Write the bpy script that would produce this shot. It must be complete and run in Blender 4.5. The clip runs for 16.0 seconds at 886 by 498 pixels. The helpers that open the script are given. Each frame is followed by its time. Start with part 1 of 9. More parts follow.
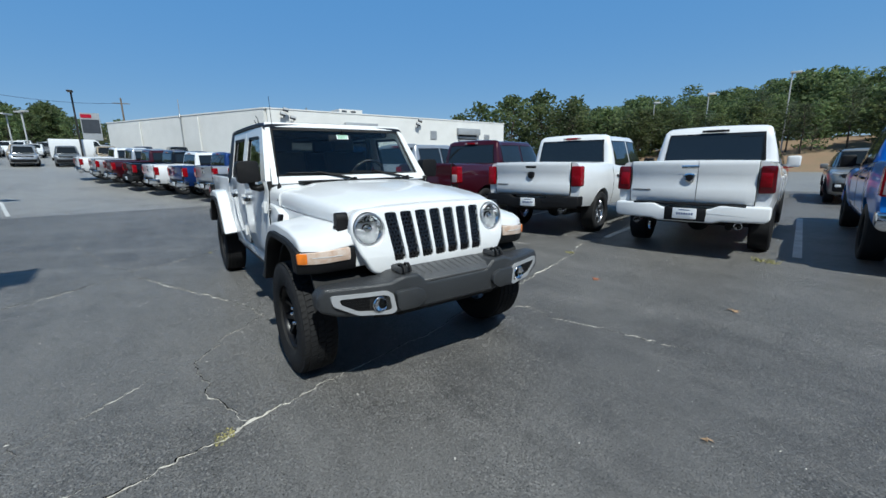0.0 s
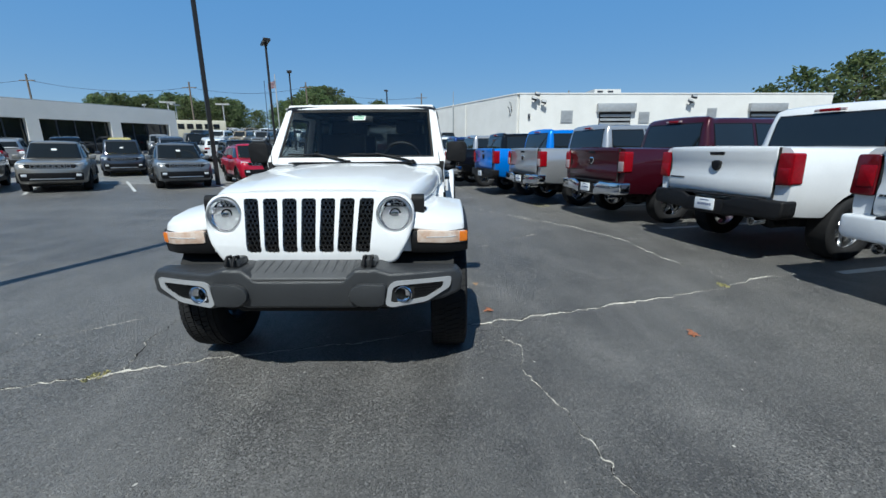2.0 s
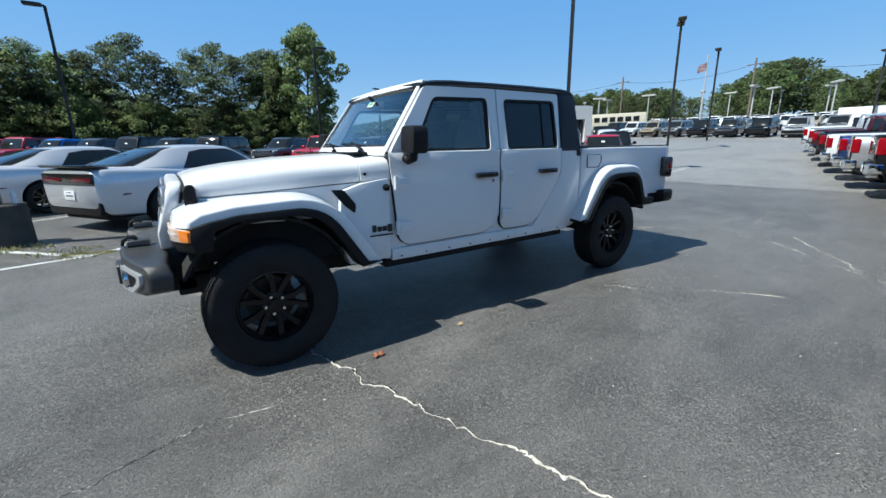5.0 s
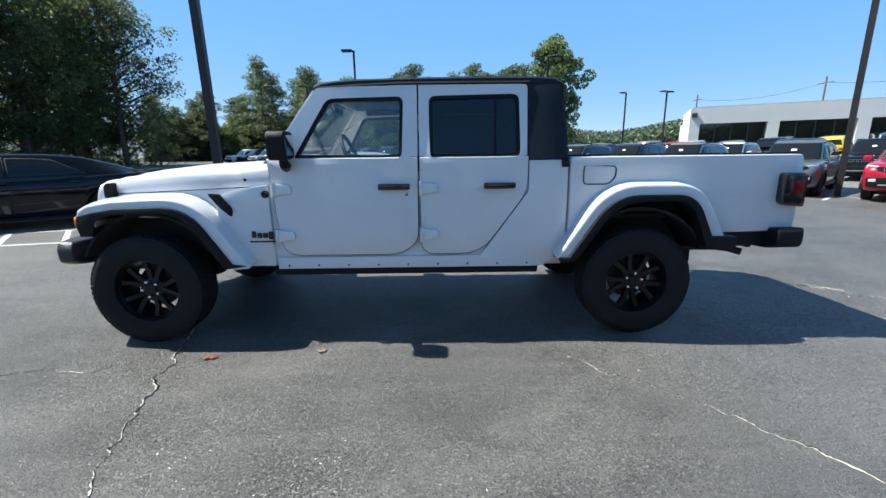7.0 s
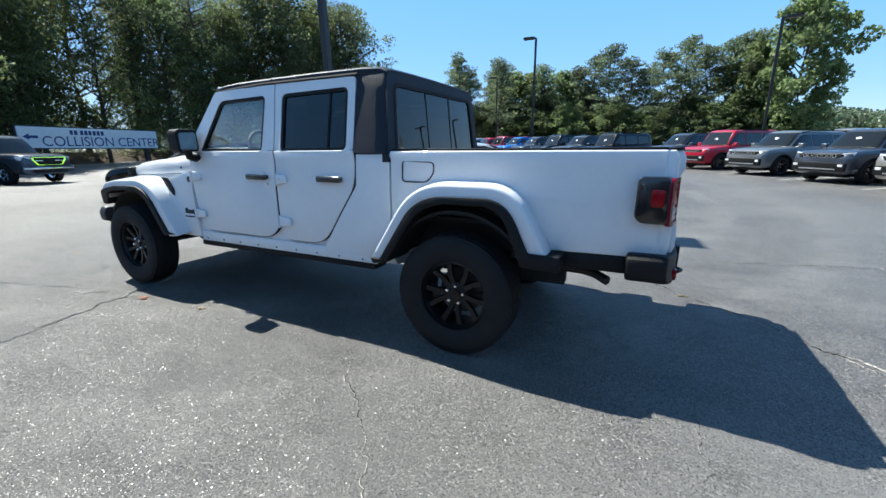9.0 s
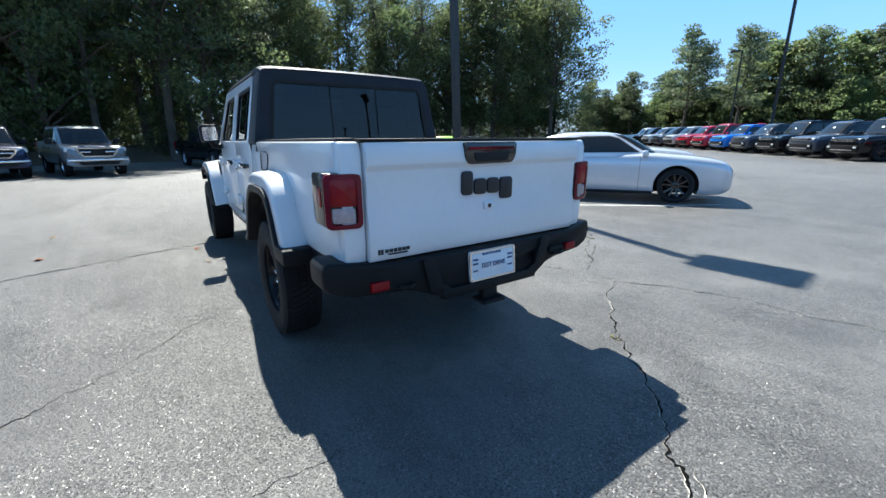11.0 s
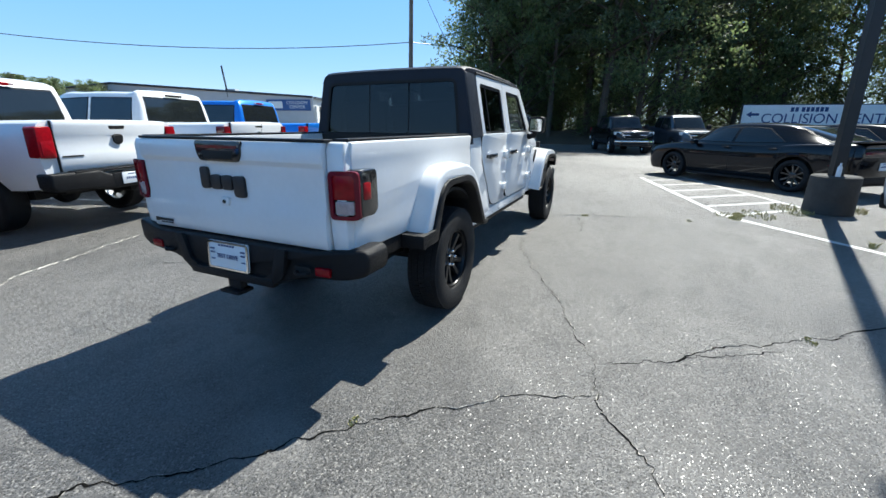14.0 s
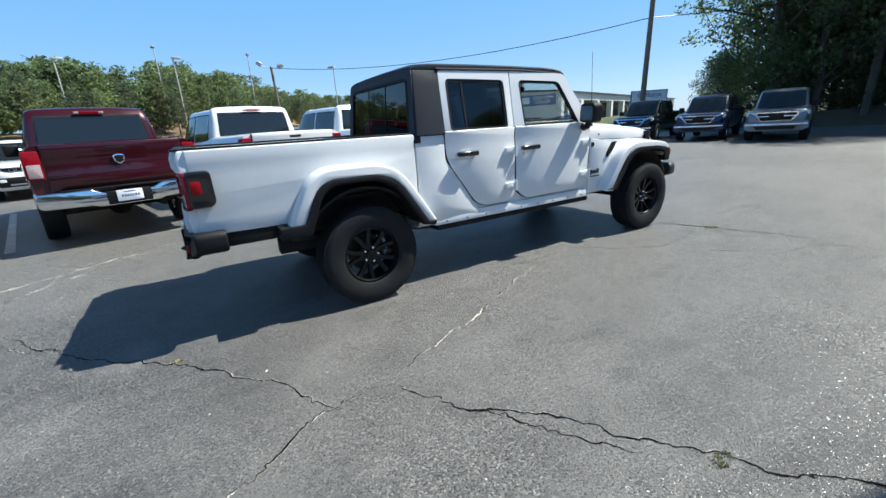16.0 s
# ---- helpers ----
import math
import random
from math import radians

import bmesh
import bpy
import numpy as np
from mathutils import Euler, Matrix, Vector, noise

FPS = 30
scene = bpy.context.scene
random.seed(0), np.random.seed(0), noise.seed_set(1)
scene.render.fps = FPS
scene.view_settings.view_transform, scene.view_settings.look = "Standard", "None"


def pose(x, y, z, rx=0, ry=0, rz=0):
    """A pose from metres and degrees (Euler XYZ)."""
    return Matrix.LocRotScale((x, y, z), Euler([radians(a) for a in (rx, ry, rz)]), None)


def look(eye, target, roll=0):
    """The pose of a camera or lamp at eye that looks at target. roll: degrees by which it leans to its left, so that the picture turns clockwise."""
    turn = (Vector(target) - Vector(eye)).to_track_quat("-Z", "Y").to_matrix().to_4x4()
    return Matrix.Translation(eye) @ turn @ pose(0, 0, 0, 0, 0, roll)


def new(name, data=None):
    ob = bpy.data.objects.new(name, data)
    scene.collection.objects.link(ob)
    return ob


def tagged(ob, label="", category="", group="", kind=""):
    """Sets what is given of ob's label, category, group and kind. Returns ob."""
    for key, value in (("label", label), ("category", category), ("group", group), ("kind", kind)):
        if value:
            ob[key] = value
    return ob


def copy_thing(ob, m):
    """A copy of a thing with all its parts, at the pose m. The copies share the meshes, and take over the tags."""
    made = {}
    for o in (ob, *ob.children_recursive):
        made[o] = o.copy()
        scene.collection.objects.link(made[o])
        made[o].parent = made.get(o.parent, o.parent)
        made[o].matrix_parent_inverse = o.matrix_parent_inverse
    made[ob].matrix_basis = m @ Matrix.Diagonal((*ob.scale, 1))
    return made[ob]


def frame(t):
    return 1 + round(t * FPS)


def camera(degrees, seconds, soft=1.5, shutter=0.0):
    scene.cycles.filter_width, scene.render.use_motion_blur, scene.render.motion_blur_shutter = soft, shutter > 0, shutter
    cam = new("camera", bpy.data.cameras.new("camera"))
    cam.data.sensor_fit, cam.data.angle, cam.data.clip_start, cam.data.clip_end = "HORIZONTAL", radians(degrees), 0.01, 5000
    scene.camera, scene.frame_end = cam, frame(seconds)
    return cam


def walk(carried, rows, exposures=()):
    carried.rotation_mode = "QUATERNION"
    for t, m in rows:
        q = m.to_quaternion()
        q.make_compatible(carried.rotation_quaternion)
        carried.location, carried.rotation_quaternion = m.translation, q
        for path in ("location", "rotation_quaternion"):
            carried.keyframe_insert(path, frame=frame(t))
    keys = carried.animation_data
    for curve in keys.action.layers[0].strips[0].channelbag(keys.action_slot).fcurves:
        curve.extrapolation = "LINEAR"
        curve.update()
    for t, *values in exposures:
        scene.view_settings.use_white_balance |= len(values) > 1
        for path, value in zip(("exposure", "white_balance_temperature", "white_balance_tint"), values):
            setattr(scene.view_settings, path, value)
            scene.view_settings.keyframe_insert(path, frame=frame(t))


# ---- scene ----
cam = camera(94.9, 16.0)
PATH = [
    (0, (4.634, -1.583, 1.444), (3.033, -0.46, 1.025), -0.8),
    (0.5, (4.758, -0.994, 1.43), (3.017, -0.115, 0.987), -0.2),
    (1, (4.831, -0.374, 1.412), (2.982, 0.233, 0.951), -0.0),
    (1.5, (4.818, 0.231, 1.406), (2.898, 0.532, 0.935), -0.1),
    (2, (4.678, 0.816, 1.407), (2.736, 0.798, 0.929), -0.4),
    (2.5, (4.477, 1.381, 1.407), (2.566, 1.049, 0.92), -0.5),
    (3, (4.15, 1.866, 1.4), (2.319, 1.232, 0.902), -0.7),
    (3.5, (3.796, 2.349, 1.406), (2.09, 1.44, 0.893), -0.7),
    (4, (3.339, 2.752, 1.395), (1.802, 1.585, 0.87), -0.7),
    (4.5, (2.835, 3.164, 1.373), (1.51, 1.756, 0.86), -0.9),
    (5, (2.27, 3.454, 1.337), (1.188, 1.845, 0.845), -1.0),
    (7.5, (-0.905, 3.704, 1.293), (-0.672, 1.766, 0.857), -0.6),
    (8, (-1.527, 3.508, 1.291), (-1.068, 1.61, 0.859), -0.5),
    (8.5, (-2.148, 3.318, 1.308), (-1.481, 1.49, 0.846), -0.3),
    (11, (-4.507, 1.397, 1.294), (-2.907, 0.314, 0.777), -0.4),
    (11.5, (-4.796, 0.851, 1.332), (-3.071, 0.016, 0.762), 0.1),
    (12, (-4.928, 0.261, 1.345), (-3.086, -0.269, 0.774), 0.0),
    (12.5, (-4.953, -0.347, 1.366), (-3.047, -0.535, 0.791), 0.1),
    (13, (-4.839, -0.934, 1.36), (-2.931, -0.775, 0.781), 0.4),
    (13.5, (-4.641, -1.471, 1.359), (-2.789, -0.978, 0.785), 0.4),
    (14, (-4.414, -2.008, 1.368), (-2.67, -1.22, 0.787), 0.3),
    (14.5, (-4.096, -2.501, 1.383), (-2.5, -1.451, 0.791), -0.2),
    (15, (-3.753, -3.022, 1.396), (-2.334, -1.745, 0.801), -1.1),
    (15.5, (-3.271, -3.435, 1.379), (-2.066, -1.954, 0.785), -2.4),
    (16, (-2.772, -3.826, 1.349), (-1.799, -2.178, 0.768), -3.5),
]
EXPOSURES = [(0, 0.36, 5960, 3), (1.5, 0.38, 5960, 3), (3.0, 0.49, 5970, 3), (4.5, 0.76, 6120, 3), (5.2, 0.90, 6200, 4), (8.0, 1.27, 6280, 5), (11.0, 1.54, 6260, 5), (13.0, 1.48, 6260, 5), (16.0, 1.17, 6310, 5)]
walk(cam, [(t, look(eye, target, roll)) for t, eye, target, roll in PATH], EXPOSURES)
# ---- light ----
SUN_AZ, SUN_EL = -12.8, 54.0          # degrees from +x, above the horizon
world = bpy.data.worlds.new("sky")
scene.world = world
world.use_nodes = True
wn = world.node_tree.nodes
sky = wn.new("ShaderNodeTexSky")
sky.sky_type = 'NISHITA'
sky.sun_disc = False
sky.sun_elevation = radians(SUN_EL)
sky.sun_rotation = radians(90 - SUN_AZ)
sky.air_density, sky.dust_density, sky.ozone_density = 1.0, 0.3, 3.5
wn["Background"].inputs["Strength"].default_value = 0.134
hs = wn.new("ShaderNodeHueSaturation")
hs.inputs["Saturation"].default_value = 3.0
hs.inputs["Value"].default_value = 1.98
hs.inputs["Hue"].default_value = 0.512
gm_ = wn.new("ShaderNodeGamma")
gm_.inputs["Gamma"].default_value = 0.28
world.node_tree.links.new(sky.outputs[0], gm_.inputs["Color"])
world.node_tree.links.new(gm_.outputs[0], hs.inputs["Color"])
haze = wn.new("ShaderNodeMix")
haze.data_type = 'RGBA'
haze.inputs["Factor"].default_value = 0.45
haze.inputs["B"].default_value = (0.80, 1.86, 3.7, 1)
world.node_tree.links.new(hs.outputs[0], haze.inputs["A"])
# a clear sky darkens towards the zenith
wtc, wxyz, wspan, wmul = wn.new("ShaderNodeTexCoord"), wn.new("ShaderNodeSeparateXYZ"), wn.new("ShaderNodeMapRange"), wn.new("ShaderNodeMix")
wmul.data_type, wmul.blend_type = 'RGBA', 'MULTIPLY'
wmul.inputs["Factor"].default_value = 1.0
wspan.interpolation_type = 'SMOOTHSTEP'
wspan.inputs["From Min"].default_value, wspan.inputs["From Max"].default_value = 0.38, 1.0
wspan.inputs["To Min"].default_value, wspan.inputs["To Max"].default_value = 1.0, 0.30
world.node_tree.links.new(wtc.outputs["Generated"], wxyz.inputs[0])
world.node_tree.links.new(wxyz.outputs["Z"], wspan.inputs["Value"])
world.node_tree.links.new(haze.outputs["Result"], wmul.inputs["A"])
world.node_tree.links.new(wspan.outputs[0], wmul.inputs["B"])
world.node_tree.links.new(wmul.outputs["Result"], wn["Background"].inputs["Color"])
sun = new("sun", bpy.data.lights.new("sun", 'SUN'))
sun.data.energy, sun.data.angle, sun.data.color = 4.2, radians(0.5), (1.0, 0.955, 0.88)
_d = Vector((math.cos(radians(SUN_AZ)) * math.cos(radians(SUN_EL)), math.sin(radians(SUN_AZ)) * math.cos(radians(SUN_EL)), math.sin(radians(SUN_EL))))
sun.matrix_world = look(_d * 60, (0, 0, 0))


# ---- materials ----
def mat(name, col, rough=0.5, metal=0.0, vary=0.0, scale=8.0, bump=0.0, bscale=60.0, coat=0.0, col2=None, spec=0.5, trans=0.0, ior=1.45, emit=0.0, per=0.0, rvary=0.0):
    """A surface with two scales of mottling, fine relief and, where asked, a clear coat."""
    m = bpy.data.materials.new(name)
    m.use_nodes = True
    nt = m.node_tree
    b = nt.nodes["Principled BSDF"]
    I = b.inputs
    I["Base Color"].default_value = (*col, 1)
    I["Roughness"].default_value = rough
    I["Metallic"].default_value = metal
    I["Specular IOR Level"].default_value = spec
    I["IOR"].default_value = ior
    if coat:
        I["Coat Weight"].default_value = coat
        I["Coat Roughness"].default_value = 0.04
    if trans:
        I["Transmission Weight"].default_value = trans
    if emit:
        I["Emission Color"].default_value = (*col, 1)
        I["Emission Strength"].default_value = emit
    tc = nt.nodes.new("ShaderNodeTexCoord")
    N = nt.nodes.new
    ln = nt.links.new
    if vary or col2:
        n1, n2 = N("ShaderNodeTexNoise"), N("ShaderNodeTexNoise")
        n1.inputs["Scale"].default_value, n1.inputs["Detail"].default_value = scale, 6
        n2.inputs["Scale"].default_value, n2.inputs["Detail"].default_value = scale * 11, 3
        ad = N("ShaderNodeMath"); ad.operation = 'MULTIPLY_ADD'
        ln(n2.outputs[0], ad.inputs[0]); ad.inputs[1].default_value = 0.5; ln(n1.outputs[0], ad.inputs[2])
        rp = N("ShaderNodeMapRange")
        rp.inputs["From Min"].default_value, rp.inputs["From Max"].default_value = 0.45, 1.05
        ln(ad.outputs[0], rp.inputs["Value"])
        mx = N("ShaderNodeMix"); mx.data_type = 'RGBA'
        c2 = col2 or tuple(c * (1 + vary) for c in col)
        c1 = col if col2 else tuple(c * (1 - vary) for c in col)
        mx.inputs["A"].default_value, mx.inputs["B"].default_value = (*c1, 1), (*c2, 1)
        ln(rp.outputs[0], mx.inputs["Factor"])
        out = mx.outputs["Result"]
        ln(tc.outputs["Object"], n1.inputs["Vector"]); ln(tc.outputs["Object"], n2.inputs["Vector"])
        if per:
            oi = N("ShaderNodeObjectInfo"); mr = N("ShaderNodeMapRange"); hs = N("ShaderNodeHueSaturation")
            mr.inputs["To Min"].default_value, mr.inputs["To Max"].default_value = 1 - per, 1 + per
            ln(oi.outputs["Random"], mr.inputs["Value"]); ln(mr.outputs[0], hs.inputs["Value"]); ln(out, hs.inputs["Color"])
            out = hs.outputs[0]
        ln(out, I["Base Color"])
        if rvary:
            rr = N("ShaderNodeMapRange")
            rr.inputs["To Min"].default_value, rr.inputs["To Max"].default_value = rough - rvary, rough + rvary
            ln(n1.outputs[0], rr.inputs["Value"]); ln(rr.outputs[0], I["Roughness"])
    if bump:
        n3, bp = N("ShaderNodeTexNoise"), N("ShaderNodeBump")
        n3.inputs["Scale"].default_value, n3.inputs["Detail"].default_value = bscale, 4
        bp.inputs["Strength"].default_value, bp.inputs["Distance"].default_value = bump, 0.01
        ln(tc.outputs["Object"], n3.inputs["Vector"]); ln(n3.outputs[0], bp.inputs["Height"]); ln(bp.outputs[0], I["Normal"])
    return m


def paint(name, col, metal=0.0):
    return mat(name, col, 0.32, metal, coat=0.85, vary=0.04, scale=3, rvary=0.04, spec=0.25)


WHITE = mat("white_paint", (0.69, 0.70, 0.71), 0.36, coat=0.6, vary=0.04, scale=3, rvary=0.04, spec=0.25)
BEZEL = mat("silver_painted_bezel", (0.46, 0.47, 0.49), 0.32, 0.4, coat=0.3, vary=0.04, scale=10)
BLACKTOP = mat("black_hardtop_plastic", (0.010, 0.014, 0.023), 0.48, spec=0.28, bump=0.25, bscale=700, vary=0.15, scale=5)
DASH = mat("dark_grey_dashboard", (0.055, 0.057, 0.06), 0.6, vary=0.15, scale=12)
PLASTIC = mat("black_grained_plastic", (0.010, 0.010, 0.011), 0.48, spec=0.22, bump=0.3, bscale=500, vary=0.2, scale=6)
BUMPER_GREY = mat("charcoal_bumper_plastic", (0.033, 0.035, 0.038), 0.34, bump=0.25, bscale=600, vary=0.12, scale=5)
RUBBER = mat("tyre_rubber", (0.016, 0.016, 0.017), 0.72, spec=0.25, bump=0.4, bscale=160, vary=0.3, scale=6)
GLOSSBLK = mat("gloss_black", (0.012, 0.012, 0.013), 0.18, coat=0.6, vary=0.1, scale=10)
RIMBLK = mat("black_wheel_paint", (0.006, 0.006, 0.007), 0.34, coat=0.12, vary=0.1, scale=10, spec=0.3)
UNDER = mat("dark_underbody", (0.012, 0.012, 0.012), 0.8, vary=0.4, scale=5)
SEAM = mat("dark_panel_gap", (0.01, 0.01, 0.01), 0.8)
CHROME = mat("chrome", (0.75, 0.76, 0.78), 0.09, 1.0, vary=0.05, scale=10)
# paler than the bumper: sunlight on the step is put into its colour
STEPGREY = mat("worn_step_plastic", (0.075, 0.077, 0.080), 0.42, bump=0.25, bscale=500, vary=0.15, scale=6)
LAMPCHROME = mat("lamp_reflector", (0.78, 0.79, 0.81), 0.05, 1.0, vary=0.1, scale=40)
ALU = mat("bright_alloy", (0.55, 0.56, 0.58), 0.25, 1.0, vary=0.08, scale=10)
SATIN = mat("satin_silver", (0.5, 0.51, 0.53), 0.3, 0.85, vary=0.05, scale=10)
STEEL = mat("dark_steel", (0.05, 0.049, 0.048), 0.5, 0.8, vary=0.3, scale=9)
GLASS = mat("tinted_window_glass", (0.80, 0.86, 0.84), 0.0, trans=1.0, ior=1.58)
PRIVACY = mat("privacy_glass", (0.05, 0.06, 0.065), 0.0, trans=1.0, ior=1.45)
DARKGLASS = mat("dark_car_glass", (0.012, 0.015, 0.017), 0.03, spec=0.6, coat=0.3)
LENS = mat("clear_lens", (1.0, 1.0, 1.0), 0.0, trans=1.0, ior=1.2)
REDLENS = mat("red_lens", (0.23, 0.002, 0.007), 0.24, spec=0.3, coat=0.12, vary=0.25, scale=30)
REDRIM = mat("deep_red_plastic", (0.13, 0.003, 0.014), 0.25, spec=0.3, coat=0.08, vary=0.2, scale=30)
DARKRED = mat("dark_red_lens", (0.1, 0.004, 0.008), 0.12, coat=0.3, vary=0.25, scale=30)
AMBER = mat("amber_lens", (0.75, 0.2, 0.02), 0.15, coat=0.6, vary=0.2, scale=30)
PEACH = mat("pale_signal_lens", (0.45, 0.27, 0.17), 0.15, coat=0.5, col2=(0.66, 0.60, 0.55), scale=22)
WHITELENS = mat("white_lens", (0.62, 0.64, 0.66), 0.15, coat=0.6, vary=0.2, scale=40)
REVERSE = mat("milky_reverse_lens", (0.38, 0.30, 0.30), 0.15, coat=0.4, vary=0.25, scale=40)
SEATCLOTH = mat("dark_seat_cloth", (0.032, 0.034, 0.037), 0.85, vary=0.2, scale=20)
PLATEWHITE = mat("plate_white", (0.72, 0.74, 0.76), 0.35, vary=0.04, scale=12)
INK = mat("black_print", (0.02, 0.02, 0.022), 0.45)
NAVY = mat("navy_print", (0.02, 0.05, 0.16), 0.45)
GREENINK = mat("green_print", (0.04, 0.3, 0.12), 0.5)
SIGNWHITE = mat("sign_white", (0.75, 0.76, 0.76), 0.5, vary=0.06, scale=3)


# ---- mesh helpers ----
def part(name, bm, material, parent=None, label="", smooth=38, normals=True):
    if normals:
        bmesh.ops.recalc_face_normals(bm, faces=bm.faces)
    me = bpy.data.meshes.new(name)
    bm.to_mesh(me)
    bm.free()
    me.materials.append(material)
    if smooth:
        me.polygons.foreach_set("use_smooth", [True] * len(me.polygons))
        me.set_sharp_from_angle(angle=radians(smooth))
    ob = new(name, me)
    if parent is not None:
        ob.parent = parent
    if label:
        ob["label"] = label
    return ob


def thing(name, label, category, group="", kind="", m=None):
    e = tagged(new(name), label, category, group, kind)
    if m is not None:
        e.matrix_basis = m
    return e


def V3(axis, a, p):
    if axis == 'x':
        return Vector((a, p[0], p[1]))
    if axis == 'y':
        return Vector((p[0], a, p[1]))
    return Vector((p[0], p[1], a))


def bev(bm, faces_from, w, seg=2):
    fs = [f for f in bm.faces if f.index == -1 or f in faces_from]
    es = {e for f in faces_from for e in f.edges}
    es = [e for e in es if len(e.link_faces) == 2 and e.calc_face_angle(0) > 0.45]
    if es:
        bmesh.ops.bevel(bm, geom=es, offset=w, segments=seg, profile=0.5, affect='EDGES', clamp_overlap=True)


def box(bm, x0, x1, y0, y1, z0, z1, w=0.0, seg=2):
    vs = [bm.verts.new((x, y, z)) for x in (x0, x1) for y in (y0, y1) for z in (z0, z1)]
    fs = [bm.faces.new([vs[i] for i in q]) for q in ((0, 1, 3, 2), (4, 6, 7, 5), (0, 4, 5, 1), (2, 3, 7, 6), (0, 2, 6, 4), (1, 5, 7, 3))]
    if w:
        bmesh.ops.recalc_face_normals(bm, faces=fs)
        bev(bm, fs, w, seg)
    return vs


def prism(bm, pts, axis, a, b, w=0.0, seg=2):
    A = [bm.verts.new(V3(axis, a, p)) for p in pts]
    B = [bm.verts.new(V3(axis, b, p)) for p in pts]
    n = len(pts)
    fs = [bm.faces.new(A), bm.faces.new(B[::-1])]
    fs += [bm.faces.new((A[i], B[i], B[(i + 1) % n], A[(i + 1) % n])) for i in range(n)]
    if w:
        bmesh.ops.recalc_face_normals(bm, faces=fs)
        bev(bm, fs, w, seg)
    return A + B


def ring(bm, outer, inner, axis, a, b):
    """A flat frame: the outer and inner outlines have the same number of points."""
    n = len(outer)
    q = [[bm.verts.new(V3(axis, c, p)) for p in o] for o in (outer, inner) for c in (a, b)]
    oa, ob_, ia, ib = q[0], q[1], q[2], q[3]
    for i in range(n):
        j = (i + 1) % n
        for f in ((oa[i], oa[j], ia[j], ia[i]), (ob_[i], ib[i], ib[j], ob_[j]), (oa[i], ob_[i], ob_[j], oa[j]), (ia[i], ia[j], ib[j], ib[i])):
            bm.faces.new(f)
    return oa + ob_ + ia + ib


def rounded(pts, r, n=4):
    out = []
    k = len(pts)
    rs = r if isinstance(r, (list, tuple)) else [r] * k
    for i in range(k):
        p, a, b = Vector(pts[i]), Vector(pts[i - 1]), Vector(pts[(i + 1) % k])
        la, lb = (a - p).length, (b - p).length
        ra = min(rs[i], la * 0.49, lb * 0.49)
        s, e = p + (a - p) / la * ra, p + (b - p) / lb * ra
        for j in range(n + 1):
            t = j / n
            q = s * (1 - t) ** 2 + p * 2 * t * (1 - t) + e * t * t
            out.append((q.x, q.y))
    return out


def inset(pts, d):
    """The outline drawn in by d (counter-clockwise or clockwise alike)."""
    k = len(pts)
    area = sum(pts[i][0] * pts[(i + 1) % k][1] - pts[(i + 1) % k][0] * pts[i][1] for i in range(k))
    sg = 1 if area > 0 else -1
    out = []
    for i in range(k):
        p, a, b = Vector(pts[i]), Vector(pts[i - 1]), Vector(pts[(i + 1) % k])
        u, v = (p - a), (b - p)
        u = u.normalized() if u.length > 1e-7 else v.normalized()
        v = v.normalized() if v.length > 1e-7 else u
        n1, n2 = Vector((-u.y, u.x)) * sg, Vector((-v.y, v.x)) * sg
        m = (n1 + n2)
        m = m / max(0.35, m.length_squared / 2) if m.length > 1e-5 else n1
        q = p + m * d
        out.append((q.x, q.y))
    return out


def loft(bm, rings, closed=True, caps=True):
    R = [[bm.verts.new(p) for p in r] for r in rings]
    n = len(R[0])
    for a, b in zip(R, R[1:]):
        for i in range(n if closed else n - 1):
            j = (i + 1) % n
            bm.faces.new((a[i], a[j], b[j], b[i]))
    if caps and closed:
        bm.faces.new(R[0][::-1])
        bm.faces.new(R[-1])
    return [v for r in R for v in r]


def lathe(bm, prof, n=32, c=(0, 0, 0), axis='y'):
    """prof: (radius, height along the axis) rows, turned about the axis through c."""
    rings = []
    for r, h in prof:
        row = []
        for i in range(n):
            t = 2 * math.pi * i / n
            u, v = r * math.cos(t), r * math.sin(t)
            p = (u, h, v) if axis == 'y' else (h, u, v) if axis == 'x' else (u, v, h)
            row.append(Vector(p) + Vector(c))
        rings.append(row)
    if prof[0][0] > 1e-6 and prof[-1][0] > 1e-6:
        return loft(bm, rings + [rings[0]], caps=False)
    return loft(bm, rings, caps=False)


def tube(bm, path, r, n=8, r2=None):
    path = [Vector(p) for p in path]
    rings = []
    k = len(path)
    for i, p in enumerate(path):
        d = (path[min(i + 1, k - 1)] - path[max(i - 1, 0)]).normalized()
        s = d.cross(Vector((0, 0, 1)))
        if s.length < 0.05:
            s = d.cross(Vector((0, 1, 0)))
        s.normalize()
        u = s.cross(d)
        rr = r + ((r2 if r2 is not None else r) - r) * i / max(1, k - 1)
        rings.append([p + (s * math.cos(a) + u * math.sin(a)) * rr for a in (2 * math.pi * j / n for j in range(n))])
    return loft(bm, rings)


def move(vs, f):
    for v in vs:
        v.co = f(v.co)


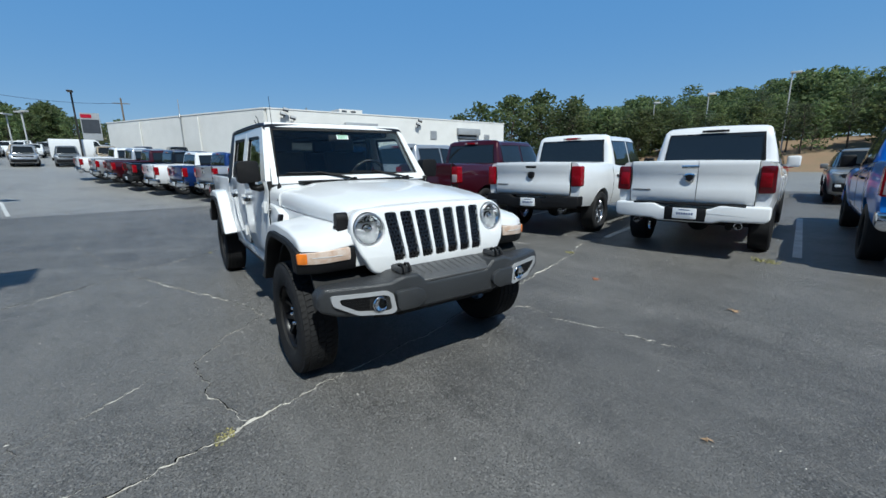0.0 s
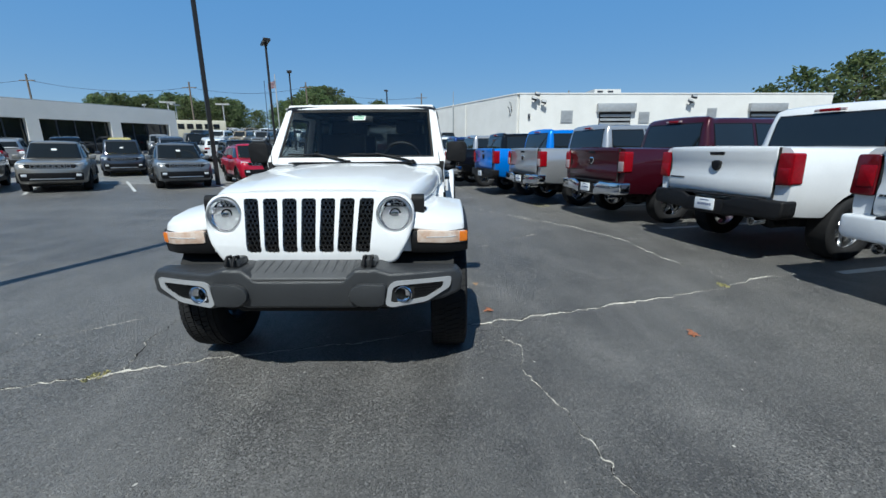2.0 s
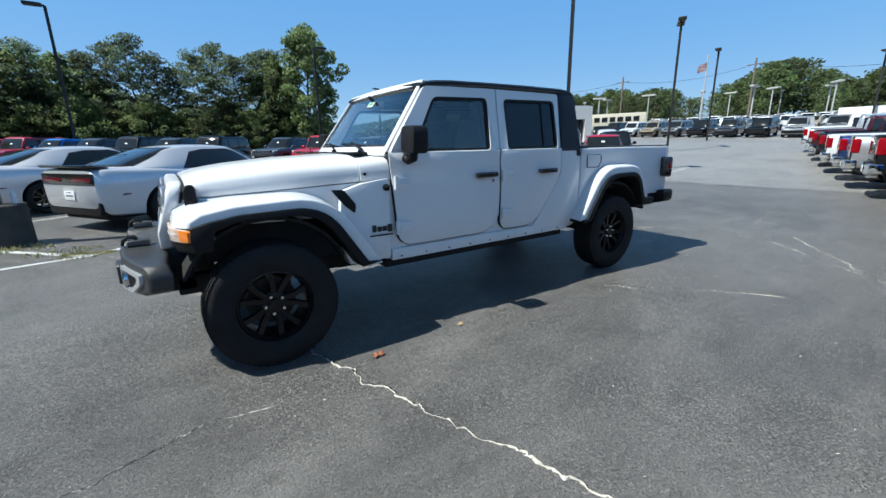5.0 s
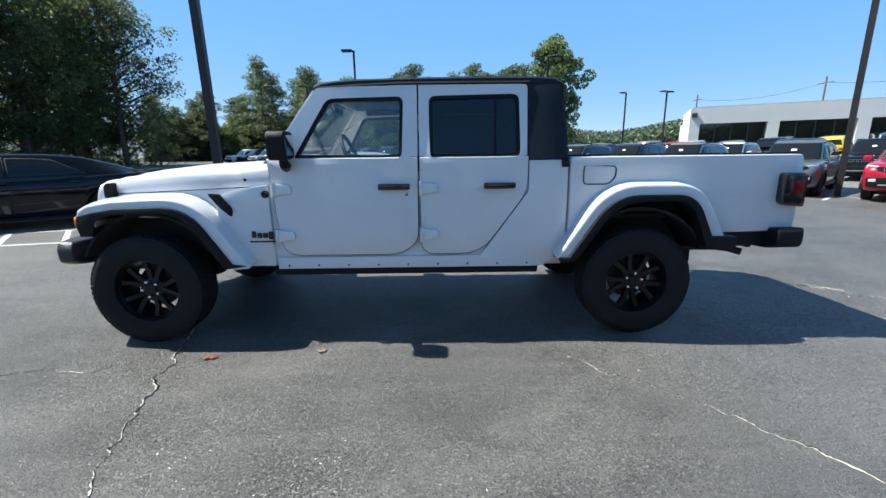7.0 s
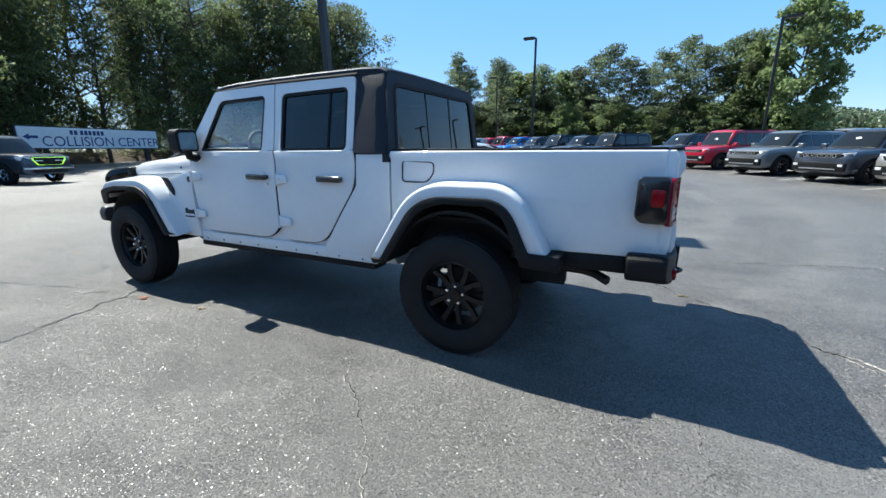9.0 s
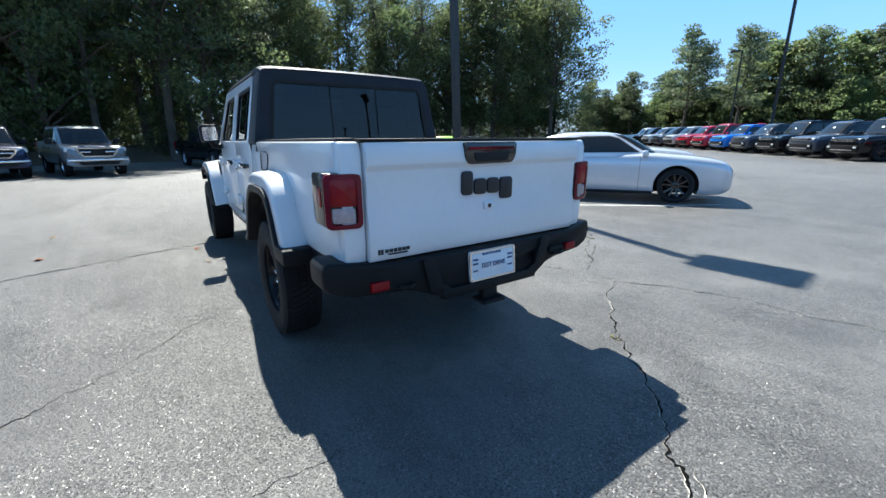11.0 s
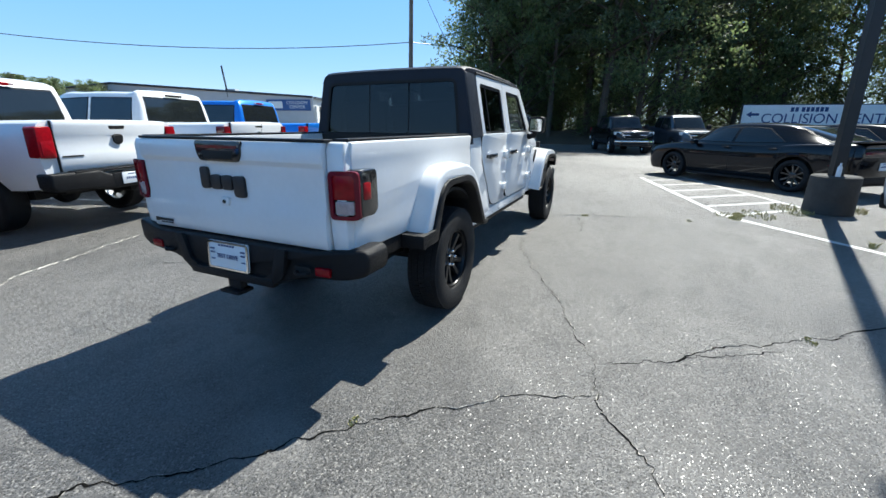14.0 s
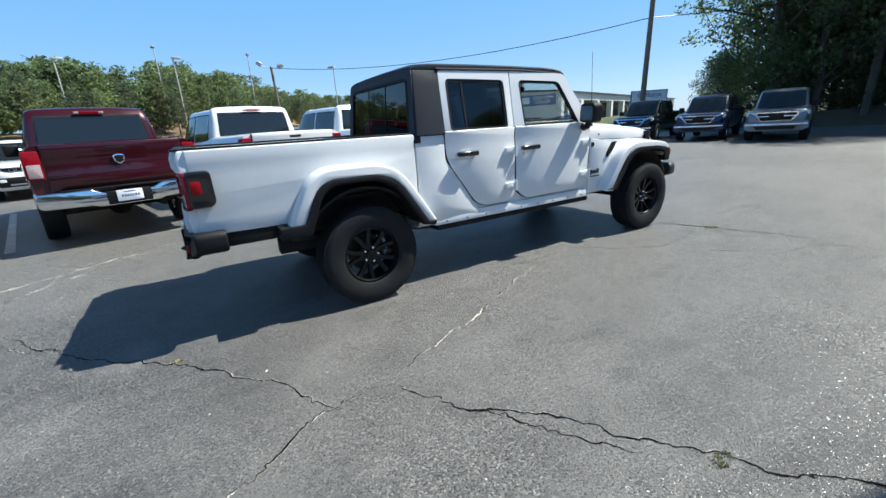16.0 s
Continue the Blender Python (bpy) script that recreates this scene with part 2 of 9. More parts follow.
def cut(bm, cutters):
    """bm with the bmeshes in cutters taken out of it, as a new bmesh."""
    me = bpy.data.meshes.new("tmp")
    bmesh.ops.recalc_face_normals(bm, faces=bm.faces)
    bm.to_mesh(me); bm.free()
    ob = new("tmp", me)
    extra = []
    for c in cutters:
        bmesh.ops.recalc_face_normals(c, faces=c.faces)
        cm = bpy.data.meshes.new("tmp_c"); c.to_mesh(cm); c.free()
        co = new("tmp_c", cm); extra.append(co)
        md = ob.modifiers.new("b", 'BOOLEAN'); md.operation = 'DIFFERENCE'; md.object = co; md.solver = 'EXACT'
    dg = bpy.context.evaluated_depsgraph_get()
    dg.update()
    res = bpy.data.meshes.new_from_object(ob.evaluated_get(dg))
    out = bmesh.new(); out.from_mesh(res)
    for o in (ob, *extra):
        m_ = o.data
        bpy.data.objects.remove(o); bpy.data.meshes.remove(m_)
    bpy.data.meshes.remove(res)
    return out


def writing(name, text, size, material, parent, m, depth=0.002, squash=1.0):
    """Raised letters from the built-in font, as a mesh, lying in the local x-y plane of m."""
    cu = bpy.data.curves.new(name, 'FONT')
    cu.body, cu.size, cu.extrude, cu.align_x, cu.align_y = text, size, depth, 'CENTER', 'CENTER'
    ob = new("tmp", cu)
    dg = bpy.context.evaluated_depsgraph_get(); dg.update()
    me = bpy.data.meshes.new_from_object(ob.evaluated_get(dg))
    bpy.data.objects.remove(ob); bpy.data.curves.remove(cu)
    me.transform(m @ Matrix.Diagonal((squash, 1, 1, 1)))
    me.materials.clear(); me.materials.append(material)
    o = new(name, me)
    o.parent = parent
    return o


def spline(xs, ys, x):
    """Smooth value at x through the rows."""
    if x <= xs[0]:
        return ys[0]
    for i in range(len(xs) - 1):
        if x <= xs[i + 1]:
            t = (x - xs[i]) / (xs[i + 1] - xs[i])
            h = xs[i + 1] - xs[i]
            m0 = (ys[i + 1] - ys[i - 1]) / (xs[i + 1] - xs[i - 1]) if i else (ys[i + 1] - ys[i]) / h
            m1 = (ys[i + 2] - ys[i]) / (xs[i + 2] - xs[i]) if i + 2 < len(xs) else (ys[i + 1] - ys[i]) / h
            return (2 * t ** 3 - 3 * t * t + 1) * ys[i] + (t ** 3 - 2 * t * t + t) * h * m0 + (-2 * t ** 3 + 3 * t * t) * ys[i + 1] + (t ** 3 - t * t) * h * m1
    return ys[-1]


# ---- ground ----
def rot(a):
    return Vector((math.cos(radians(a)), math.sin(radians(a)), 0))


LOT = 13.9                      # the lot's grid is turned by this
U, W_ = rot(LOT), rot(LOT + 90)


def lot(u, v, z=0.0):
    p = U * u + W_ * v
    return Vector((p.x, p.y, z))


def asphalt(name, dark, light, dust, grain):
    """Rolled stone in binder: every stone has its own tilt, tone and gloss; over them lie stains, dust and pores."""
    m = bpy.data.materials.new(name)
    m.use_nodes = True
    nt = m.node_tree
    N, ln = nt.nodes.new, nt.links.new
    b = nt.nodes["Principled BSDF"]
    tc = N("ShaderNodeTexCoord")

    def nz(s, d=5, r=0.6, v=None):
        n = N("ShaderNodeTexNoise")
        n.inputs["Scale"].default_value, n.inputs["Detail"].default_value, n.inputs["Roughness"].default_value = s, d, r
        ln(v or tc.outputs["Object"], n.inputs["Vector"])
        return n.outputs[0]

    def span(x, a, c, lo=0.0, hi=1.0):
        r = N("ShaderNodeMapRange")
        r.inputs["From Min"].default_value, r.inputs["From Max"].default_value = a, c
        r.inputs["To Min"].default_value, r.inputs["To Max"].default_value = lo, hi
        ln(x, r.inputs["Value"])
        return r.outputs[0]

    def blend(f, a, c, kind='MIX'):
        x = N("ShaderNodeMix"); x.data_type = 'RGBA'; x.blend_type = kind
        for v, key in ((f, "Factor"), (a, "A"), (c, "B")):
            if isinstance(v, (int, float)):
                x.inputs[key].default_value = v
            elif isinstance(v, tuple):
                x.inputs[key].default_value = (*v, 1)
            else:
                ln(v, x.inputs[key])
        return x.outputs["Result"]

    def times(a, k):
        x = N("ShaderNodeMath"); x.operation = 'MULTIPLY'
        ln(a, x.inputs[0])
        if isinstance(k, (int, float)):
            x.inputs[1].default_value = k
        else:
            ln(k, x.inputs[1])
        return x.outputs[0]

    big, mid, blot = nz(0.22, 4, 0.55), nz(1.7, 7, 0.66), nz(5.5, 5, 0.6)
    mp = N("ShaderNodeMapping"); mp.inputs["Rotation"].default_value = (0, 0, radians(28)); mp.inputs["Scale"].default_value = (0.3, 2.4, 1)
    ln(tc.outputs["Object"], mp.inputs["Vector"])
    track = nz(1.2, 7, 0.68, mp.outputs[0])
    vo = N("ShaderNodeTexVoronoi"); vo.inputs["Scale"].default_value = 138
    ln(tc.outputs["Object"], vo.inputs["Vector"])
    vd = N("ShaderNodeTexVoronoi"); vd.inputs["Scale"].default_value = 138; vd.feature = 'DISTANCE_TO_EDGE'
    ln(tc.outputs["Object"], vd.inputs["Vector"])
    sp = N("ShaderNodeSeparateColor"); ln(vo.outputs["Color"], sp.inputs[0])
    c = blend(span(mid, 0.36, 0.64), dark, light)
    c = blend(span(big, 0.42, 0.60, 0.0, 0.75), c, blend(0.5, light, dust))
    c = blend(span(track, 0.48, 0.72, 0.0, 0.55), c, dust)
    # tyre arcs where cars turn in the aisle
    off, far_ = N("ShaderNodeVectorMath"), N("ShaderNodeVectorMath")
    off.operation, far_.operation = 'SUBTRACT', 'LENGTH'
    off.inputs[1].default_value = (6.3, -7.6, 0)
    ln(tc.outputs["Object"], off.inputs[0]); ln(off.outputs[0], far_.inputs[0])
    arcs = N("ShaderNodeTexNoise"); arcs.noise_dimensions = '1D'
    arcs.inputs["Scale"].default_value, arcs.inputs["Detail"].default_value, arcs.inputs["Roughness"].default_value = 1.3, 4, 0.6
    ln(far_.outputs["Value"], arcs.inputs["W"])
    c = blend(times(span(arcs.outputs[0], 0.50, 0.72, 0.0, 0.6), span(mid, 0.35, 0.62)), c, dust)
    c = blend(span(blot, 0.54, 0.74, 0.0, 0.50), c, tuple(v * 0.62 for v in dark))
    worn = span(nz(0.6, 4, 0.6), 0.40, 0.62, 0.35, 1.0)
    c = blend(times(span(sp.outputs[0], 0.76, 0.97), times(worn, grain)), c, tuple(v * 2.4 for v in light))
    c = blend(times(span(sp.outputs[1], 0.70, 0.95), times(worn, grain * 0.9)), c, tuple(v * 0.42 for v in dark))
    pores = span(nz(105, 2.5, 0.6), 0.36, 0.42, 1.0, 0.0)
    c = blend(times(pores, times(worn, 0.85)), c, tuple(v * 0.35 for v in dark))
    ln(c, b.inputs["Base Color"])
    ln(span(sp.outputs[2], 0, 1, 0.32, 0.58), b.inputs["Roughness"])
    ln(span(pores, 0, 1, 0.52, 0.05), b.inputs["Specular IOR Level"])
    # the tilt of each stone
    geo, sub, sca, add, nrm = N("ShaderNodeNewGeometry"), N("ShaderNodeVectorMath"), N("ShaderNodeVectorMath"), N("ShaderNodeVectorMath"), N("ShaderNodeVectorMath")
    sub.operation, sca.operation, add.operation, nrm.operation = 'SUBTRACT', 'SCALE', 'ADD', 'NORMALIZE'
    sub.inputs[1].default_value = (0.5, 0.5, 0.5)
    ln(vo.outputs["Color"], sub.inputs[0]); ln(sub.outputs[0], sca.inputs[0])
    ln(times(worn, 0.95 * grain + 0.15), sca.inputs["Scale"])
    ln(geo.outputs["Normal"], add.inputs[0]); ln(sca.outputs[0], add.inputs[1]); ln(add.outputs[0], nrm.inputs[0])
    up = nrm.outputs[0]
    for h, st, dist in ((span(vd.outputs[0], 0.0, 0.14), 0.75, 0.0030), (pores, -0.8, 0.004), (mid, 0.12, 0.02)):
        bp = N("ShaderNodeBump")
        bp.invert = st < 0
        bp.inputs["Strength"].default_value, bp.inputs["Distance"].default_value = abs(st), dist
        ln(h, bp.inputs["Height"]); ln(up, bp.inputs["Normal"])
        up = bp.outputs[0]
    ln(up, b.inputs["Normal"])
    return m


ASPHALT = asphalt("dark_sealed_asphalt", (0.081, 0.078, 0.075), (0.124, 0.120, 0.114), (0.208, 0.199, 0.186), 0.72)
OLDASPHALT = asphalt("old_pale_asphalt", (0.17, 0.168, 0.162), (0.235, 0.231, 0.222), (0.30, 0.29, 0.27), 0.35)
GRASS = mat("dry_grass_ground", (0.05, 0.075, 0.025), 0.9, col2=(0.13, 0.12, 0.06), scale=0.15, bump=0.6, bscale=8)
LINE = mat("worn_white_road_paint", (0.62, 0.63, 0.62), 0.6, col2=(0.35, 0.35, 0.345), scale=3.5, bump=0.3, bscale=120)


def grade(x):
    """The lot is level round the pickup and climbs to the west."""
    d = min(136.0, max(0.0, -14 - x))
    return 0.0034 * d * d if d < 8 else 0.2176 + 0.0544 * (d - 8)


def gz(x, y):
    """The height of the ground: it climbs gently to the south as well."""
    return grade(x) + 0.0215 * min(90.0, max(0.0, -9 - y))


def ramp(name, xs, ys, dz, material, cuts=(), **tags):
    """A sheet of ground on the grid xs, ys; cuts: an outline that bounds it."""
    bm = bmesh.new()
    R = [[bm.verts.new((x, y, gz(x, y) + dz)) for y in ys] for x in xs]
    for a, b in zip(R, R[1:]):
        for i in range(len(ys) - 1):
            bm.faces.new((a[i], b[i], b[i + 1], a[i + 1]))
    for (x0, y0), (x1, y1) in zip(cuts, cuts[1:] + cuts[:1]):
        bmesh.ops.bisect_plane(bm, geom=bm.verts[:] + bm.edges[:] + bm.faces[:], plane_co=(x0, y0, 0), plane_no=(y1 - y0, x0 - x1, 0), clear_outer=True)
    return tagged(part(name, bm, material, None, smooth=0), **tags)


RISE = [-150, -100, -60, -22, -20.5, -19, -17.5, -16, -14]
ramp("ground", [-1800] + RISE + [1800], [-1800, -99, -9, 1800], -0.03, GRASS, label="dry grass ground reaching the horizon", category="ground", kind="structure")
ramp("lot_pavement", RISE + [60], [-70, -9, 58], -0.006, OLDASPHALT, label="old pale grey asphalt of the car lot", category="pavement", kind="structure")
ramp("sealed_pavement", [-13, 48], [-60, -9, 24], 0.0, ASPHALT, [(-12.45, -60), (48, -60), (48, 8.3), (26, 24), (-12.3, 20)], label="dark sealed asphalt with cracks", category="pavement", kind="structure")


def stripe(pts, w, name="painted_line", z=0.0035, label="worn white parking line"):
    bm = bmesh.new()
    P = [Vector((x, y, 0)) for x, y in pts]
    rings = []
    n = 0
    for a, b in zip(P, P[1:]):
        d = (b - a)
        k = max(2, int(d.length / 0.25))
        s = d.normalized().cross(Vector((0, 0, 1))) * w / 2
        for i in range(k + 1):
            q = a + d * i / k
            j = 0.006 * noise.noise(q * 5)
            up = Vector((0, 0, z + gz(q.x, q.y)))
            rings.append([q + s * (1 + j * 10) + up, q - s * (1 - j * 10) + up])
    loft(bm, rings, closed=False)
    return tagged(part(name, bm, LINE, None, smooth=0), label, "road marking", kind="structure")


# stall lines of the pickup row and of the slanting rows
for k in range(-1, 13):
    u = 4.23 - 2.76 * k
    if k == -1:
        continue
    stripe([tuple(lot(u, 5.1)[:2]), tuple(lot(u, 10.3)[:2])], 0.11, z=0.0035)
stripe([(8.35, -2.32), (3.27, -3.49), (0.97, -5.25), (-0.29, -6.72), (-0.90, -7.80)], 0.10, "edge_line")
stripe([(3.27, -3.49), (4.55, -4.86)], 0.10, "edge_line")
stripe([(4.62, -4.9), (9.5, -3.2)], 0.08, "edge_line")
for i in range(5):
    t = i / 5 + 0.09
    a = Vector((8.1, -2.38)).lerp(Vector((3.6, -3.42)), t)
    b = Vector((8.9, -3.35)).lerp(Vector((4.75, -4.82)), t)
    stripe([tuple(a), tuple(b)], 0.09, "hatch_line")
for (x, y) in ((5.3, -7.4), (6.9, -9.7)):
    stripe([(x, y), (x + rot(-145).x * 5, y + rot(-145).y * 5)], 0.10)
d = rot(40)
for i in range(8):
    x, y = -11.0 + 1.5 * i * 0.95, -7.6 - 2.55 * i * 0.98
    stripe([(x, y), (x - d.x * 5.2, y - d.y * 5.2)], 0.10)
stripe([(-13.0, -5.3), (-19.1, -6.7)], 0.10)
for i in range(6):
    x, y = 0.6 + 1.95 * i, -23.2 - 1.62 * i
    e = rot(50)
    stripe([(x, y), (x - e.x * 4.8, y - e.y * 4.8)], 0.10)

# cracks: a low crumbled lip, pale for dust and for the sunlit groove wall, and the dark gap beside it
LITDUST = mat("pale_crack_dust", (0.62, 0.59, 0.53), 0.95, col2=(0.34, 0.32, 0.28), scale=6, bump=0.5, bscale=200)
GAP = mat("dark_crack_gap", (0.008, 0.008, 0.008), 1.0, spec=0.0)


def crack(pts, w=0.016, dust=1.0, seed=0, pale=1.0):
    """A ragged fissure along pts: a dark gap, with a crumbled pale lip on the side that the sun strikes; its paleness
    also stands in for the groove's sunlit wall.
    """
    P = [Vector((x, y, 0)) for x, y in pts]
    rnd = random.Random(seed)
    line = []
    for a, b in zip(P, P[1:]):
        k = max(3, int((b - a).length / 0.012))
        line += [a.lerp(b, i / k) for i in range(k)]
    line.append(P[-1])
    off = Vector((seed * 3.1, seed * 1.7, 0))
    L = []
    step = Vector((0, 0, 0))
    for q in line:
        j = Vector((noise.noise(q * 5 + off), noise.noise(q * 5 + off + Vector((9, 4, 2))), 0)) * 0.05
        j += Vector((noise.noise(q * 21 + off), noise.noise(q * 21 + off + Vector((3, 1, 7))), 0)) * 0.024
        step = step * 0.7 + Vector((rnd.uniform(-1, 1), rnd.uniform(-1, 1), 0)) * 0.0034
        L.append(q + j + step)
    ridge, gap = bmesh.new(), bmesh.new()
    rr, gg = [], []
    n = len(L)
    for i, q in enumerate(L):
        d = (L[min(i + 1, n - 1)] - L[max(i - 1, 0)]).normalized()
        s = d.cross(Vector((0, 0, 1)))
        # the lip always faces the sun, in place of a groove's lit wall
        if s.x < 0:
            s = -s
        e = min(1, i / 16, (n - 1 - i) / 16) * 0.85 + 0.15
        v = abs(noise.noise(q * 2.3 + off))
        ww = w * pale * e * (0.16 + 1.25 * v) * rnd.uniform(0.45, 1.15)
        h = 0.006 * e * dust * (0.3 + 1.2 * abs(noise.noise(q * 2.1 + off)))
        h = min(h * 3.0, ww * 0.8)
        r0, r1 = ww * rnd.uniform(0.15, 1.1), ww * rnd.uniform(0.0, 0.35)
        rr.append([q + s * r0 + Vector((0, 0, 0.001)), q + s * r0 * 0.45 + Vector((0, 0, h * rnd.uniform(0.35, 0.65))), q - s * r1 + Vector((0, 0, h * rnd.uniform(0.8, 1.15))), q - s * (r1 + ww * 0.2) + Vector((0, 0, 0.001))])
        g = w * e * 1.25 * (0.22 + 1.0 * abs(noise.noise(q * 4.1 - off))) * rnd.uniform(0.5, 1.2)
        gg.append([q - s * (ww * 0.15) + Vector((0, 0, 0.0022)), q - s * (ww * 0.15 + g) + Vector((0, 0, 0.0022))])
    loft(ridge, rr, closed=False)
    loft(gap, gg, closed=False)
    c = tagged(part("crack", ridge, LITDUST, None, smooth=0), "crumbled crack in the asphalt with pale dust and a pale sunlit lip", "crack", kind="structure")
    part("crack_gap", gap, GAP, c, smooth=0)


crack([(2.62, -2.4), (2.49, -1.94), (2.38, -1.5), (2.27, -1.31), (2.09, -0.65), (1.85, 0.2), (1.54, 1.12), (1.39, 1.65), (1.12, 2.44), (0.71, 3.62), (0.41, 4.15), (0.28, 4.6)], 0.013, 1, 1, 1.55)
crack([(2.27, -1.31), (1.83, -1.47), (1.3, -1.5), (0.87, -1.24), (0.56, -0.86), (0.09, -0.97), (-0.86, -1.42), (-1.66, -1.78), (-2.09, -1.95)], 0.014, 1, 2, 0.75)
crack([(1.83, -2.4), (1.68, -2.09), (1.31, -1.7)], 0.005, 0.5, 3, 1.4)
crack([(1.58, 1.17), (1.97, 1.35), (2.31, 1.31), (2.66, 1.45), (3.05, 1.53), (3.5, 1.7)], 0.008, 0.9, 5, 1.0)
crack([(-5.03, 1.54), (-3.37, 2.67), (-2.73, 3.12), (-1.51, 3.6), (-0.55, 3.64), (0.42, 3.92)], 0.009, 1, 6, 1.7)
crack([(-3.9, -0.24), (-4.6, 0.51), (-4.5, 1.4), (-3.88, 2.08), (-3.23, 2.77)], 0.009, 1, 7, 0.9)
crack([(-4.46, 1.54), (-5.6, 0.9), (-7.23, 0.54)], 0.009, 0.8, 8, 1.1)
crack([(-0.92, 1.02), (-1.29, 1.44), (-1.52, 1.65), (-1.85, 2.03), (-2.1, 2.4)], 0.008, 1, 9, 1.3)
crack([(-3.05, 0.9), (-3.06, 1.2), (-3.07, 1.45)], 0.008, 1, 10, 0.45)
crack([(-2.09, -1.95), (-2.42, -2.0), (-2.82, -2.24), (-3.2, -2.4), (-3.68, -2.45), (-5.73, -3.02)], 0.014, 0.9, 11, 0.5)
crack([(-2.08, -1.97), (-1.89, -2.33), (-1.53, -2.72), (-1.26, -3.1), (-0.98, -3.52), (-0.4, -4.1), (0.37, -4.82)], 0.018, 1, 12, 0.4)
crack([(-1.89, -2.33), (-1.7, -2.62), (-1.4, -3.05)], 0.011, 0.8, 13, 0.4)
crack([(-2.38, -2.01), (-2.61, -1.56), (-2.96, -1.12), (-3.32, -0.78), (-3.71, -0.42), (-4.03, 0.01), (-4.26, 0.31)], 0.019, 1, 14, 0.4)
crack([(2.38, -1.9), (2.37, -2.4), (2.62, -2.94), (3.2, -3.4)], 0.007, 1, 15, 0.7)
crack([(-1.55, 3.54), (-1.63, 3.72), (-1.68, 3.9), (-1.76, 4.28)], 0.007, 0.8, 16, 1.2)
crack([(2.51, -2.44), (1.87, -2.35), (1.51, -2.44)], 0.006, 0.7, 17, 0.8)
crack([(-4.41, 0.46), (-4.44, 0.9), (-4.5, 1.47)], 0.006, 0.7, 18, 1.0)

# dry weeds in cracks and along the edge, leaf litter
WEED = mat("yellow_green_weed", (0.24, 0.24, 0.08), 0.8, col2=(0.46, 0.40, 0.20), scale=9)
LEAFRED = mat("dry_red_leaf", (0.27, 0.105, 0.055), 0.8, vary=0.3, scale=40)
LEAFTAN = mat("dry_tan_leaf", (0.36, 0.24, 0.14), 0.8, vary=0.3, scale=40)


def weeds(x, y, r, n, h, seed):
    rnd = random.Random(seed)
    bm = bmesh.new()
    for i in range(n):
        a, q = rnd.uniform(0, 6.28), r * math.sqrt(rnd.random())
        b = Vector((x + q * math.cos(a), y + q * math.sin(a) * 0.5, 0))
        t = rnd.uniform(0, 6.28)
        s = Vector((math.cos(t), math.sin(t), 0)) * 0.006
        hh = h * rnd.uniform(0.4, 1)
        e = Vector((rnd.uniform(-1, 1), rnd.uniform(-1, 1), 0)) * hh * 0.8
        v = [bm.verts.new(p) for p in (b - s, b + s, b + e * 0.5 + s * 0.6 + Vector((0, 0, hh * 0.7)), b + e + Vector((0, 0, hh)), b + e * 0.5 - s * 0.6 + Vector((0, 0, hh * 0.7)))]
        bm.faces.new(v)
    tagged(part("weeds", bm, WEED, None, smooth=0, normals=False), "yellow-green weeds growing from the asphalt", "weeds", kind="stuff")


for i, (x, y, r, n, h) in enumerate(((4.3, -4.6, 0.55, 260, 0.10), (3.6, -4.0, 0.45, 160, 0.07), (3.35, -3.5, 0.3, 90, 0.05), (4.7, -5.5, 0.4, 160, 0.14), (1.9, -4.75, 0.08, 30, 0.12), (0.9, -5.4, 0.12, 40, 0.08), (1.3, -5.1, 0.1, 30, 0.06), (0.62, 3.7, 0.10, 60, 0.03), (2.33, -1.42, 0.07, 60, 0.016), (2.7, 5.3, 0.2, 70, 0.09), (4.6, 5.6, 0.2, 60, 0.11), (-1.2, -3.25, 0.08, 50, 0.02), (-3.1, -0.95, 0.05, 30, 0.02), (-5.6, 3.2, 0.4, 120, 0.03), (3.42, -3.70, 0.2, 260, 0.05), (3.12, -3.6, 0.2, 220, 0.04), (2.62, -2.92, 0.09, 50, 0.018), (2.36, -1.47, 0.08, 70, 0.014))):
    weeds(x, y, r if r > 0.25 else r * 0.8, n, h * 0.75, i)


def leaf(x, y, size, material, seed, label):
    rnd = random.Random(seed)
    bm = bmesh.new()
    for k in range(5):
        a = rnd.uniform(0, 6.28)
        c = Vector((rnd.uniform(-1, 1) * size * 0.4, rnd.uniform(-1, 1) * size * 0.4, 0.004))
        d, s = Vector((math.cos(a), math.sin(a), rnd.uniform(0, 0.5))) * size * 0.5, Vector((-math.sin(a), math.cos(a), rnd.uniform(-0.2, 0.4))) * size * 0.22
        mid = c + Vector((0, 0, size * 0.12))
        v = [bm.verts.new(p) for p in (c - d, mid - s, mid + Vector((0, 0, 0.006)), mid + s, c + d + Vector((0, 0, 0.004)))]
        bm.faces.new((v[0], v[1], v[2])); bm.faces.new((v[0], v[2], v[3])); bm.faces.new((v[1], v[4], v[2])); bm.faces.new((v[2], v[4], v[3]))
    o = tagged(part("dry_leaf", bm, material, None, smooth=0, normals=False), label, "leaf", "fallen leaves")
    o.location = (x, y, 0)


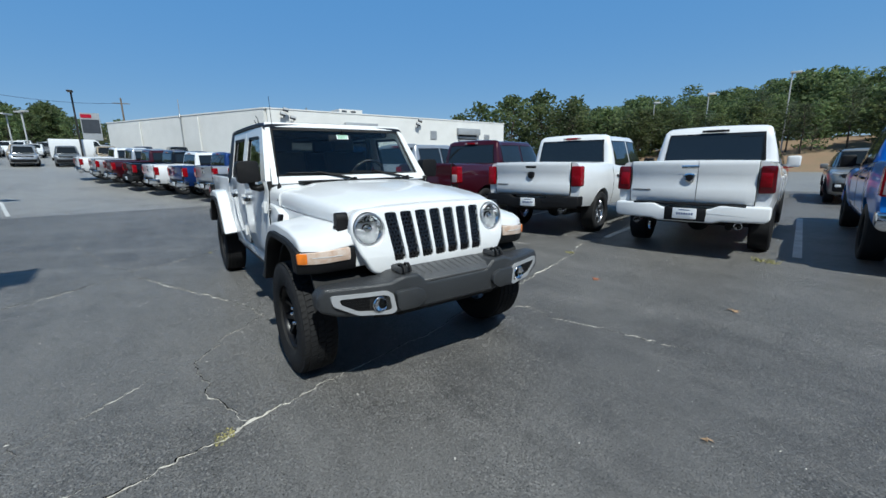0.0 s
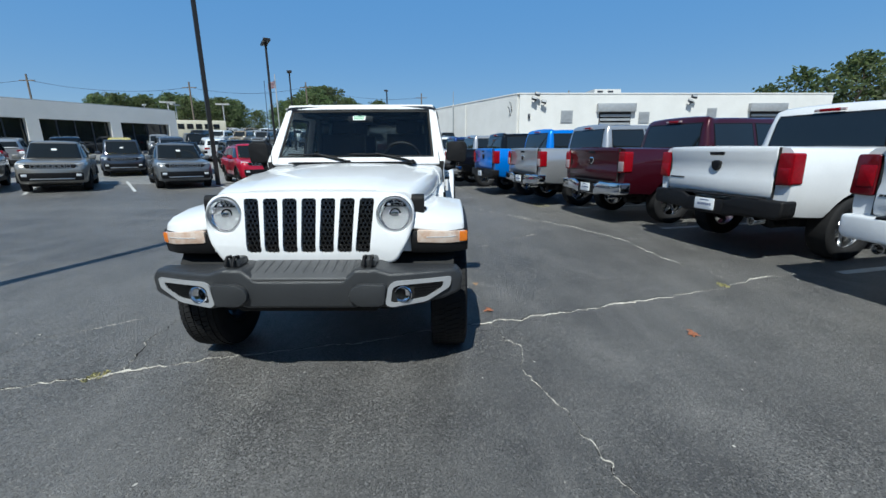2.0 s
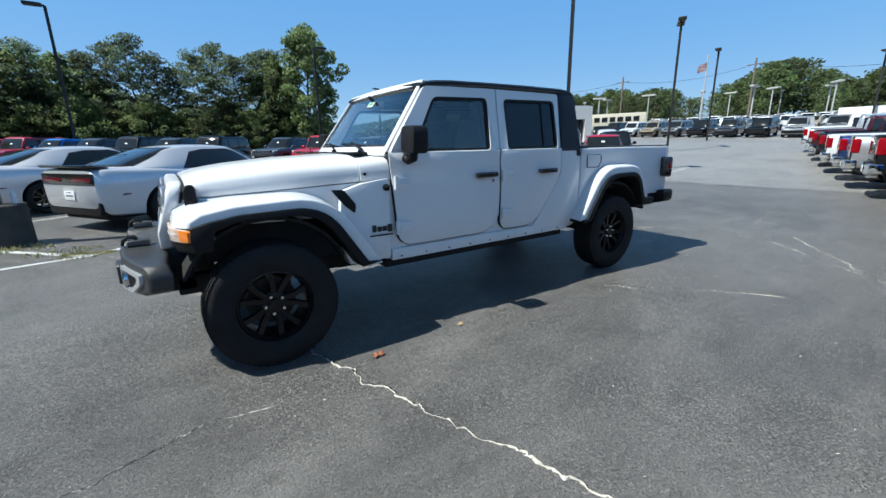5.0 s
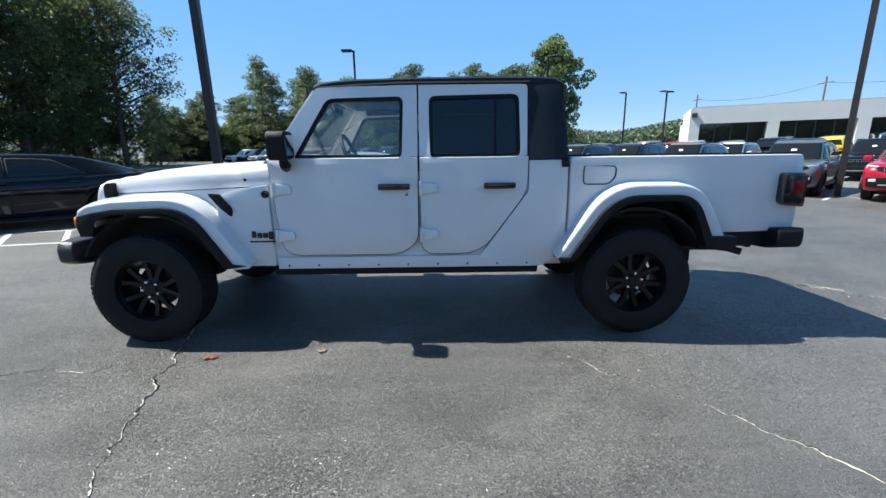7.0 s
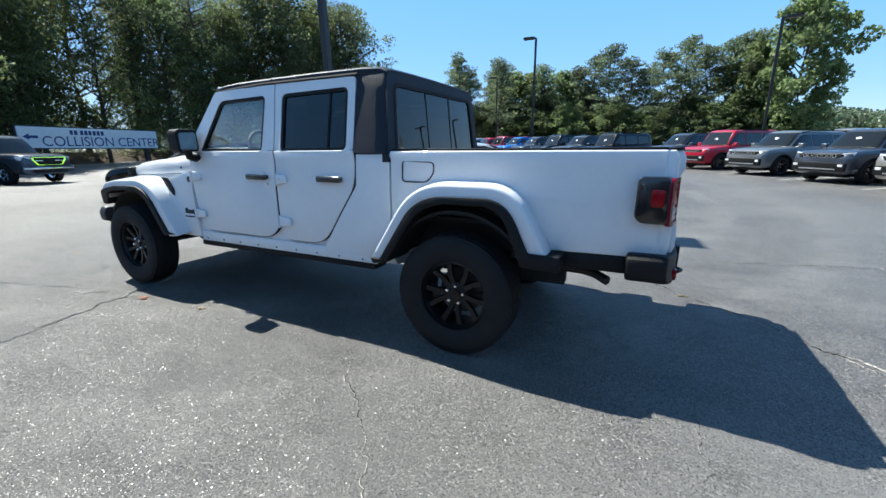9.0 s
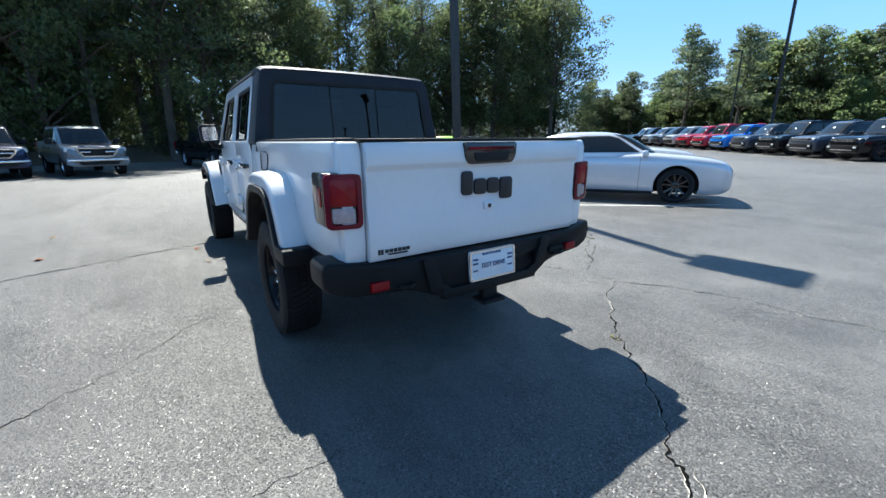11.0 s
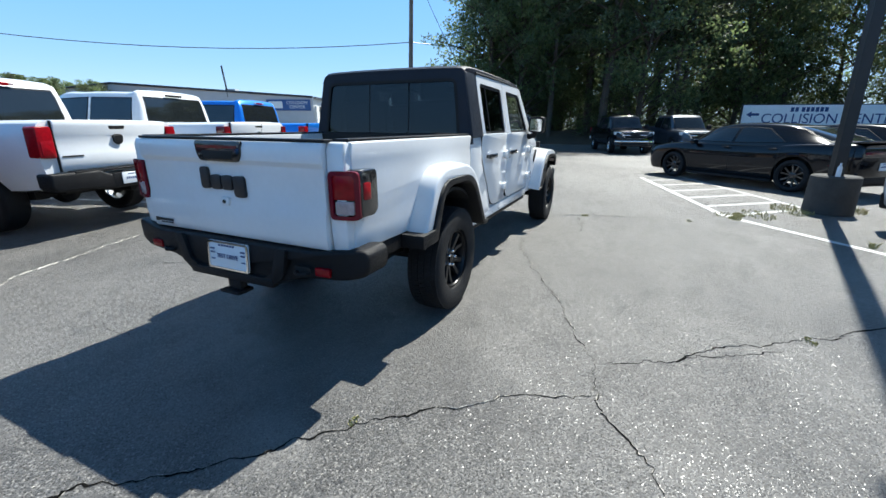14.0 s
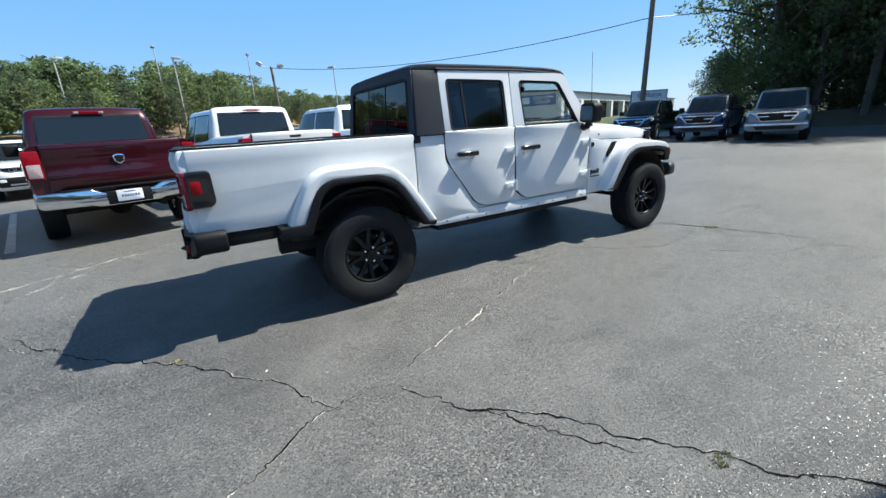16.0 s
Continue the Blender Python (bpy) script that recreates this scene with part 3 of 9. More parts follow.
leaf(1.763, 2.69, 0.10, LEAFRED, 1, "crumpled rust-red leaf on the asphalt")
leaf(3.208, 2.82, 0.07, LEAFTAN, 2, "pale pink scrap on the asphalt")
leaf(1.286, 1.175, 0.08, LEAFRED, 3, "crumpled brown leaf on the asphalt")
leaf(0.55, 1.12, 0.05, LEAFTAN, 4, "small tan leaf on the asphalt")
leaf(3.9, 0.6, 0.045, LEAFTAN, 5, "small tan leaf on the asphalt")
rnd = random.Random(5)
bm = bmesh.new()
for i in range(300):
    x, y = rnd.uniform(-6, 7), rnd.uniform(-5, 5)
    s, a = rnd.uniform(0.003, 0.008), rnd.uniform(0, 3.14)
    p, q = Vector((math.cos(a), math.sin(a), 0)) * s * 1.8, Vector((-math.sin(a), math.cos(a), 0)) * s * 0.6
    c = Vector((x, y, 0.004))
    bm.faces.new([bm.verts.new(c + v) for v in (p, q + Vector((0, 0, 0.003)), -p, -q)])
tagged(part("litter_specks", bm, mat("pale_litter", (0.5, 0.48, 0.44), 0.9, vary=0.3, scale=4), None, smooth=0), "pale grit and leaf specks on asphalt", "grit", kind="stuff")


# ---- wheels ----
def tyre_bm(R=0.4, w=0.245, rim=0.235, tread=True, n=48):
    bm = bmesh.new()
    h = w / 2
    lathe(bm, [(rim, -h * 0.86), (rim + 0.03, -h * 0.98), (R * 0.8, -h), (R - 0.05, -h * 0.985), (R - 0.028, -h * 0.93), (R - 0.014, -h * 0.82), (R - 0.012, -h * 0.4), (R - 0.012, h * 0.4), (R - 0.014, h * 0.82), (R - 0.028, h * 0.93), (R - 0.05, h * 0.985), (R * 0.8, h), (rim + 0.03, h * 0.98), (rim, h * 0.86)], n)
    return bm


def tread_bm(R=0.4, w=0.245):
    bm = bmesh.new()
    h = w / 2
    k = 64
    for i in range(k):
        for j, (y0, y1, off) in enumerate(((-0.88, -0.64, 0), (-0.57, -0.23, 0.4), (-0.17, 0.17, 0.1), (0.23, 0.57, 0.55), (0.64, 0.88, 0.3))):
            a0 = 2 * math.pi * (i + off) / k
            a1 = a0 + 2 * math.pi / k * 0.84
            sk = 0.25 * 2 * math.pi / k
            q = []
            for rr in (R - 0.02, R - 0.004 if abs(y0 + y1) < 1.2 else R - 0.009):
                for a, y in ((a0, y0), (a1, y0), (a1 + sk, y1), (a0 + sk, y1)):
                    q.append(bm.verts.new((rr * math.cos(a), y * h, rr * math.sin(a))))
            for f in ((4, 5, 6, 7), (0, 1, 5, 4), (1, 2, 6, 5), (2, 3, 7, 6), (3, 0, 4, 7)):
                bm.faces.new([q[t] for t in f])
    return bm


def rim_bm(R=0.24, depth=0.10, spokes=5, twin=True, face=0.03, n=40):
    """Spoked wheel; the outside looks along -y... +y is outside."""
    bm = bmesh.new()
    lathe(bm, [(R - 0.012, -depth), (R, -depth), (R, face + 0.055), (R - 0.02, face + 0.06), (R - 0.03, face + 0.04), (R - 0.028, -depth)], min(n, 40))
    lathe(bm, [(0.0, face - 0.02), (0.075, face - 0.02), (0.078, face + 0.012), (0.06, face + 0.02), (0.034, face + 0.022), (0.032, face + 0.034), (0.0, face + 0.036)], min(n, 20))
    for i in range(spokes):
        a = 2 * math.pi * (i + 0.25) / spokes
        for sgn in ((-1, 1) if twin else (0,)):
            pts = []
            for r, off, wd, zf in ((0.05, 0.012, 0.024, 0.014), (0.13, 0.032, 0.022, 0.026), (R - 0.022, 0.070, 0.027, 0.045)):
                pts.append((r, sgn * off, wd, face + zf))
            rings = []
            for r, o, wd, zf in pts:
                row = []
                for du, dz in ((-wd, -0.02), (-wd * 0.7, 0.0), (wd * 0.7, 0.0), (wd, -0.02)):
                    u, v = r, o + du
                    row.append((u * math.cos(a) - v * math.sin(a), zf + dz, u * math.sin(a) + v * math.cos(a)))
                rings.append(row)
            loft(bm, rings)
    return bm


def wheel(parent, x, y, z, side, R=0.4, w=0.245, rimR=0.24, rim_mat=None, spokes=5, twin=True, tread=True, nuts=True, meshes=None, n=48):
    """A wheel part with its tyre, rim, brake and nuts. side: +1 left, -1 right. meshes: shared data of an earlier wheel."""
    rim_mat = rim_mat or RIMBLK
    M = Matrix.Translation((x, y, z)) @ Matrix.Rotation(0 if side > 0 else math.pi, 4, 'Z') @ Matrix.Rotation(random.uniform(0, 1.2), 4, 'Y')
    if meshes:
        obs = []
        for nm, me in meshes:
            o = new(nm, me)
            if nm == "tread":
                o["kind"] = "stuff"
            obs.append(o)
        obs[0].parent = parent
        obs[0].matrix_local = M
        for o in obs[1:]:
            o.parent = obs[0]
        return meshes
    t = part("tyre", tyre_bm(R, w, rimR - 0.004, n=n), RUBBER, parent, "black rubber tyre", smooth=30)
    t.name = "wheel"
    t.matrix_local = M
    r = part("rim", rim_bm(rimR, spokes=spokes, twin=twin, n=n), rim_mat, t, "", smooth=30)
    bm = bmesh.new()
    lathe(bm, [(0.0, -0.06), (0.15, -0.06), (0.152, -0.045), (0.0, -0.045)], min(n, 28))
    box(bm, -0.16, -0.08, -0.075, -0.02, -0.06, 0.06, 0.01)
    d = part("brake_disc", bm, STEEL, t)
    obs = [t, r, d]
    if tread:
        td = part("tread", tread_bm(R, w), RUBBER, t, smooth=0)
        td["kind"] = "stuff"
        obs.append(td)
    if nuts:
        for i in range(5):
            bm = bmesh.new()
            a = 2 * math.pi * (i + 0.75) / 5
            lathe(bm, [(0.0, 0.03), (0.0145, 0.03), (0.0145, 0.066), (0.009, 0.074), (0.0, 0.074)], 8, (0.058 * math.cos(a), 0, 0.058 * math.sin(a)))
            obs.append(part("lug_nut", bm, CHROME, t, "chrome lug nut"))
    return [(o.name.split('.')[0], o.data) for o in obs]


# ---- the white four-door pickup ----
gl = thing("pickup_truck", "white four-door off-road pickup with black hardtop, standing on dark asphalt", "pickup truck")


def lean(co):
    """Body sides tip inward above the belt line and a little below the sill."""
    s = 1 if co.y > 0 else -1
    y = abs(co.y)
    if co.z > 1.28:
        y -= (co.z - 1.28) * 0.19
    elif co.z < 0.95:
        y -= (0.95 - co.z) ** 2 * 0.14
    else:
        y -= (co.z - 0.95) ** 2 * 0.16
    return Vector((co.x, s * y, co.z))


def panel(name, pts, y0, y1, material, s, w=0.006, label="", lean_it=True, sub=True, parent=None):
    """A body-side panel: outline in x-z, from y0 out to y1, on side s."""
    bm = bmesh.new()
    prism(bm, pts, 'y', s * y0, s * y1, w)
    if sub:
        for zc in (0.7, 0.85, 1.0, 1.12, 1.22, 1.3, 1.5):
            g = bm.verts[:] + bm.edges[:] + bm.faces[:]
            bmesh.ops.bisect_plane(bm, geom=g, plane_co=(0, 0, zc), plane_no=(0, 0, 1))
    if lean_it:
        move(bm.verts, lean)
    return part(name, bm, material, parent or gl, label)


# cab tub and floor
bm = bmesh.new()
prism(bm, [(-0.74, 0.50), (0.74, 0.50), (0.78, 0.54), (0.785, 1.20), (-0.785, 1.20), (-0.78, 0.54)], 'x', -1.178, 0.95)
move(bm.verts, lean)
part("tub", bm, WHITE, gl)
bm = bmesh.new()
box(bm, -1.12, 0.92, -0.70, 0.70, 1.19, 1.215)
part("cabin_trim", bm, SEATCLOTH, gl, "black cabin trim")

# engine bay block and hood
bm = bmesh.new()
loft(bm, [[(x, -w, z0), (x, w, z0), (x, w, z1), (x, -w, z1)] for x, w, z0, z1 in ((0.95, 0.765, 0.56, 1.10), (1.3, 0.72, 0.6, 1.09), (1.8, 0.62, 0.62, 1.06), (2.13, 0.57, 0.66, 1.04))])
part("engine_bay", bm, UNDER, gl)


def hood_ring(x, w, zs, zt, cr):
    half = [(w - 0.006, zs), (w, zs + 0.02), (w - 0.004, zt - 0.05), (w - 0.022, zt - 0.018), (w - 0.06, zt), (w * 0.66, zt + cr * 0.30), (w * 0.60, zt + cr * 0.72), (w * 0.3, zt + cr * 0.95), (0.0, zt + cr)]
    return [(x, y, z) for y, z in half] + [(x, -y, z) for y, z in half[-2::-1]]


bm = bmesh.new()
HX = (1.145, 1.3, 1.6, 1.9, 2.08, 2.15, 2.178)
loft(bm, [hood_ring(x, spline((1.14, 1.6, 2.0, 2.27), (0.752, 0.715, 0.655, 0.60), x), spline((1.14, 2.27), (1.105, 1.055), x), spline((1.14, 1.6, 2.0, 2.12, 2.18), (1.238, 1.222, 1.188, 1.172, 1.152), x), spline((1.14, 1.9, 2.18), (0.052, 0.04, 0.020), x)) for x in HX])
part("hood", bm, WHITE, gl, "", smooth=50)
for s in (1, -1):
    bm = bmesh.new()
    loft(bm, [[(x, s * 0.58, 0.88), (x, s * (w - 0.001), 0.88), (x, s * (w - 0.003), z - 0.03), (x, s * (w - 0.006), z - 0.006), (x, s * 0.58, z - 0.006)]
              for x, w, z in ((x, spline((1.14, 1.6, 2.0, 2.27), (0.752, 0.715, 0.655, 0.60), x), spline((1.14, 2.27), (1.105, 1.055), x)) for x in (1.10, 1.3, 1.6, 1.9, 2.1, 2.26))])
    part("body_side", bm, WHITE, gl, "", smooth=40)
bm = bmesh.new()
loft(bm, [hood_ring(x, 0.762 + (1.14 - x) * 0.1, 1.105, 1.243 + (1.14 - x) * 0.1, 0.045) for x in (0.92, 1.0, 1.139)])
part("cowl", bm, WHITE, gl, "", smooth=50)
bm = bmesh.new()
prism(bm, [(0.985, 1.282), (1.10, 1.292), (1.10, 1.300), (0.985, 1.302)], 'y', -0.55, 0.55)
part("cowl_grille", bm, PLASTIC, gl)
for s in (1, -1):
    bm = bmesh.new()
    for dx in (0.96, 1.11):
        lathe(bm, [(0, 0), (0.011, 0), (0.011, 0.006), (0.0, 0.009)], 10, (dx, s * 0.765, 1.155) , 'y')
    part("hood_hinge_bolts", bm, PLASTIC, gl)
    # hood latch
    bm = bmesh.new()
    prism(bm, rounded([(2.125, 1.01), (2.195, 1.01), (2.193, 1.115), (2.175, 1.14), (2.135, 1.138)], 0.015), 'y', s * 0.60, s * 0.678, 0.008)
    lathe(bm, [(0, s * 0.672), (0.012, s * 0.672), (0.010, s * 0.690), (0, s * 0.691)], 10, (2.16, 0, 1.05))
    part("hood_latch", bm, PLASTIC, gl, "black rubber hood latch")

# side panels
FD = rounded([(0.935, 1.30), (0.875, 0.66), (0.80, 0.605), (0.02, 0.605), (-0.112, 0.70), (-0.119, 1.30)], [0.01, 0.08, 0.08, 0.13, 0.17, 0.01], 5)
RD = rounded([(-0.130, 1.30), (-0.134, 0.66), (-0.19, 0.605), (-0.565, 0.605), (-0.895, 1.06), (-0.895, 1.30)], [0.01, 0.07, 0.07, 0.14, 0.10, 0.01], 5)
for s in (1, -1):
    # quarter and sill skins
    panel("cowl_side", [(0.945, 0.525), (1.26, 0.525), (1.34, 0.72), (1.30, 1.05), (1.145, 1.095), (0.945, 1.12)], 0.70, 0.80, WHITE, s)
    panel("rear_corner", [(-0.902, 1.275), (-0.902, 1.058), (-0.573, 0.602), (-0.56, 0.59), (-0.56, 0.53), (-1.075, 0.53), (-1.180, 0.72), (-1.180, 1.275)], 0.72, 0.80, WHITE, s)
    bm = bmesh.new()
    prism(bm, [(0.93, 0.588), (0.93, 0.50), (-1.03, 0.50), (-1.06, 0.53), (-0.56, 0.588)], 'y', s * 0.70, s * 0.778, 0.006)
    part("sill", bm, WHITE, gl)
    bm = bmesh.new()
    for i in range(9):
        lathe(bm, [(0, 0.0), (0.008, 0.0), (0.006, s * 0.006), (0, s * 0.007)], 8, (0.85 - i * 0.22, s * 0.777, 0.525), 'y')
    part("sill_bolts", bm, STEEL, gl)
    bm = bmesh.new()
    box(bm, -1.0, 0.98, min(s * 0.60, s * 0.755), max(s * 0.60, s * 0.755), 0.445, 0.498, 0.012)
    part("rock_rail", bm, PLASTIC, gl, "black rock rail")
    for nm, pts in (("front_door", FD), ("rear_door", RD)):
        g = inset(pts, -0.0035)
        panel("door_gap", g, 0.70, 0.7985, SEAM, s, 0.0)
        door = panel(nm, pts, 0.74, 0.806, WHITE, s, 0.007)
        fx = 0.0 if nm == "front_door" else -0.74
        # upper frame and window
        if nm == "front_door":
            out = [(0.935, 1.27), (0.895, 1.335), (0.575, 1.772), (-0.119, 1.795), (-0.119, 1.27)]
            inn = [(0.74, 1.298), (0.725, 1.33), (0.505, 1.700), (-0.025, 1.712), (-0.01, 1.29)]
            out, inn = rounded(out, [0.01, 0.03, 0.03, 0.01, 0.01]), rounded(inn, 0.05)
        else:
            out = rounded([(-0.130, 1.27), (-0.130, 1.795), (-0.887, 1.785), (-0.887, 1.27)], [0.01, 0.01, 0.03, 0.01])
            inn = rounded([(-0.205, 1.29), (-0.200, 1.712), (-0.828, 1.722), (-0.838, 1.295)], 0.05)
        bm = bmesh.new()
        vs = ring(bm, out, inn, 'y', s * 0.765, s * 0.808)
        move(vs, lean)
        part("window_frame", bm, WHITE, door)
        bm = bmesh.new()
        vs = ring(bm, inset(inn, -0.004), inset(inn, 0.024), 'y', s * 0.775, s * 0.801)
        move(vs, lean)
        part("window_seal", bm, PLASTIC, door, "black rubber seal")
        bm = bmesh.new()
        prism(bm, inset(inn, 0.016), 'y', s * 0.786, s * 0.790)
        move(bm.verts, lean)
        pane = part("window_glass", bm, GLASS if nm == "front_door" else PRIVACY, door, "tinted glass")
        pane.visible_shadow = nm != "front_door"
        if nm == "rear_door":
            bm = bmesh.new()
            box(bm, -0.67, -0.655, min(s * 0.783, s * 0.797), max(s * 0.783, s * 0.797), 1.30, 1.71)
            move(bm.verts, lean)
            part("window_divider", bm, PLASTIC, door)
        # handle
        hx = 0.05 + fx
        bm = bmesh.new()
        box(bm, hx - 0.112, hx + 0.112, min(s * 0.826, s * 0.850), max(s * 0.826, s * 0.850), 1.077, 1.121, 0.013, 3)
        box(bm, hx - 0.10, hx - 0.065, min(s * 0.79, s * 0.835), max(s * 0.79, s * 0.835), 1.083, 1.115, 0.006)
        box(bm, hx + 0.055, hx + 0.10, min(s * 0.79, s * 0.835), max(s * 0.79, s * 0.835), 1.083, 1.115, 0.006)
        part("door_handle", bm, GLOSSBLK, door, "black pull handle")
        bm = bmesh.new()
        prism(bm, rounded([(hx - 0.07, 1.07), (hx + 0.07, 1.07), (hx + 0.07, 1.135), (hx - 0.07, 1.135)], 0.03), 'y', s * 0.80, s * 0.8075)
        part("handle_cup", bm, WHITE, door)
        if nm == "front_door":
            bm = bmesh.new()
            lathe(bm, [(0, s * 0.8), (0.014, s * 0.8), (0.013, s * 0.81), (0, s * 0.811)], 14, (hx - 0.085, 0, 1.045))
            part("door_lock", bm, CHROME, door)
        # hinges
        for hz in (1.085, 0.755):
            bm = bmesh.new()
            ex = 0.91 if nm == "front_door" else -0.125
            prism(bm, rounded([(ex - 0.015, hz - 0.045), (ex - 0.015, hz + 0.045), (ex - 0.075, hz + 0.035), (ex - 0.13, hz + 0.032), (ex - 0.14, hz - 0.025), (ex - 0.075, hz - 0.033)], 0.012), 'y', s * 0.80, s * 0.825, 0.007)
            lathe(bm, [(0, hz - 0.05), (0.014, hz - 0.05), (0.014, hz + 0.05), (0, hz + 0.05)], 10, (ex - 0.012, s * 0.822, 0), 'z')
            for q in (-0.06, -0.115):
                lathe(bm, [(0, s * 0.824), (0.009, s * 0.824), (0.008, s * 0.829), (0, s * 0.829)], 8, (ex + q, 0, hz))
            part("door_hinge", bm, WHITE, door)
    # mirror
    bm = bmesh.new()
    prism(bm, rounded([(s * 0.815, 1.300), (s * 0.995, 1.285), (s * 1.008, 1.44), (s * 0.985, 1.475), (s * 0.83, 1.475)], 0.035), 'x', 0.725, 0.845, 0.032, 3)
    mir = part("side_mirror", bm, PLASTIC, gl, "black plastic side mirror")
    bm = bmesh.new()
    tube(bm, [(0.80, s * 0.775, 1.262), (0.79, s * 0.83, 1.240), (0.78, s * 0.88, 1.255), (0.78, s * 0.89, 1.30)], 0.032, 10)
    part("mirror_arm", bm, PLASTIC, mir)
    bm = bmesh.new()
    prism(bm, rounded([(s * 0.835, 1.312), (s * 0.978, 1.302), (s * 0.985, 1.445), (s * 0.845, 1.455)], 0.025), 'x', 0.722, 0.727)
    part("mirror_glass", bm, CHROME, mir, "mirror glass")
    # fuel cap, vent, round plug
    bm = bmesh.new()
    lathe(bm, [(0, s * 0.795), (0.028, s * 0.795), (0.026, s * 0.808), (0, s * 0.81)], 20, (0.965, 0, 1.055))
    part("cowl_plug", bm, GLOSSBLK, gl)
    bm = bmesh.new()
    prism(bm, rounded([(1.37, 1.065), (1.285, 1.06), (1.205, 0.955), (1.215, 0.895), (1.29, 0.96)], 0.015), 'y', s * 0.79, s * 0.812, 0.005)
    part("fender_vent", bm, PLASTIC, gl, "black fender vent")
    # badge on the cowl: plain bars
    bm = bmesh.new()
    for i, (w_, h_) in enumerate(((0.03, 0.05), (0.034, 0.036), (0.034, 0.036), (0.034, 0.046))):
        cx = 1.075 - i * 0.041
        prism(bm, rounded([(cx - w_ / 2, 0.742 + (0.0 if i < 3 else -0.01)), (cx + w_ / 2, 0.742 + (0.0 if i < 3 else -0.01)), (cx + w_ / 2, 0.742 + h_), (cx - w_ / 2, 0.742 + h_)], 0.008), 'y', s * 0.794, s * 0.803)
    part("badge", bm, INK, gl, "black badge")
    bm = bmesh.new()
    for i in range(10):
        cx = 1.10 - i * 0.0185
        box(bm, cx - 0.007, cx + 0.007, min(s * 0.79, s * 0.8), max(s * 0.79, s * 0.8), 0.708, 0.719)
    part("badge_line", bm, INK, gl)

    def bent(a, p, b, r, rb=None, n=7):
        """The corner p between a and b, rounded off over r."""
        a, p, b = Vector(a), Vector(p), Vector(b)
        u, w = p + (a - p).normalized() * r, p + (b - p).normalized() * (rb or r)
        return [tuple(u * (1 - t) ** 2 + p * 2 * t * (1 - t) + w * t * t) for t in (k / n for k in range(n + 1))]

    # front fender (white) and flare (black); the nose sweeps back towards its outer end
    def nose(c):
        k = min(1, max(0, (c.x - 2.0) / 0.25))
        return Vector((c.x + k * (0.04 - 0.085 * min(1, max(0, (abs(c.y) - 0.76) / 0.18)) ** 2), c.y, c.z))
    def swept(bm):
        for yc in (0.80, 0.85, 0.90):
            bmesh.ops.bisect_plane(bm, geom=bm.verts[:] + bm.edges[:] + bm.faces[:], plane_co=(0, s * yc, 0), plane_no=(0, 1, 0))
        move(bm.verts, nose)
    top = [(2.245, 0.945), (2.225, 1.005), (2.155, 1.04), (1.97, 1.068)] + bent((1.97, 1.068), (1.42, 1.09), (1.075, 0.585), 0.25) + [(1.075, 0.585)]
    low = [(1.20, 0.575)] + bent((1.20, 0.575), (1.465, 0.986), (1.95, 0.985), 0.19) + [(1.95, 0.985), (2.12, 0.962), (2.225, 0.937)]
    bm = bmesh.new()
    vs = prism(bm, top + low, 'y', s * 0.60, s * 0.925, 0.018, 3)
    move(bm.verts, lambda c: Vector((c.x, c.y, c.z - max(0, abs(c.y) - 0.70) ** 2 * 0.85)))
    swept(bm)
    part("front_fender", bm, WHITE, gl, "", smooth=50)
    bm = bmesh.new()
    prism(bm, [(1.30, 1.085), (2.10, 1.06), (2.265, 1.035), (2.275, 0.80), (2.16, 0.80), (2.08, 0.94), (1.40, 0.98)], 'y', s * 0.50, s * 0.615, 0.012)
    part("inner_fender", bm, WHITE, gl)
    low2 = [(1.24, 0.545)] + bent((1.24, 0.545), (1.503, 0.946), (1.98, 0.935), 0.17) + [(1.98, 0.935), (2.10, 0.90), (2.13, 0.79), (2.235, 0.79), (2.252, 0.86), (2.243, 0.93)]
    bm = bmesh.new()
    prism(bm, [(1.09, 0.565)] + [(1.19, 0.578)] + bent((1.19, 0.578), (1.46, 0.99), (1.95, 0.978), 0.19) + [(1.95, 0.978), (2.12, 0.955)] + low2[::-1], 'y', s * 0.60, s * 0.948, 0.008)
    swept(bm)
    part("front_flare", bm, PLASTIC, gl, "black plastic wheel-arch flare")
    bm = bmesh.new()
    prism(bm, rounded([(s * 0.640, 0.862), (s * 0.930, 0.852), (s * 0.932, 0.922), (s * 0.640, 0.938)], 0.012), 'x', 2.10, 2.258, 0.006)
    swept(bm)
    sig = part("turn_signal", bm, PEACH, gl, "clear and amber turn signal")
    bm = bmesh.new()
    prism(bm, rounded([(s * 0.895, 0.857), (s * 0.944, 0.854), (s * 0.945, 0.918), (s * 0.895, 0.922)], 0.01), 'x', 2.145, 2.262, 0.006)
    swept(bm)
    part("amber_end", bm, AMBER, sig, "amber end of the lamp")
    bm = bmesh.new()
    box(bm, 2.25, 2.2605, min(s * 0.695, s * 0.87), max(s * 0.695, s * 0.87), 0.893, 0.897)
    swept(bm)
    part("lens_rib", bm, WHITELENS, sig)
    # inner wheel wells
    for xc in (1.80, -1.695):
        bm = bmesh.new()
        arc = [(xc + 0.52 * math.cos(a), 0.42 + 0.52 * math.sin(a)) for a in (0.42 + (math.pi - 0.84) * i / 12 for i in range(13))]
        arc2 = [(xc + 0.50 * math.cos(a), 0.42 + 0.50 * math.sin(a)) for a in (0.42 + (math.pi - 0.84) * i / 12 for i in range(13))]
        prism(bm, arc + arc2[::-1], 'y', s * 0.52, s * 0.86)
        prism(bm, arc, 'y', s * 0.505, s * 0.525)
        part("wheel_well", bm, UNDER, gl, "dark wheel-well liner")
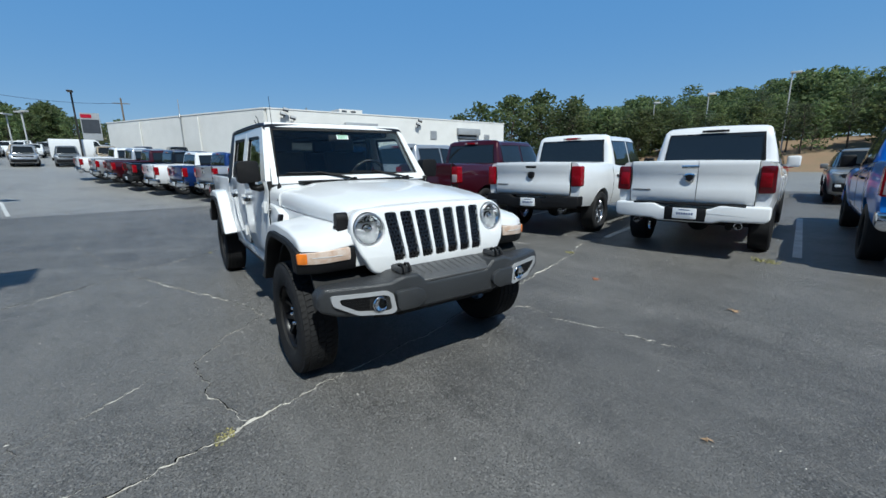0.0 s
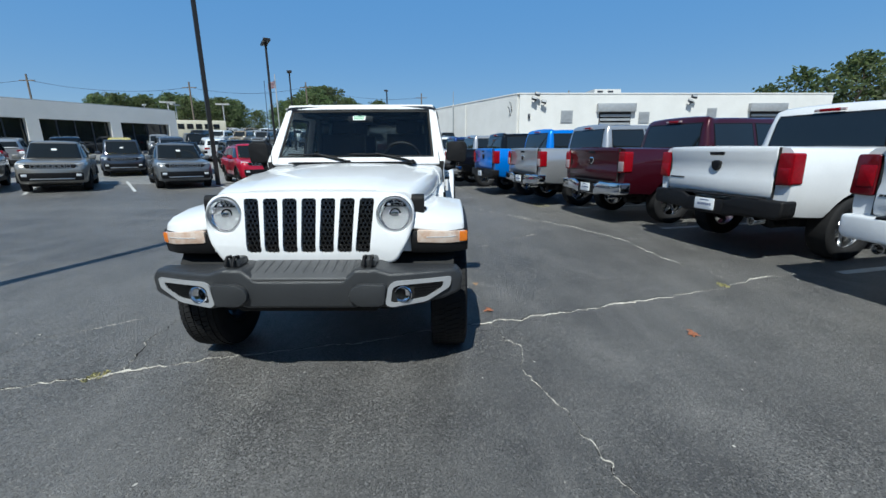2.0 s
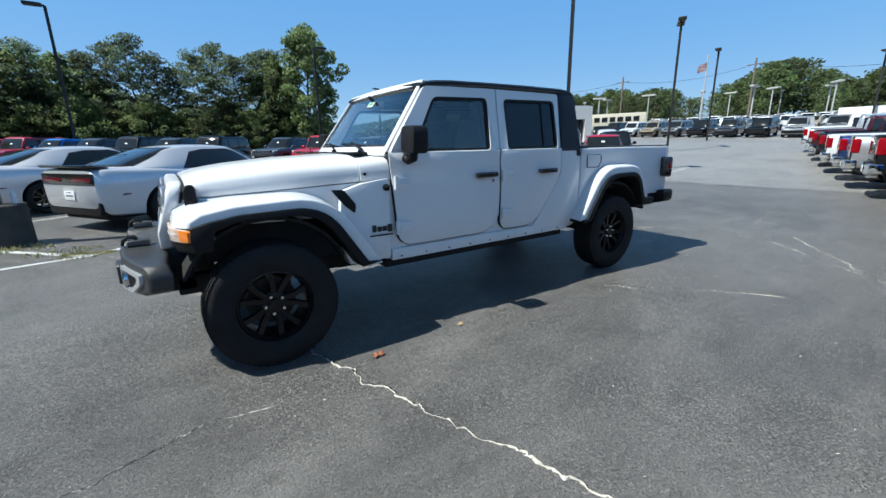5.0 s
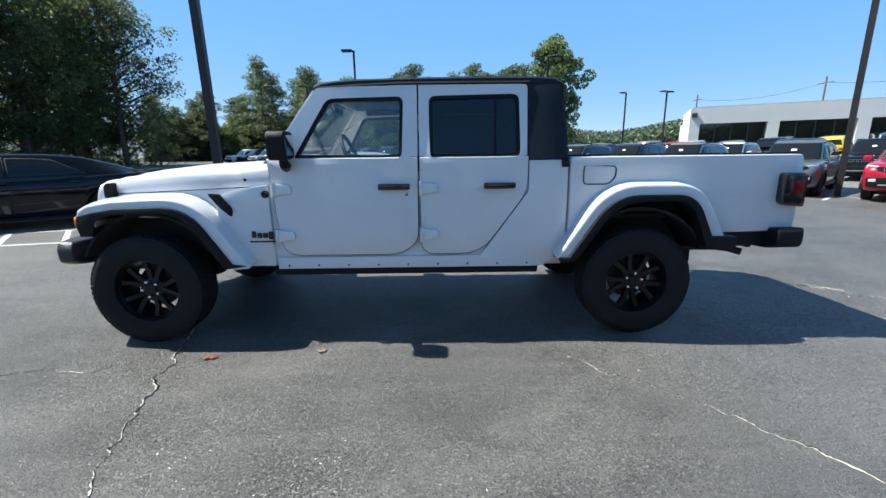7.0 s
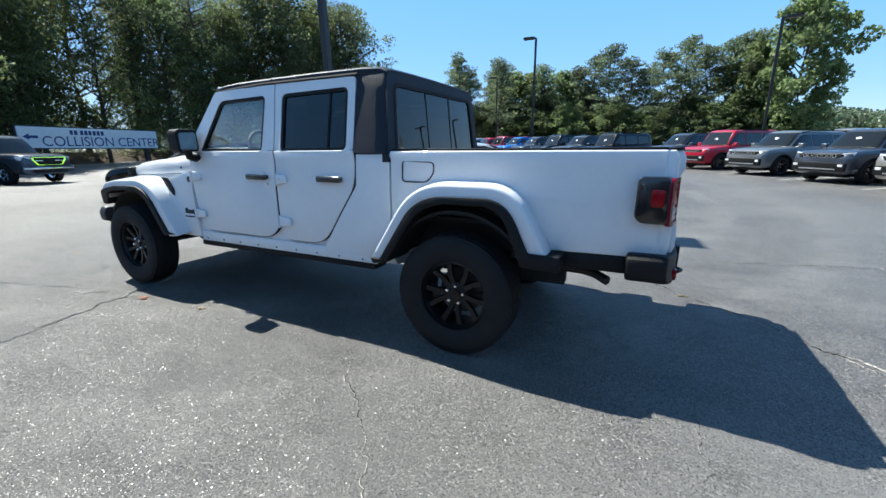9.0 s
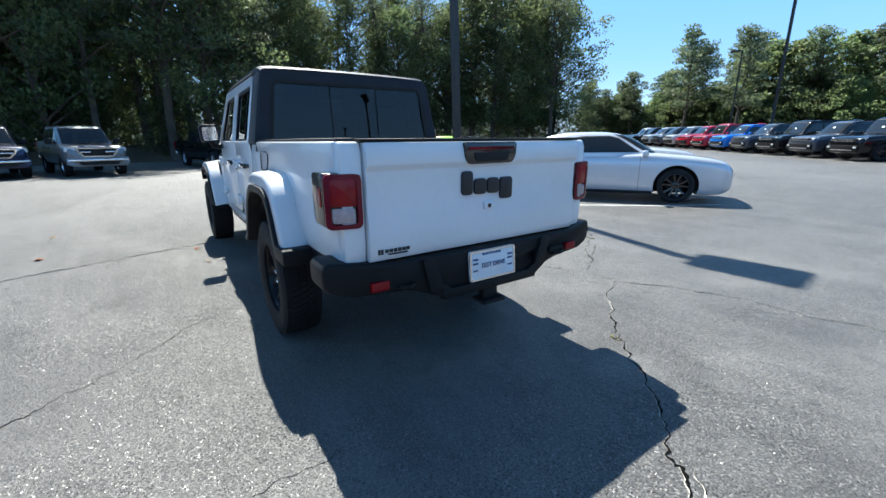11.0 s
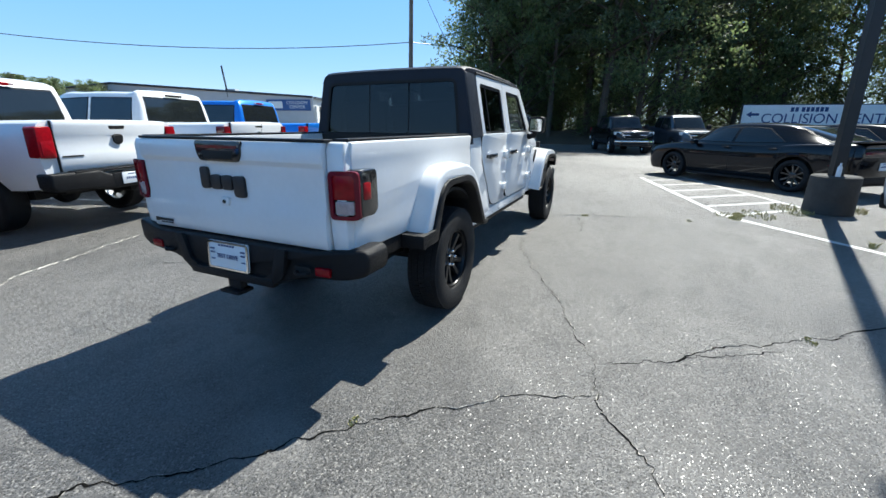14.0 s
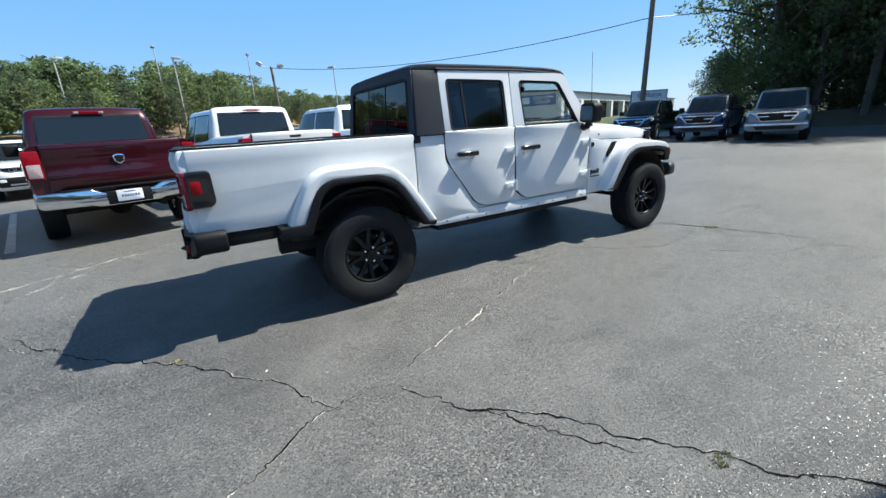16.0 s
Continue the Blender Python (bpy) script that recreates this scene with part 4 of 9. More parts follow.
    # rear flare
    o = [(-1.085, 0.60)] + bent((-1.085, 0.60), (-1.425, 1.12), (-2.065, 1.118), 0.23) + bent((-1.425, 1.12), (-2.065, 1.118), (-2.275, 0.735), 0.17) + [(-2.275, 0.735)]
    i_ = [(-2.165, 0.735)] + bent((-2.165, 0.735), (-2.03, 1.03), (-1.459, 1.03), 0.14) + bent((-2.03, 1.03), (-1.459, 1.03), (-1.175, 0.595), 0.19) + [(-1.175, 0.595)]
    bm = bmesh.new()
    prism(bm, o + i_, 'y', s * 0.74, s * 0.925, 0.018, 3)
    move(bm.verts, lambda c: Vector((c.x, c.y, c.z - max(0, abs(c.y) - 0.78) ** 2 * 0.9)))
    part("rear_fender", bm, WHITE, gl, "", smooth=50)
    bm = bmesh.new()
    j_ = [(-1.225, 0.575)] + bent((-1.225, 0.575), (-1.502, 0.985), (-1.998, 0.985), 0.18) + bent((-1.502, 0.985), (-1.998, 0.985), (-2.13, 0.655), 0.13) + [(-2.13, 0.655)]
    prism(bm, [(-2.34, 0.735)] + [(-2.165, 0.738)] + i_[1:-1] + [(-1.175, 0.6)] + [(-1.10, 0.598), (-1.12, 0.56)] + j_ + [(-2.34, 0.65)], 'y', s * 0.66, s * 0.945, 0.008)
    part("rear_flare", bm, PLASTIC, gl, "black plastic wheel-arch flare")
    # bed side
    bm = bmesh.new()
    side = [(-1.194, 1.292), (-1.194, 0.66), (-1.30, 0.85), (-1.42, 0.98), (-1.55, 1.03), (-1.95, 1.03), (-2.06, 0.97), (-2.18, 0.735), (-2.80, 0.745), (-2.80, 1.292)]
    prism(bm, side, 'y', s * 0.70, s * 0.803, 0.01, 3)
    for zc in (0.85, 1.0, 1.12, 1.2):
        bmesh.ops.bisect_plane(bm, geom=bm.verts[:] + bm.edges[:] + bm.faces[:], plane_co=(0, 0, zc), plane_no=(0, 0, 1))
    move(bm.verts, lean)
    part("bed_side", bm, WHITE, gl)
    bm = bmesh.new()
    box(bm, -2.80, -1.20, min(s * 0.70, s * 0.785), max(s * 0.70, s * 0.785), 1.291, 1.306, 0.006)
    part("bed_rail_cap", bm, PLASTIC, gl, "black bed rail cap")
    bm = bmesh.new()
    box(bm, -2.66, -2.30, min(s * 0.60, s * 0.79), max(s * 0.60, s * 0.79), 0.645, 0.742, 0.01)
    part("rear_valance", bm, PLASTIC, gl, "black lower valance")
    # tail lamp
    tl = rounded([(-2.675, 0.965), (-2.705, 0.935), (-2.859, 0.935), (-2.859, 1.165), (-2.68, 1.165)], 0.03)
    def wrap(c):
        return Vector((c.x + (0.034 * max(0, (abs(c.y) - 0.775) / 0.087) if c.x < -2.78 else 0), c.y, c.z))
    bm = bmesh.new()
    prism(bm, tl, 'y', s * 0.70, s * 0.862, 0.016, 3)
    move(bm.verts, wrap)
    lamp = part("tail_lamp", bm, GLOSSBLK, gl, "black tail lamp housing with red lenses")
    def rr_(y0, y1, z0, z1, r=0.02):
        return rounded([(s * y0, z0), (s * y1, z0), (s * y1, z1), (s * y0, z1)], r)
    bm = bmesh.new()
    ring(bm, rr_(0.705, 0.86, 0.925, 1.16, 0.03), rr_(0.727, 0.838, 0.945, 1.14), 'x', -2.845, -2.868)
    move(bm.verts, wrap)
    part("lamp_surround", bm, REDRIM, lamp, "deep red rim")
    bm = bmesh.new()
    prism(bm, rr_(0.722, 0.842, 1.022, 1.145), 'x', -2.84, -2.863, 0.004)
    move(bm.verts, wrap)
    part("red_lens", bm, REDLENS, lamp, "red brake lens")
    bm = bmesh.new()
    prism(bm, rr_(0.736, 0.832, 0.95, 1.016, 0.012), 'x', -2.84, -2.864, 0.004)
    move(bm.verts, wrap)
    part("reverse_lens", bm, REVERSE, lamp, "white reverse lens")
    bm = bmesh.new()
    prism(bm, rounded([(-2.745, 1.02), (-2.805, 1.02), (-2.805, 1.105), (-2.745, 1.105)], 0.012), 'y', s * 0.86, s * 0.866, 0.003)
    part("side_marker", bm, REDLENS, lamp, "red side marker")
# fuel flap on the left bed side
bm = bmesh.new()
fl = rounded([(-1.285, 1.235), (-1.52, 1.225), (-1.52, 1.15), (-1.47, 1.095), (-1.285, 1.095)], 0.03)
ring(bm, fl, inset(fl, 0.007), 'y', 0.76, 0.8085)
move(bm.verts, lean)
part("fuel_flap_gap", bm, SEAM, gl)

# windscreen
def ws(y, h):
    """Across y, up the screen h from 0 to 1."""
    return Vector((0.945 - 0.372 * h + 0.055 * (1 - (y / 0.72) ** 2) * (1 - 0.4 * h), y * (1 - 0.085 * h), 1.275 + 0.515 * h))


bm = bmesh.new()
def strip(bm, rings):
    loft(bm, rings)
def ws_pt(y, h, d):
    return ws(y, h) + Vector((0.80, 0, 0.58)) * d
N = 14
def ws_bar(bm, ya, yb, ha, hb, d0, d1):
    loft(bm, [[ws_pt(ya + (yb - ya) * i / N, h, d) for h, d in ((ha, d0), (hb, d0), (hb, d1), (ha, d1))] for i in range(N + 1)])
ws_bar(bm, -0.755, 0.755, 0.0, 0.11, -0.03, 0.012)
ws_bar(bm, -0.755, 0.755, 0.965, 1.045, -0.03, 0.012)
for s in (1, -1):
    ws_bar(bm, s * 0.755, s * 0.712, 0.11, 0.965, -0.03, 0.012)
part("windscreen_frame", bm, WHITE, gl, "", smooth=40)
bm = bmesh.new()
ws_bar(bm, -0.715, 0.715, 0.10, 0.97, -0.008, -0.003)
part("windscreen", bm, GLASS, gl, "clear windscreen glass").visible_shadow = False
bm = bmesh.new()
ws_bar(bm, -0.714, 0.714, 0.11, 0.15, -0.002, -0.001)
ws_bar(bm, -0.714, 0.714, 0.925, 0.966, -0.002, -0.001)
for s in (1, -1):
    ws_bar(bm, s * 0.714, s * 0.69, 0.15, 0.925, -0.002, -0.001)
part("windscreen_band", bm, SEAM, gl, "black ceramic band")
bm = bmesh.new()
ws_bar(bm, -0.062, 0.062, 0.775, 0.855, 0.0, 0.002)
stk = part("window_sticker", bm, SIGNWHITE, gl, "small white and green window sticker")
bm = bmesh.new()
for i in range(6):
    ws_bar(bm, -0.05 + i * 0.017, -0.05 + i * 0.017 + 0.011, 0.785, 0.825, 0.002, 0.003)
ws_bar(bm, -0.055, 0.055, 0.833, 0.848, 0.002, 0.003)
part("sticker_print", bm, GREENINK, stk)
for y0, y1, yb in ((-0.62, -0.12, -0.10), (-0.05, 0.43, 0.46)):
    bm = bmesh.new()
    tube(bm, [ws_pt(y0, 0.165, 0.012), ws_pt((y0 + y1) / 2, 0.155, 0.014), ws_pt(y1, 0.12, 0.012)], 0.008, 6)
    tube(bm, [(1.03, yb + 0.06, 1.30), ws_pt(yb, 0.05, 0.03), ws_pt((y0 + y1) / 2, 0.16, 0.026)], 0.010, 6)
    lathe(bm, [(0, 1.28), (0.02, 1.28), (0.016, 1.318), (0, 1.32)], 12, (1.03, yb + 0.06, 0), 'z')
    part("wiper", bm, PLASTIC, gl, "black wiper")

# hardtop
bm = bmesh.new()
def roof_ring(x, z, wd):
    half = [(wd, 1.765), (wd + 0.010, z - 0.030), (wd + 0.006, z - 0.004), (wd - 0.018, z + 0.010), (wd - 0.08, z + 0.016), (wd * 0.5, z + 0.022), (0, z + 0.024)]
    return [(x, y, q) for y, q in half] + [(x, -y, q) for y, q in half[-2::-1]]
ROOF = ((0.60, 1.783, 0.695), (0.55, 1.800, 0.70), (0.45, 1.813, 0.70), (0.3, 1.822, 0.70), (-0.085, 1.828, 0.702))
loft(bm, [roof_ring(*r) for r in ROOF])
part("front_roof_panel", bm, BLACKTOP, gl, "black removable roof panel", smooth=50)
bm = bmesh.new()
loft(bm, [roof_ring(*r) for r in ((-0.092, 1.828, 0.702), (-0.5, 1.832, 0.702), (-0.95, 1.83, 0.702), (-1.08, 1.82, 0.70), (-1.125, 1.80, 0.695))])
part("rear_roof_panel", bm, BLACKTOP, gl, "black hardtop roof", smooth=50)
for s in (1, -1):
    bm = bmesh.new()
    prism(bm, [(-0.89, 1.27), (-0.89, 1.79), (-1.06, 1.80), (-1.125, 1.785), (-1.172, 1.27)], 'y', s * 0.70, s * 0.806, 0.012, 3)
    for zc in (1.4, 1.55, 1.68):
        bmesh.ops.bisect_plane(bm, geom=bm.verts[:] + bm.edges[:] + bm.faces[:], plane_co=(0, 0, zc), plane_no=(0, 0, 1))
    move(bm.verts, lean)
    part("hardtop_corner", bm, BLACKTOP, gl)
    bm = bmesh.new()
    tube(bm, [(0.56, s * 0.70, 1.775), (0.0, s * 0.708, 1.797), (-0.9, s * 0.708, 1.797)], 0.012, 6)
    part("roof_seal", bm, SEAM, gl)
# rear cab wall with its window
bm = bmesh.new()
ow = rounded([(-0.80, 1.22), (0.80, 1.22), (0.705, 1.80), (-0.705, 1.80)], [0.01, 0.01, 0.05, 0.05])
iw = rounded([(-0.69, 1.285), (0.69, 1.285), (0.635, 1.735), (-0.635, 1.735)], [0.03, 0.03, 0.06, 0.06])
tilt = lambda c: Vector((c.x + (c.z - 1.27) * 0.085, c.y, c.z))
ring(bm, ow, iw, 'x', -1.13, -1.178)
move(bm.verts, tilt)
part("cab_rear_wall", bm, BLACKTOP, gl)
bm = bmesh.new()
prism(bm, inset(iw, -0.008), 'x', -1.166, -1.170)
move(bm.verts, tilt)
part("rear_window", bm, PRIVACY, gl, "dark rear window glass")
bm = bmesh.new()
ring(bm, inset(iw, -0.004), inset(iw, 0.02), 'x', -1.171, -1.181)
for q in (-0.2, 0.2):
    box(bm, -1.174, -1.171, q - 0.004, q + 0.004, 1.30, 1.72)
move(bm.verts, tilt)
part("rear_window_seal", bm, SEAM, gl)

# bed, tailgate
bm = bmesh.new()
box(bm, -2.78, -1.20, -0.71, 0.71, 0.84, 0.87)
box(bm, -1.23, -1.20, -0.74, 0.74, 0.6, 1.29)
for s in (1, -1):
    box(bm, -2.05, -1.45, min(s * 0.52, s * 0.71), max(s * 0.52, s * 0.71), 0.87, 1.05, 0.03)
part("bed_liner", bm, UNDER, gl, "black bed liner")
bm = bmesh.new()
gate = [(-2.80, 0.755), (-2.868, 0.76), (-2.882, 0.80), (-2.878, 0.93), (-2.868, 0.98), (-2.868, 1.165), (-2.884, 1.19), (-2.884, 1.25), (-2.868, 1.288), (-2.80, 1.29)]
prism(bm, gate, 'y', -0.685, 0.685, 0.006)
tg = part("tailgate", bm, WHITE, gl, "", smooth=40)
bm = bmesh.new()
box(bm, -2.87, -2.80, -0.70, 0.70, 1.289, 1.303, 0.005)
part("tailgate_cap", bm, PLASTIC, tg, "black tailgate cap")
for s in (1, -1):
    bm = bmesh.new()
    prism(bm, [(-2.70, 0.75), (-2.842, 0.75), (-2.852, 0.85), (-2.852, 1.25), (-2.835, 1.291), (-2.70, 1.291)], 'y', s * 0.6895, s * 0.79, 0.012)
    part("bed_corner", bm, WHITE, gl)
    bm = bmesh.new()
    box(bm, -2.82, -2.70, min(s * 0.683, s * 0.694), max(s * 0.683, s * 0.694), 0.75, 1.29)
    part("tailgate_gap", bm, SEAM, gl)
bm = bmesh.new()
prism(bm, rounded([(-0.175, 1.285), (0.175, 1.285), (0.17, 1.215), (0.145, 1.178), (-0.145, 1.178), (-0.17, 1.215)], 0.02), 'x', -2.86, -2.893, 0.006)
hd = part("tailgate_handle", bm, GLOSSBLK, tg, "black tailgate handle")
bm = bmesh.new()
prism(bm, rounded([(-0.12, 1.235), (0.12, 1.235), (0.105, 1.19), (-0.105, 1.19)], 0.015), 'x', -2.885, -2.897, 0.004)
part("handle_recess", bm, SEAM, hd)
bm = bmesh.new()
box(bm, -2.897, -2.89, -0.15, 0.15, 1.248, 1.262)
part("centre_brake_light", bm, DARKRED, hd)
bm = bmesh.new()
prism(bm, rounded([(-0.025, 0.94), (0.035, 0.94), (0.035, 0.985), (-0.025, 0.985)], 0.012), 'x', -2.865, -2.888, 0.005)
cmr = part("camera_housing", bm, WHITE, tg)
bm = bmesh.new()
lathe(bm, [(0, -2.885), (0.012, -2.885), (0.011, -2.892), (0, -2.893)], 14, (0, 0.005, 0.962), 'x')
part("camera_eye", bm, GLOSSBLK, cmr)
# tailgate badge: four plain shapes
bm = bmesh.new()
for y0, y1, z0, z1 in ((0.178, 0.112, 1.025, 1.145), (0.098, 0.022, 1.025, 1.105), (0.012, -0.064, 1.025, 1.105), (-0.076, -0.158, 0.99, 1.105)):
    o_ = rounded([(y0, z0), (y1, z0), (y1, z1), (y0, z1)], 0.022)
    prism(bm, o_, 'x', -2.865, -2.884, 0.002)
part("tailgate_badge", bm, INK, tg, "black raised badge")
bm = bmesh.new()
for i in range(6):
    box(bm, -2.888, -2.87, 0.615 - i * 0.022 - 0.016, 0.615 - i * 0.022, 0.800, 0.815)
box(bm, -2.888, -2.87, 0.50, 0.60, 0.788, 0.794)
for y0 in (0.65, 0.635):
    box(bm, -2.888, -2.87, y0 - 0.01, y0, 0.795, 0.818)
part("dealer_decal", bm, INK, tg, "small black decal")

# rear bumper
bm = bmesh.new()
prof = lambda x0: [(-0.90, 0.785), (-0.90, 0.645), (-0.78, 0.615), (-0.50, 0.600), (-0.30, 0.515), (0.30, 0.515), (0.50, 0.600), (0.78, 0.615), (0.90, 0.645), (0.90, 0.785), (0.60, 0.752), (-0.60, 0.752)]
prism(bm, rounded(prof(0), [0.05, 0.05, 0.03, 0.06, 0.08, 0.08, 0.06, 0.03, 0.05, 0.05, 0.03, 0.03], 4), 'x', -2.66, -2.905, 0.022, 3)
move(bm.verts, lambda c: Vector((c.x + 0.055 * max(0, abs(c.y) - 0.62) ** 1.5 / 0.14 * (1 if c.x < -2.75 else 0), c.y, c.z)))
rb = part("rear_bumper", bm, PLASTIC, gl, "black rear bumper")
bm = bmesh.new()
box(bm, -2.93, -2.88, -0.33, 0.33, 0.515, 0.57, 0.012)
part("bumper_ledge", bm, PLASTIC, rb)
for s in (1, -1):
    bm = bmesh.new()
    prism(bm, rounded([(s * 0.44, 0.745), (s * 0.37, 0.745), (s * 0.325, 0.60), (s * 0.22, 0.545), (s * 0.32, 0.53), (s * 0.40, 0.585)], 0.015), 'x', -2.88, -2.925, 0.010)
    part("bumper_rib", bm, PLASTIC, rb, "sloping rib beside the plate")
for s in (1, -1):
    bm = bmesh.new()
    box(bm, -2.906, -2.88, min(s * 0.61, s * 0.70), max(s * 0.61, s * 0.70), 0.628, 0.672, 0.004)
    part("bumper_reflector", bm, REDLENS, rb, "red reflector")
    bm = bmesh.new()
    prism(bm, rounded([(s * 0.47, 0.62), (s * 0.58, 0.62), (s * 0.58, 0.665), (s * 0.47, 0.665)], 0.015), 'x', -2.89, -2.903)
    part("hook_recess", bm, SEAM, rb)
    bm = bmesh.new()
    tube(bm, [(-2.86, s * 0.48, 0.632), (-2.92, s * 0.49, 0.632), (-2.935, s * 0.525, 0.632), (-2.92, s * 0.56, 0.632), (-2.86, s * 0.57, 0.632)], 0.011, 8)
    part("tow_hook", bm, PLASTIC, rb)
bm = bmesh.new()
box(bm, -2.91, -2.86, -0.05, 0.05, 0.42, 0.51, 0.008)
box(bm, -2.95, -2.84, -0.075, 0.075, 0.435, 0.455, 0.006)
part("hitch_receiver", bm, PLASTIC, rb)
bm = bmesh.new()
prism(bm, rounded([(-0.158, 0.575), (0.158, 0.575), (0.158, 0.735), (-0.158, 0.735)], 0.015), 'x', -2.90, -2.912, 0.002)
move(bm.verts, lambda c: Vector((c.x + (c.z - 0.575) * 0.08, c.y, c.z)))
pl = part("licence_plate", bm, PLATEWHITE, gl, "white dealer test-drive plate")
bm = bmesh.new()
o_, n_ = rounded([(-0.158, 0.575), (0.158, 0.575), (0.158, 0.735), (-0.158, 0.735)], 0.015), rounded([(-0.146, 0.586), (0.146, 0.586), (0.146, 0.724), (-0.146, 0.724)], 0.012)
ring(bm, o_, n_, 'x', -2.911, -2.9155)
move(bm.verts, lambda c: Vector((c.x + (c.z - 0.575) * 0.08, c.y, c.z)))
part("plate_frame", bm, CHROME, pl, "chrome plate frame")
REARM = Matrix.Translation((-2.9105, 0, 0.652)) @ Matrix(((0, 0.08, -1, 0), (-1, 0, 0, 0), (0, 1, 0.08, 0), (0, 0, 0, 1)))
pl.location.x = -0.017
writing("plate_words", "TEST DRIVE", 0.036, NAVY, pl, REARM, 0.001, 0.92)
bm = bmesh.new()
for i in range(6):
    box(bm, -2.9025, -2.897, 0.055 - i * 0.022, 0.071 - i * 0.022, 0.707, 0.719)
for sy in (1, -1):
    for zz in (0.69, 0.668, 0.63, 0.612):
        box(bm, -2.9085, -2.900, sy * 0.12 - 0.016, sy * 0.12 + 0.016, zz - 0.004, zz + 0.004)
part("plate_print", bm, NAVY, pl)

# grille
def gx(z):
    return 2.352 - max(0, z - 0.86) * 0.30
gm = lambda c: Vector((c.x + gx(c.z) - 2.352, c.y, c.z))
GO = rounded([(-0.515, 0.745), (0.515, 0.745), (0.600, 0.90), (0.630, 1.04), (0.605, 1.125), (0.53, 1.158), (0, 1.165), (-0.53, 1.158), (-0.605, 1.125), (-0.630, 1.04), (-0.600, 0.90)], 0.05, 4)
bm = bmesh.new()
prism(bm, GO, 'x', 2.275, 2.352, 0.022, 3)
for zc in (0.86, 0.95, 1.05):
    bmesh.ops.bisect_plane(bm, geom=bm.verts[:] + bm.edges[:] + bm.faces[:], plane_co=(0, 0, zc), plane_no=(0, 0, 1))
cs = []
SL = []
for i in range(7):
    y = (i - 3) * 0.1115
    h0, h1 = 0.815, 1.128
    ta = 0.03 * (i - 3) / 3
    o_ = rounded([(y - 0.043 - ta * 0.5, h0), (y + 0.043 - ta * 0.5, h0), (y + 0.043 + ta * 0.4, h1), (y - 0.043 + ta * 0.4, h1)], 0.02)
    SL.append(o_)
    c = bmesh.new()
    prism(c, o_, 'x', 2.20, 2.40)
    cs.append(c)
for s in (1, -1):
    c = bmesh.new()
    lathe(c, [(0, 2.31), (0.102, 2.31), (0.118, 2.40), (0, 2.40)], 40, (0, s * 0.508, 1.032), 'x')
    cs.append(c)
bm = cut(bm, cs)
move(bm.verts, gm)
gr = part("grille", bm, WHITE, gl, "white seven-slot grille", smooth=35)
bm = bmesh.new()
box(bm, 2.262, 2.316, -0.38, 0.38, 0.79, 1.140)
bmesh.ops.bisect_plane(bm, geom=bm.verts[:] + bm.edges[:] + bm.faces[:], plane_co=(0, 0, 0.86), plane_no=(0, 0, 1))
move(bm.verts, gm)
part("grille_backing", bm, SEAM, gr)
bm = bmesh.new()
prism(bm, inset(GO, 0.012), 'x', 2.262, 2.280)
bmesh.ops.bisect_plane(bm, geom=bm.verts[:] + bm.edges[:] + bm.faces[:], plane_co=(0, 0, 0.86), plane_no=(0, 0, 1))
c_ = []
for o_ in SL:
    k_ = bmesh.new(); prism(k_, inset(o_, -0.004), 'x', 2.2, 2.4); c_.append(k_)
bm = cut(bm, c_)
move(bm.verts, gm)
part("hood_seam", bm, SEAM, gr)
# honeycomb behind each slot
for i in range(7):
    bm = bmesh.new()
    y = (i - 3) * 0.1115
    a = 0.0145
    for r in range(13):
        for q in range(-2, 3):
            cy = y + q * a * 1.74 + (a * 0.87 if r % 2 else 0)
            cz = 0.82 + r * a * 1.75
            if abs(cy - y) > 0.05:
                continue
            o_ = [(cy + a * math.sin(k * math.pi / 3), cz + a * math.cos(k * math.pi / 3)) for k in range(6)]
            n_ = [(cy + a * 0.72 * math.sin(k * math.pi / 3), cz + a * 0.72 * math.cos(k * math.pi / 3)) for k in range(6)]
            ring(bm, o_, n_, 'x', 2.326, 2.342)
    move(bm.verts, gm)
    part("grille_mesh", bm, GLOSSBLK, gr, "gloss black honeycomb mesh", smooth=0)
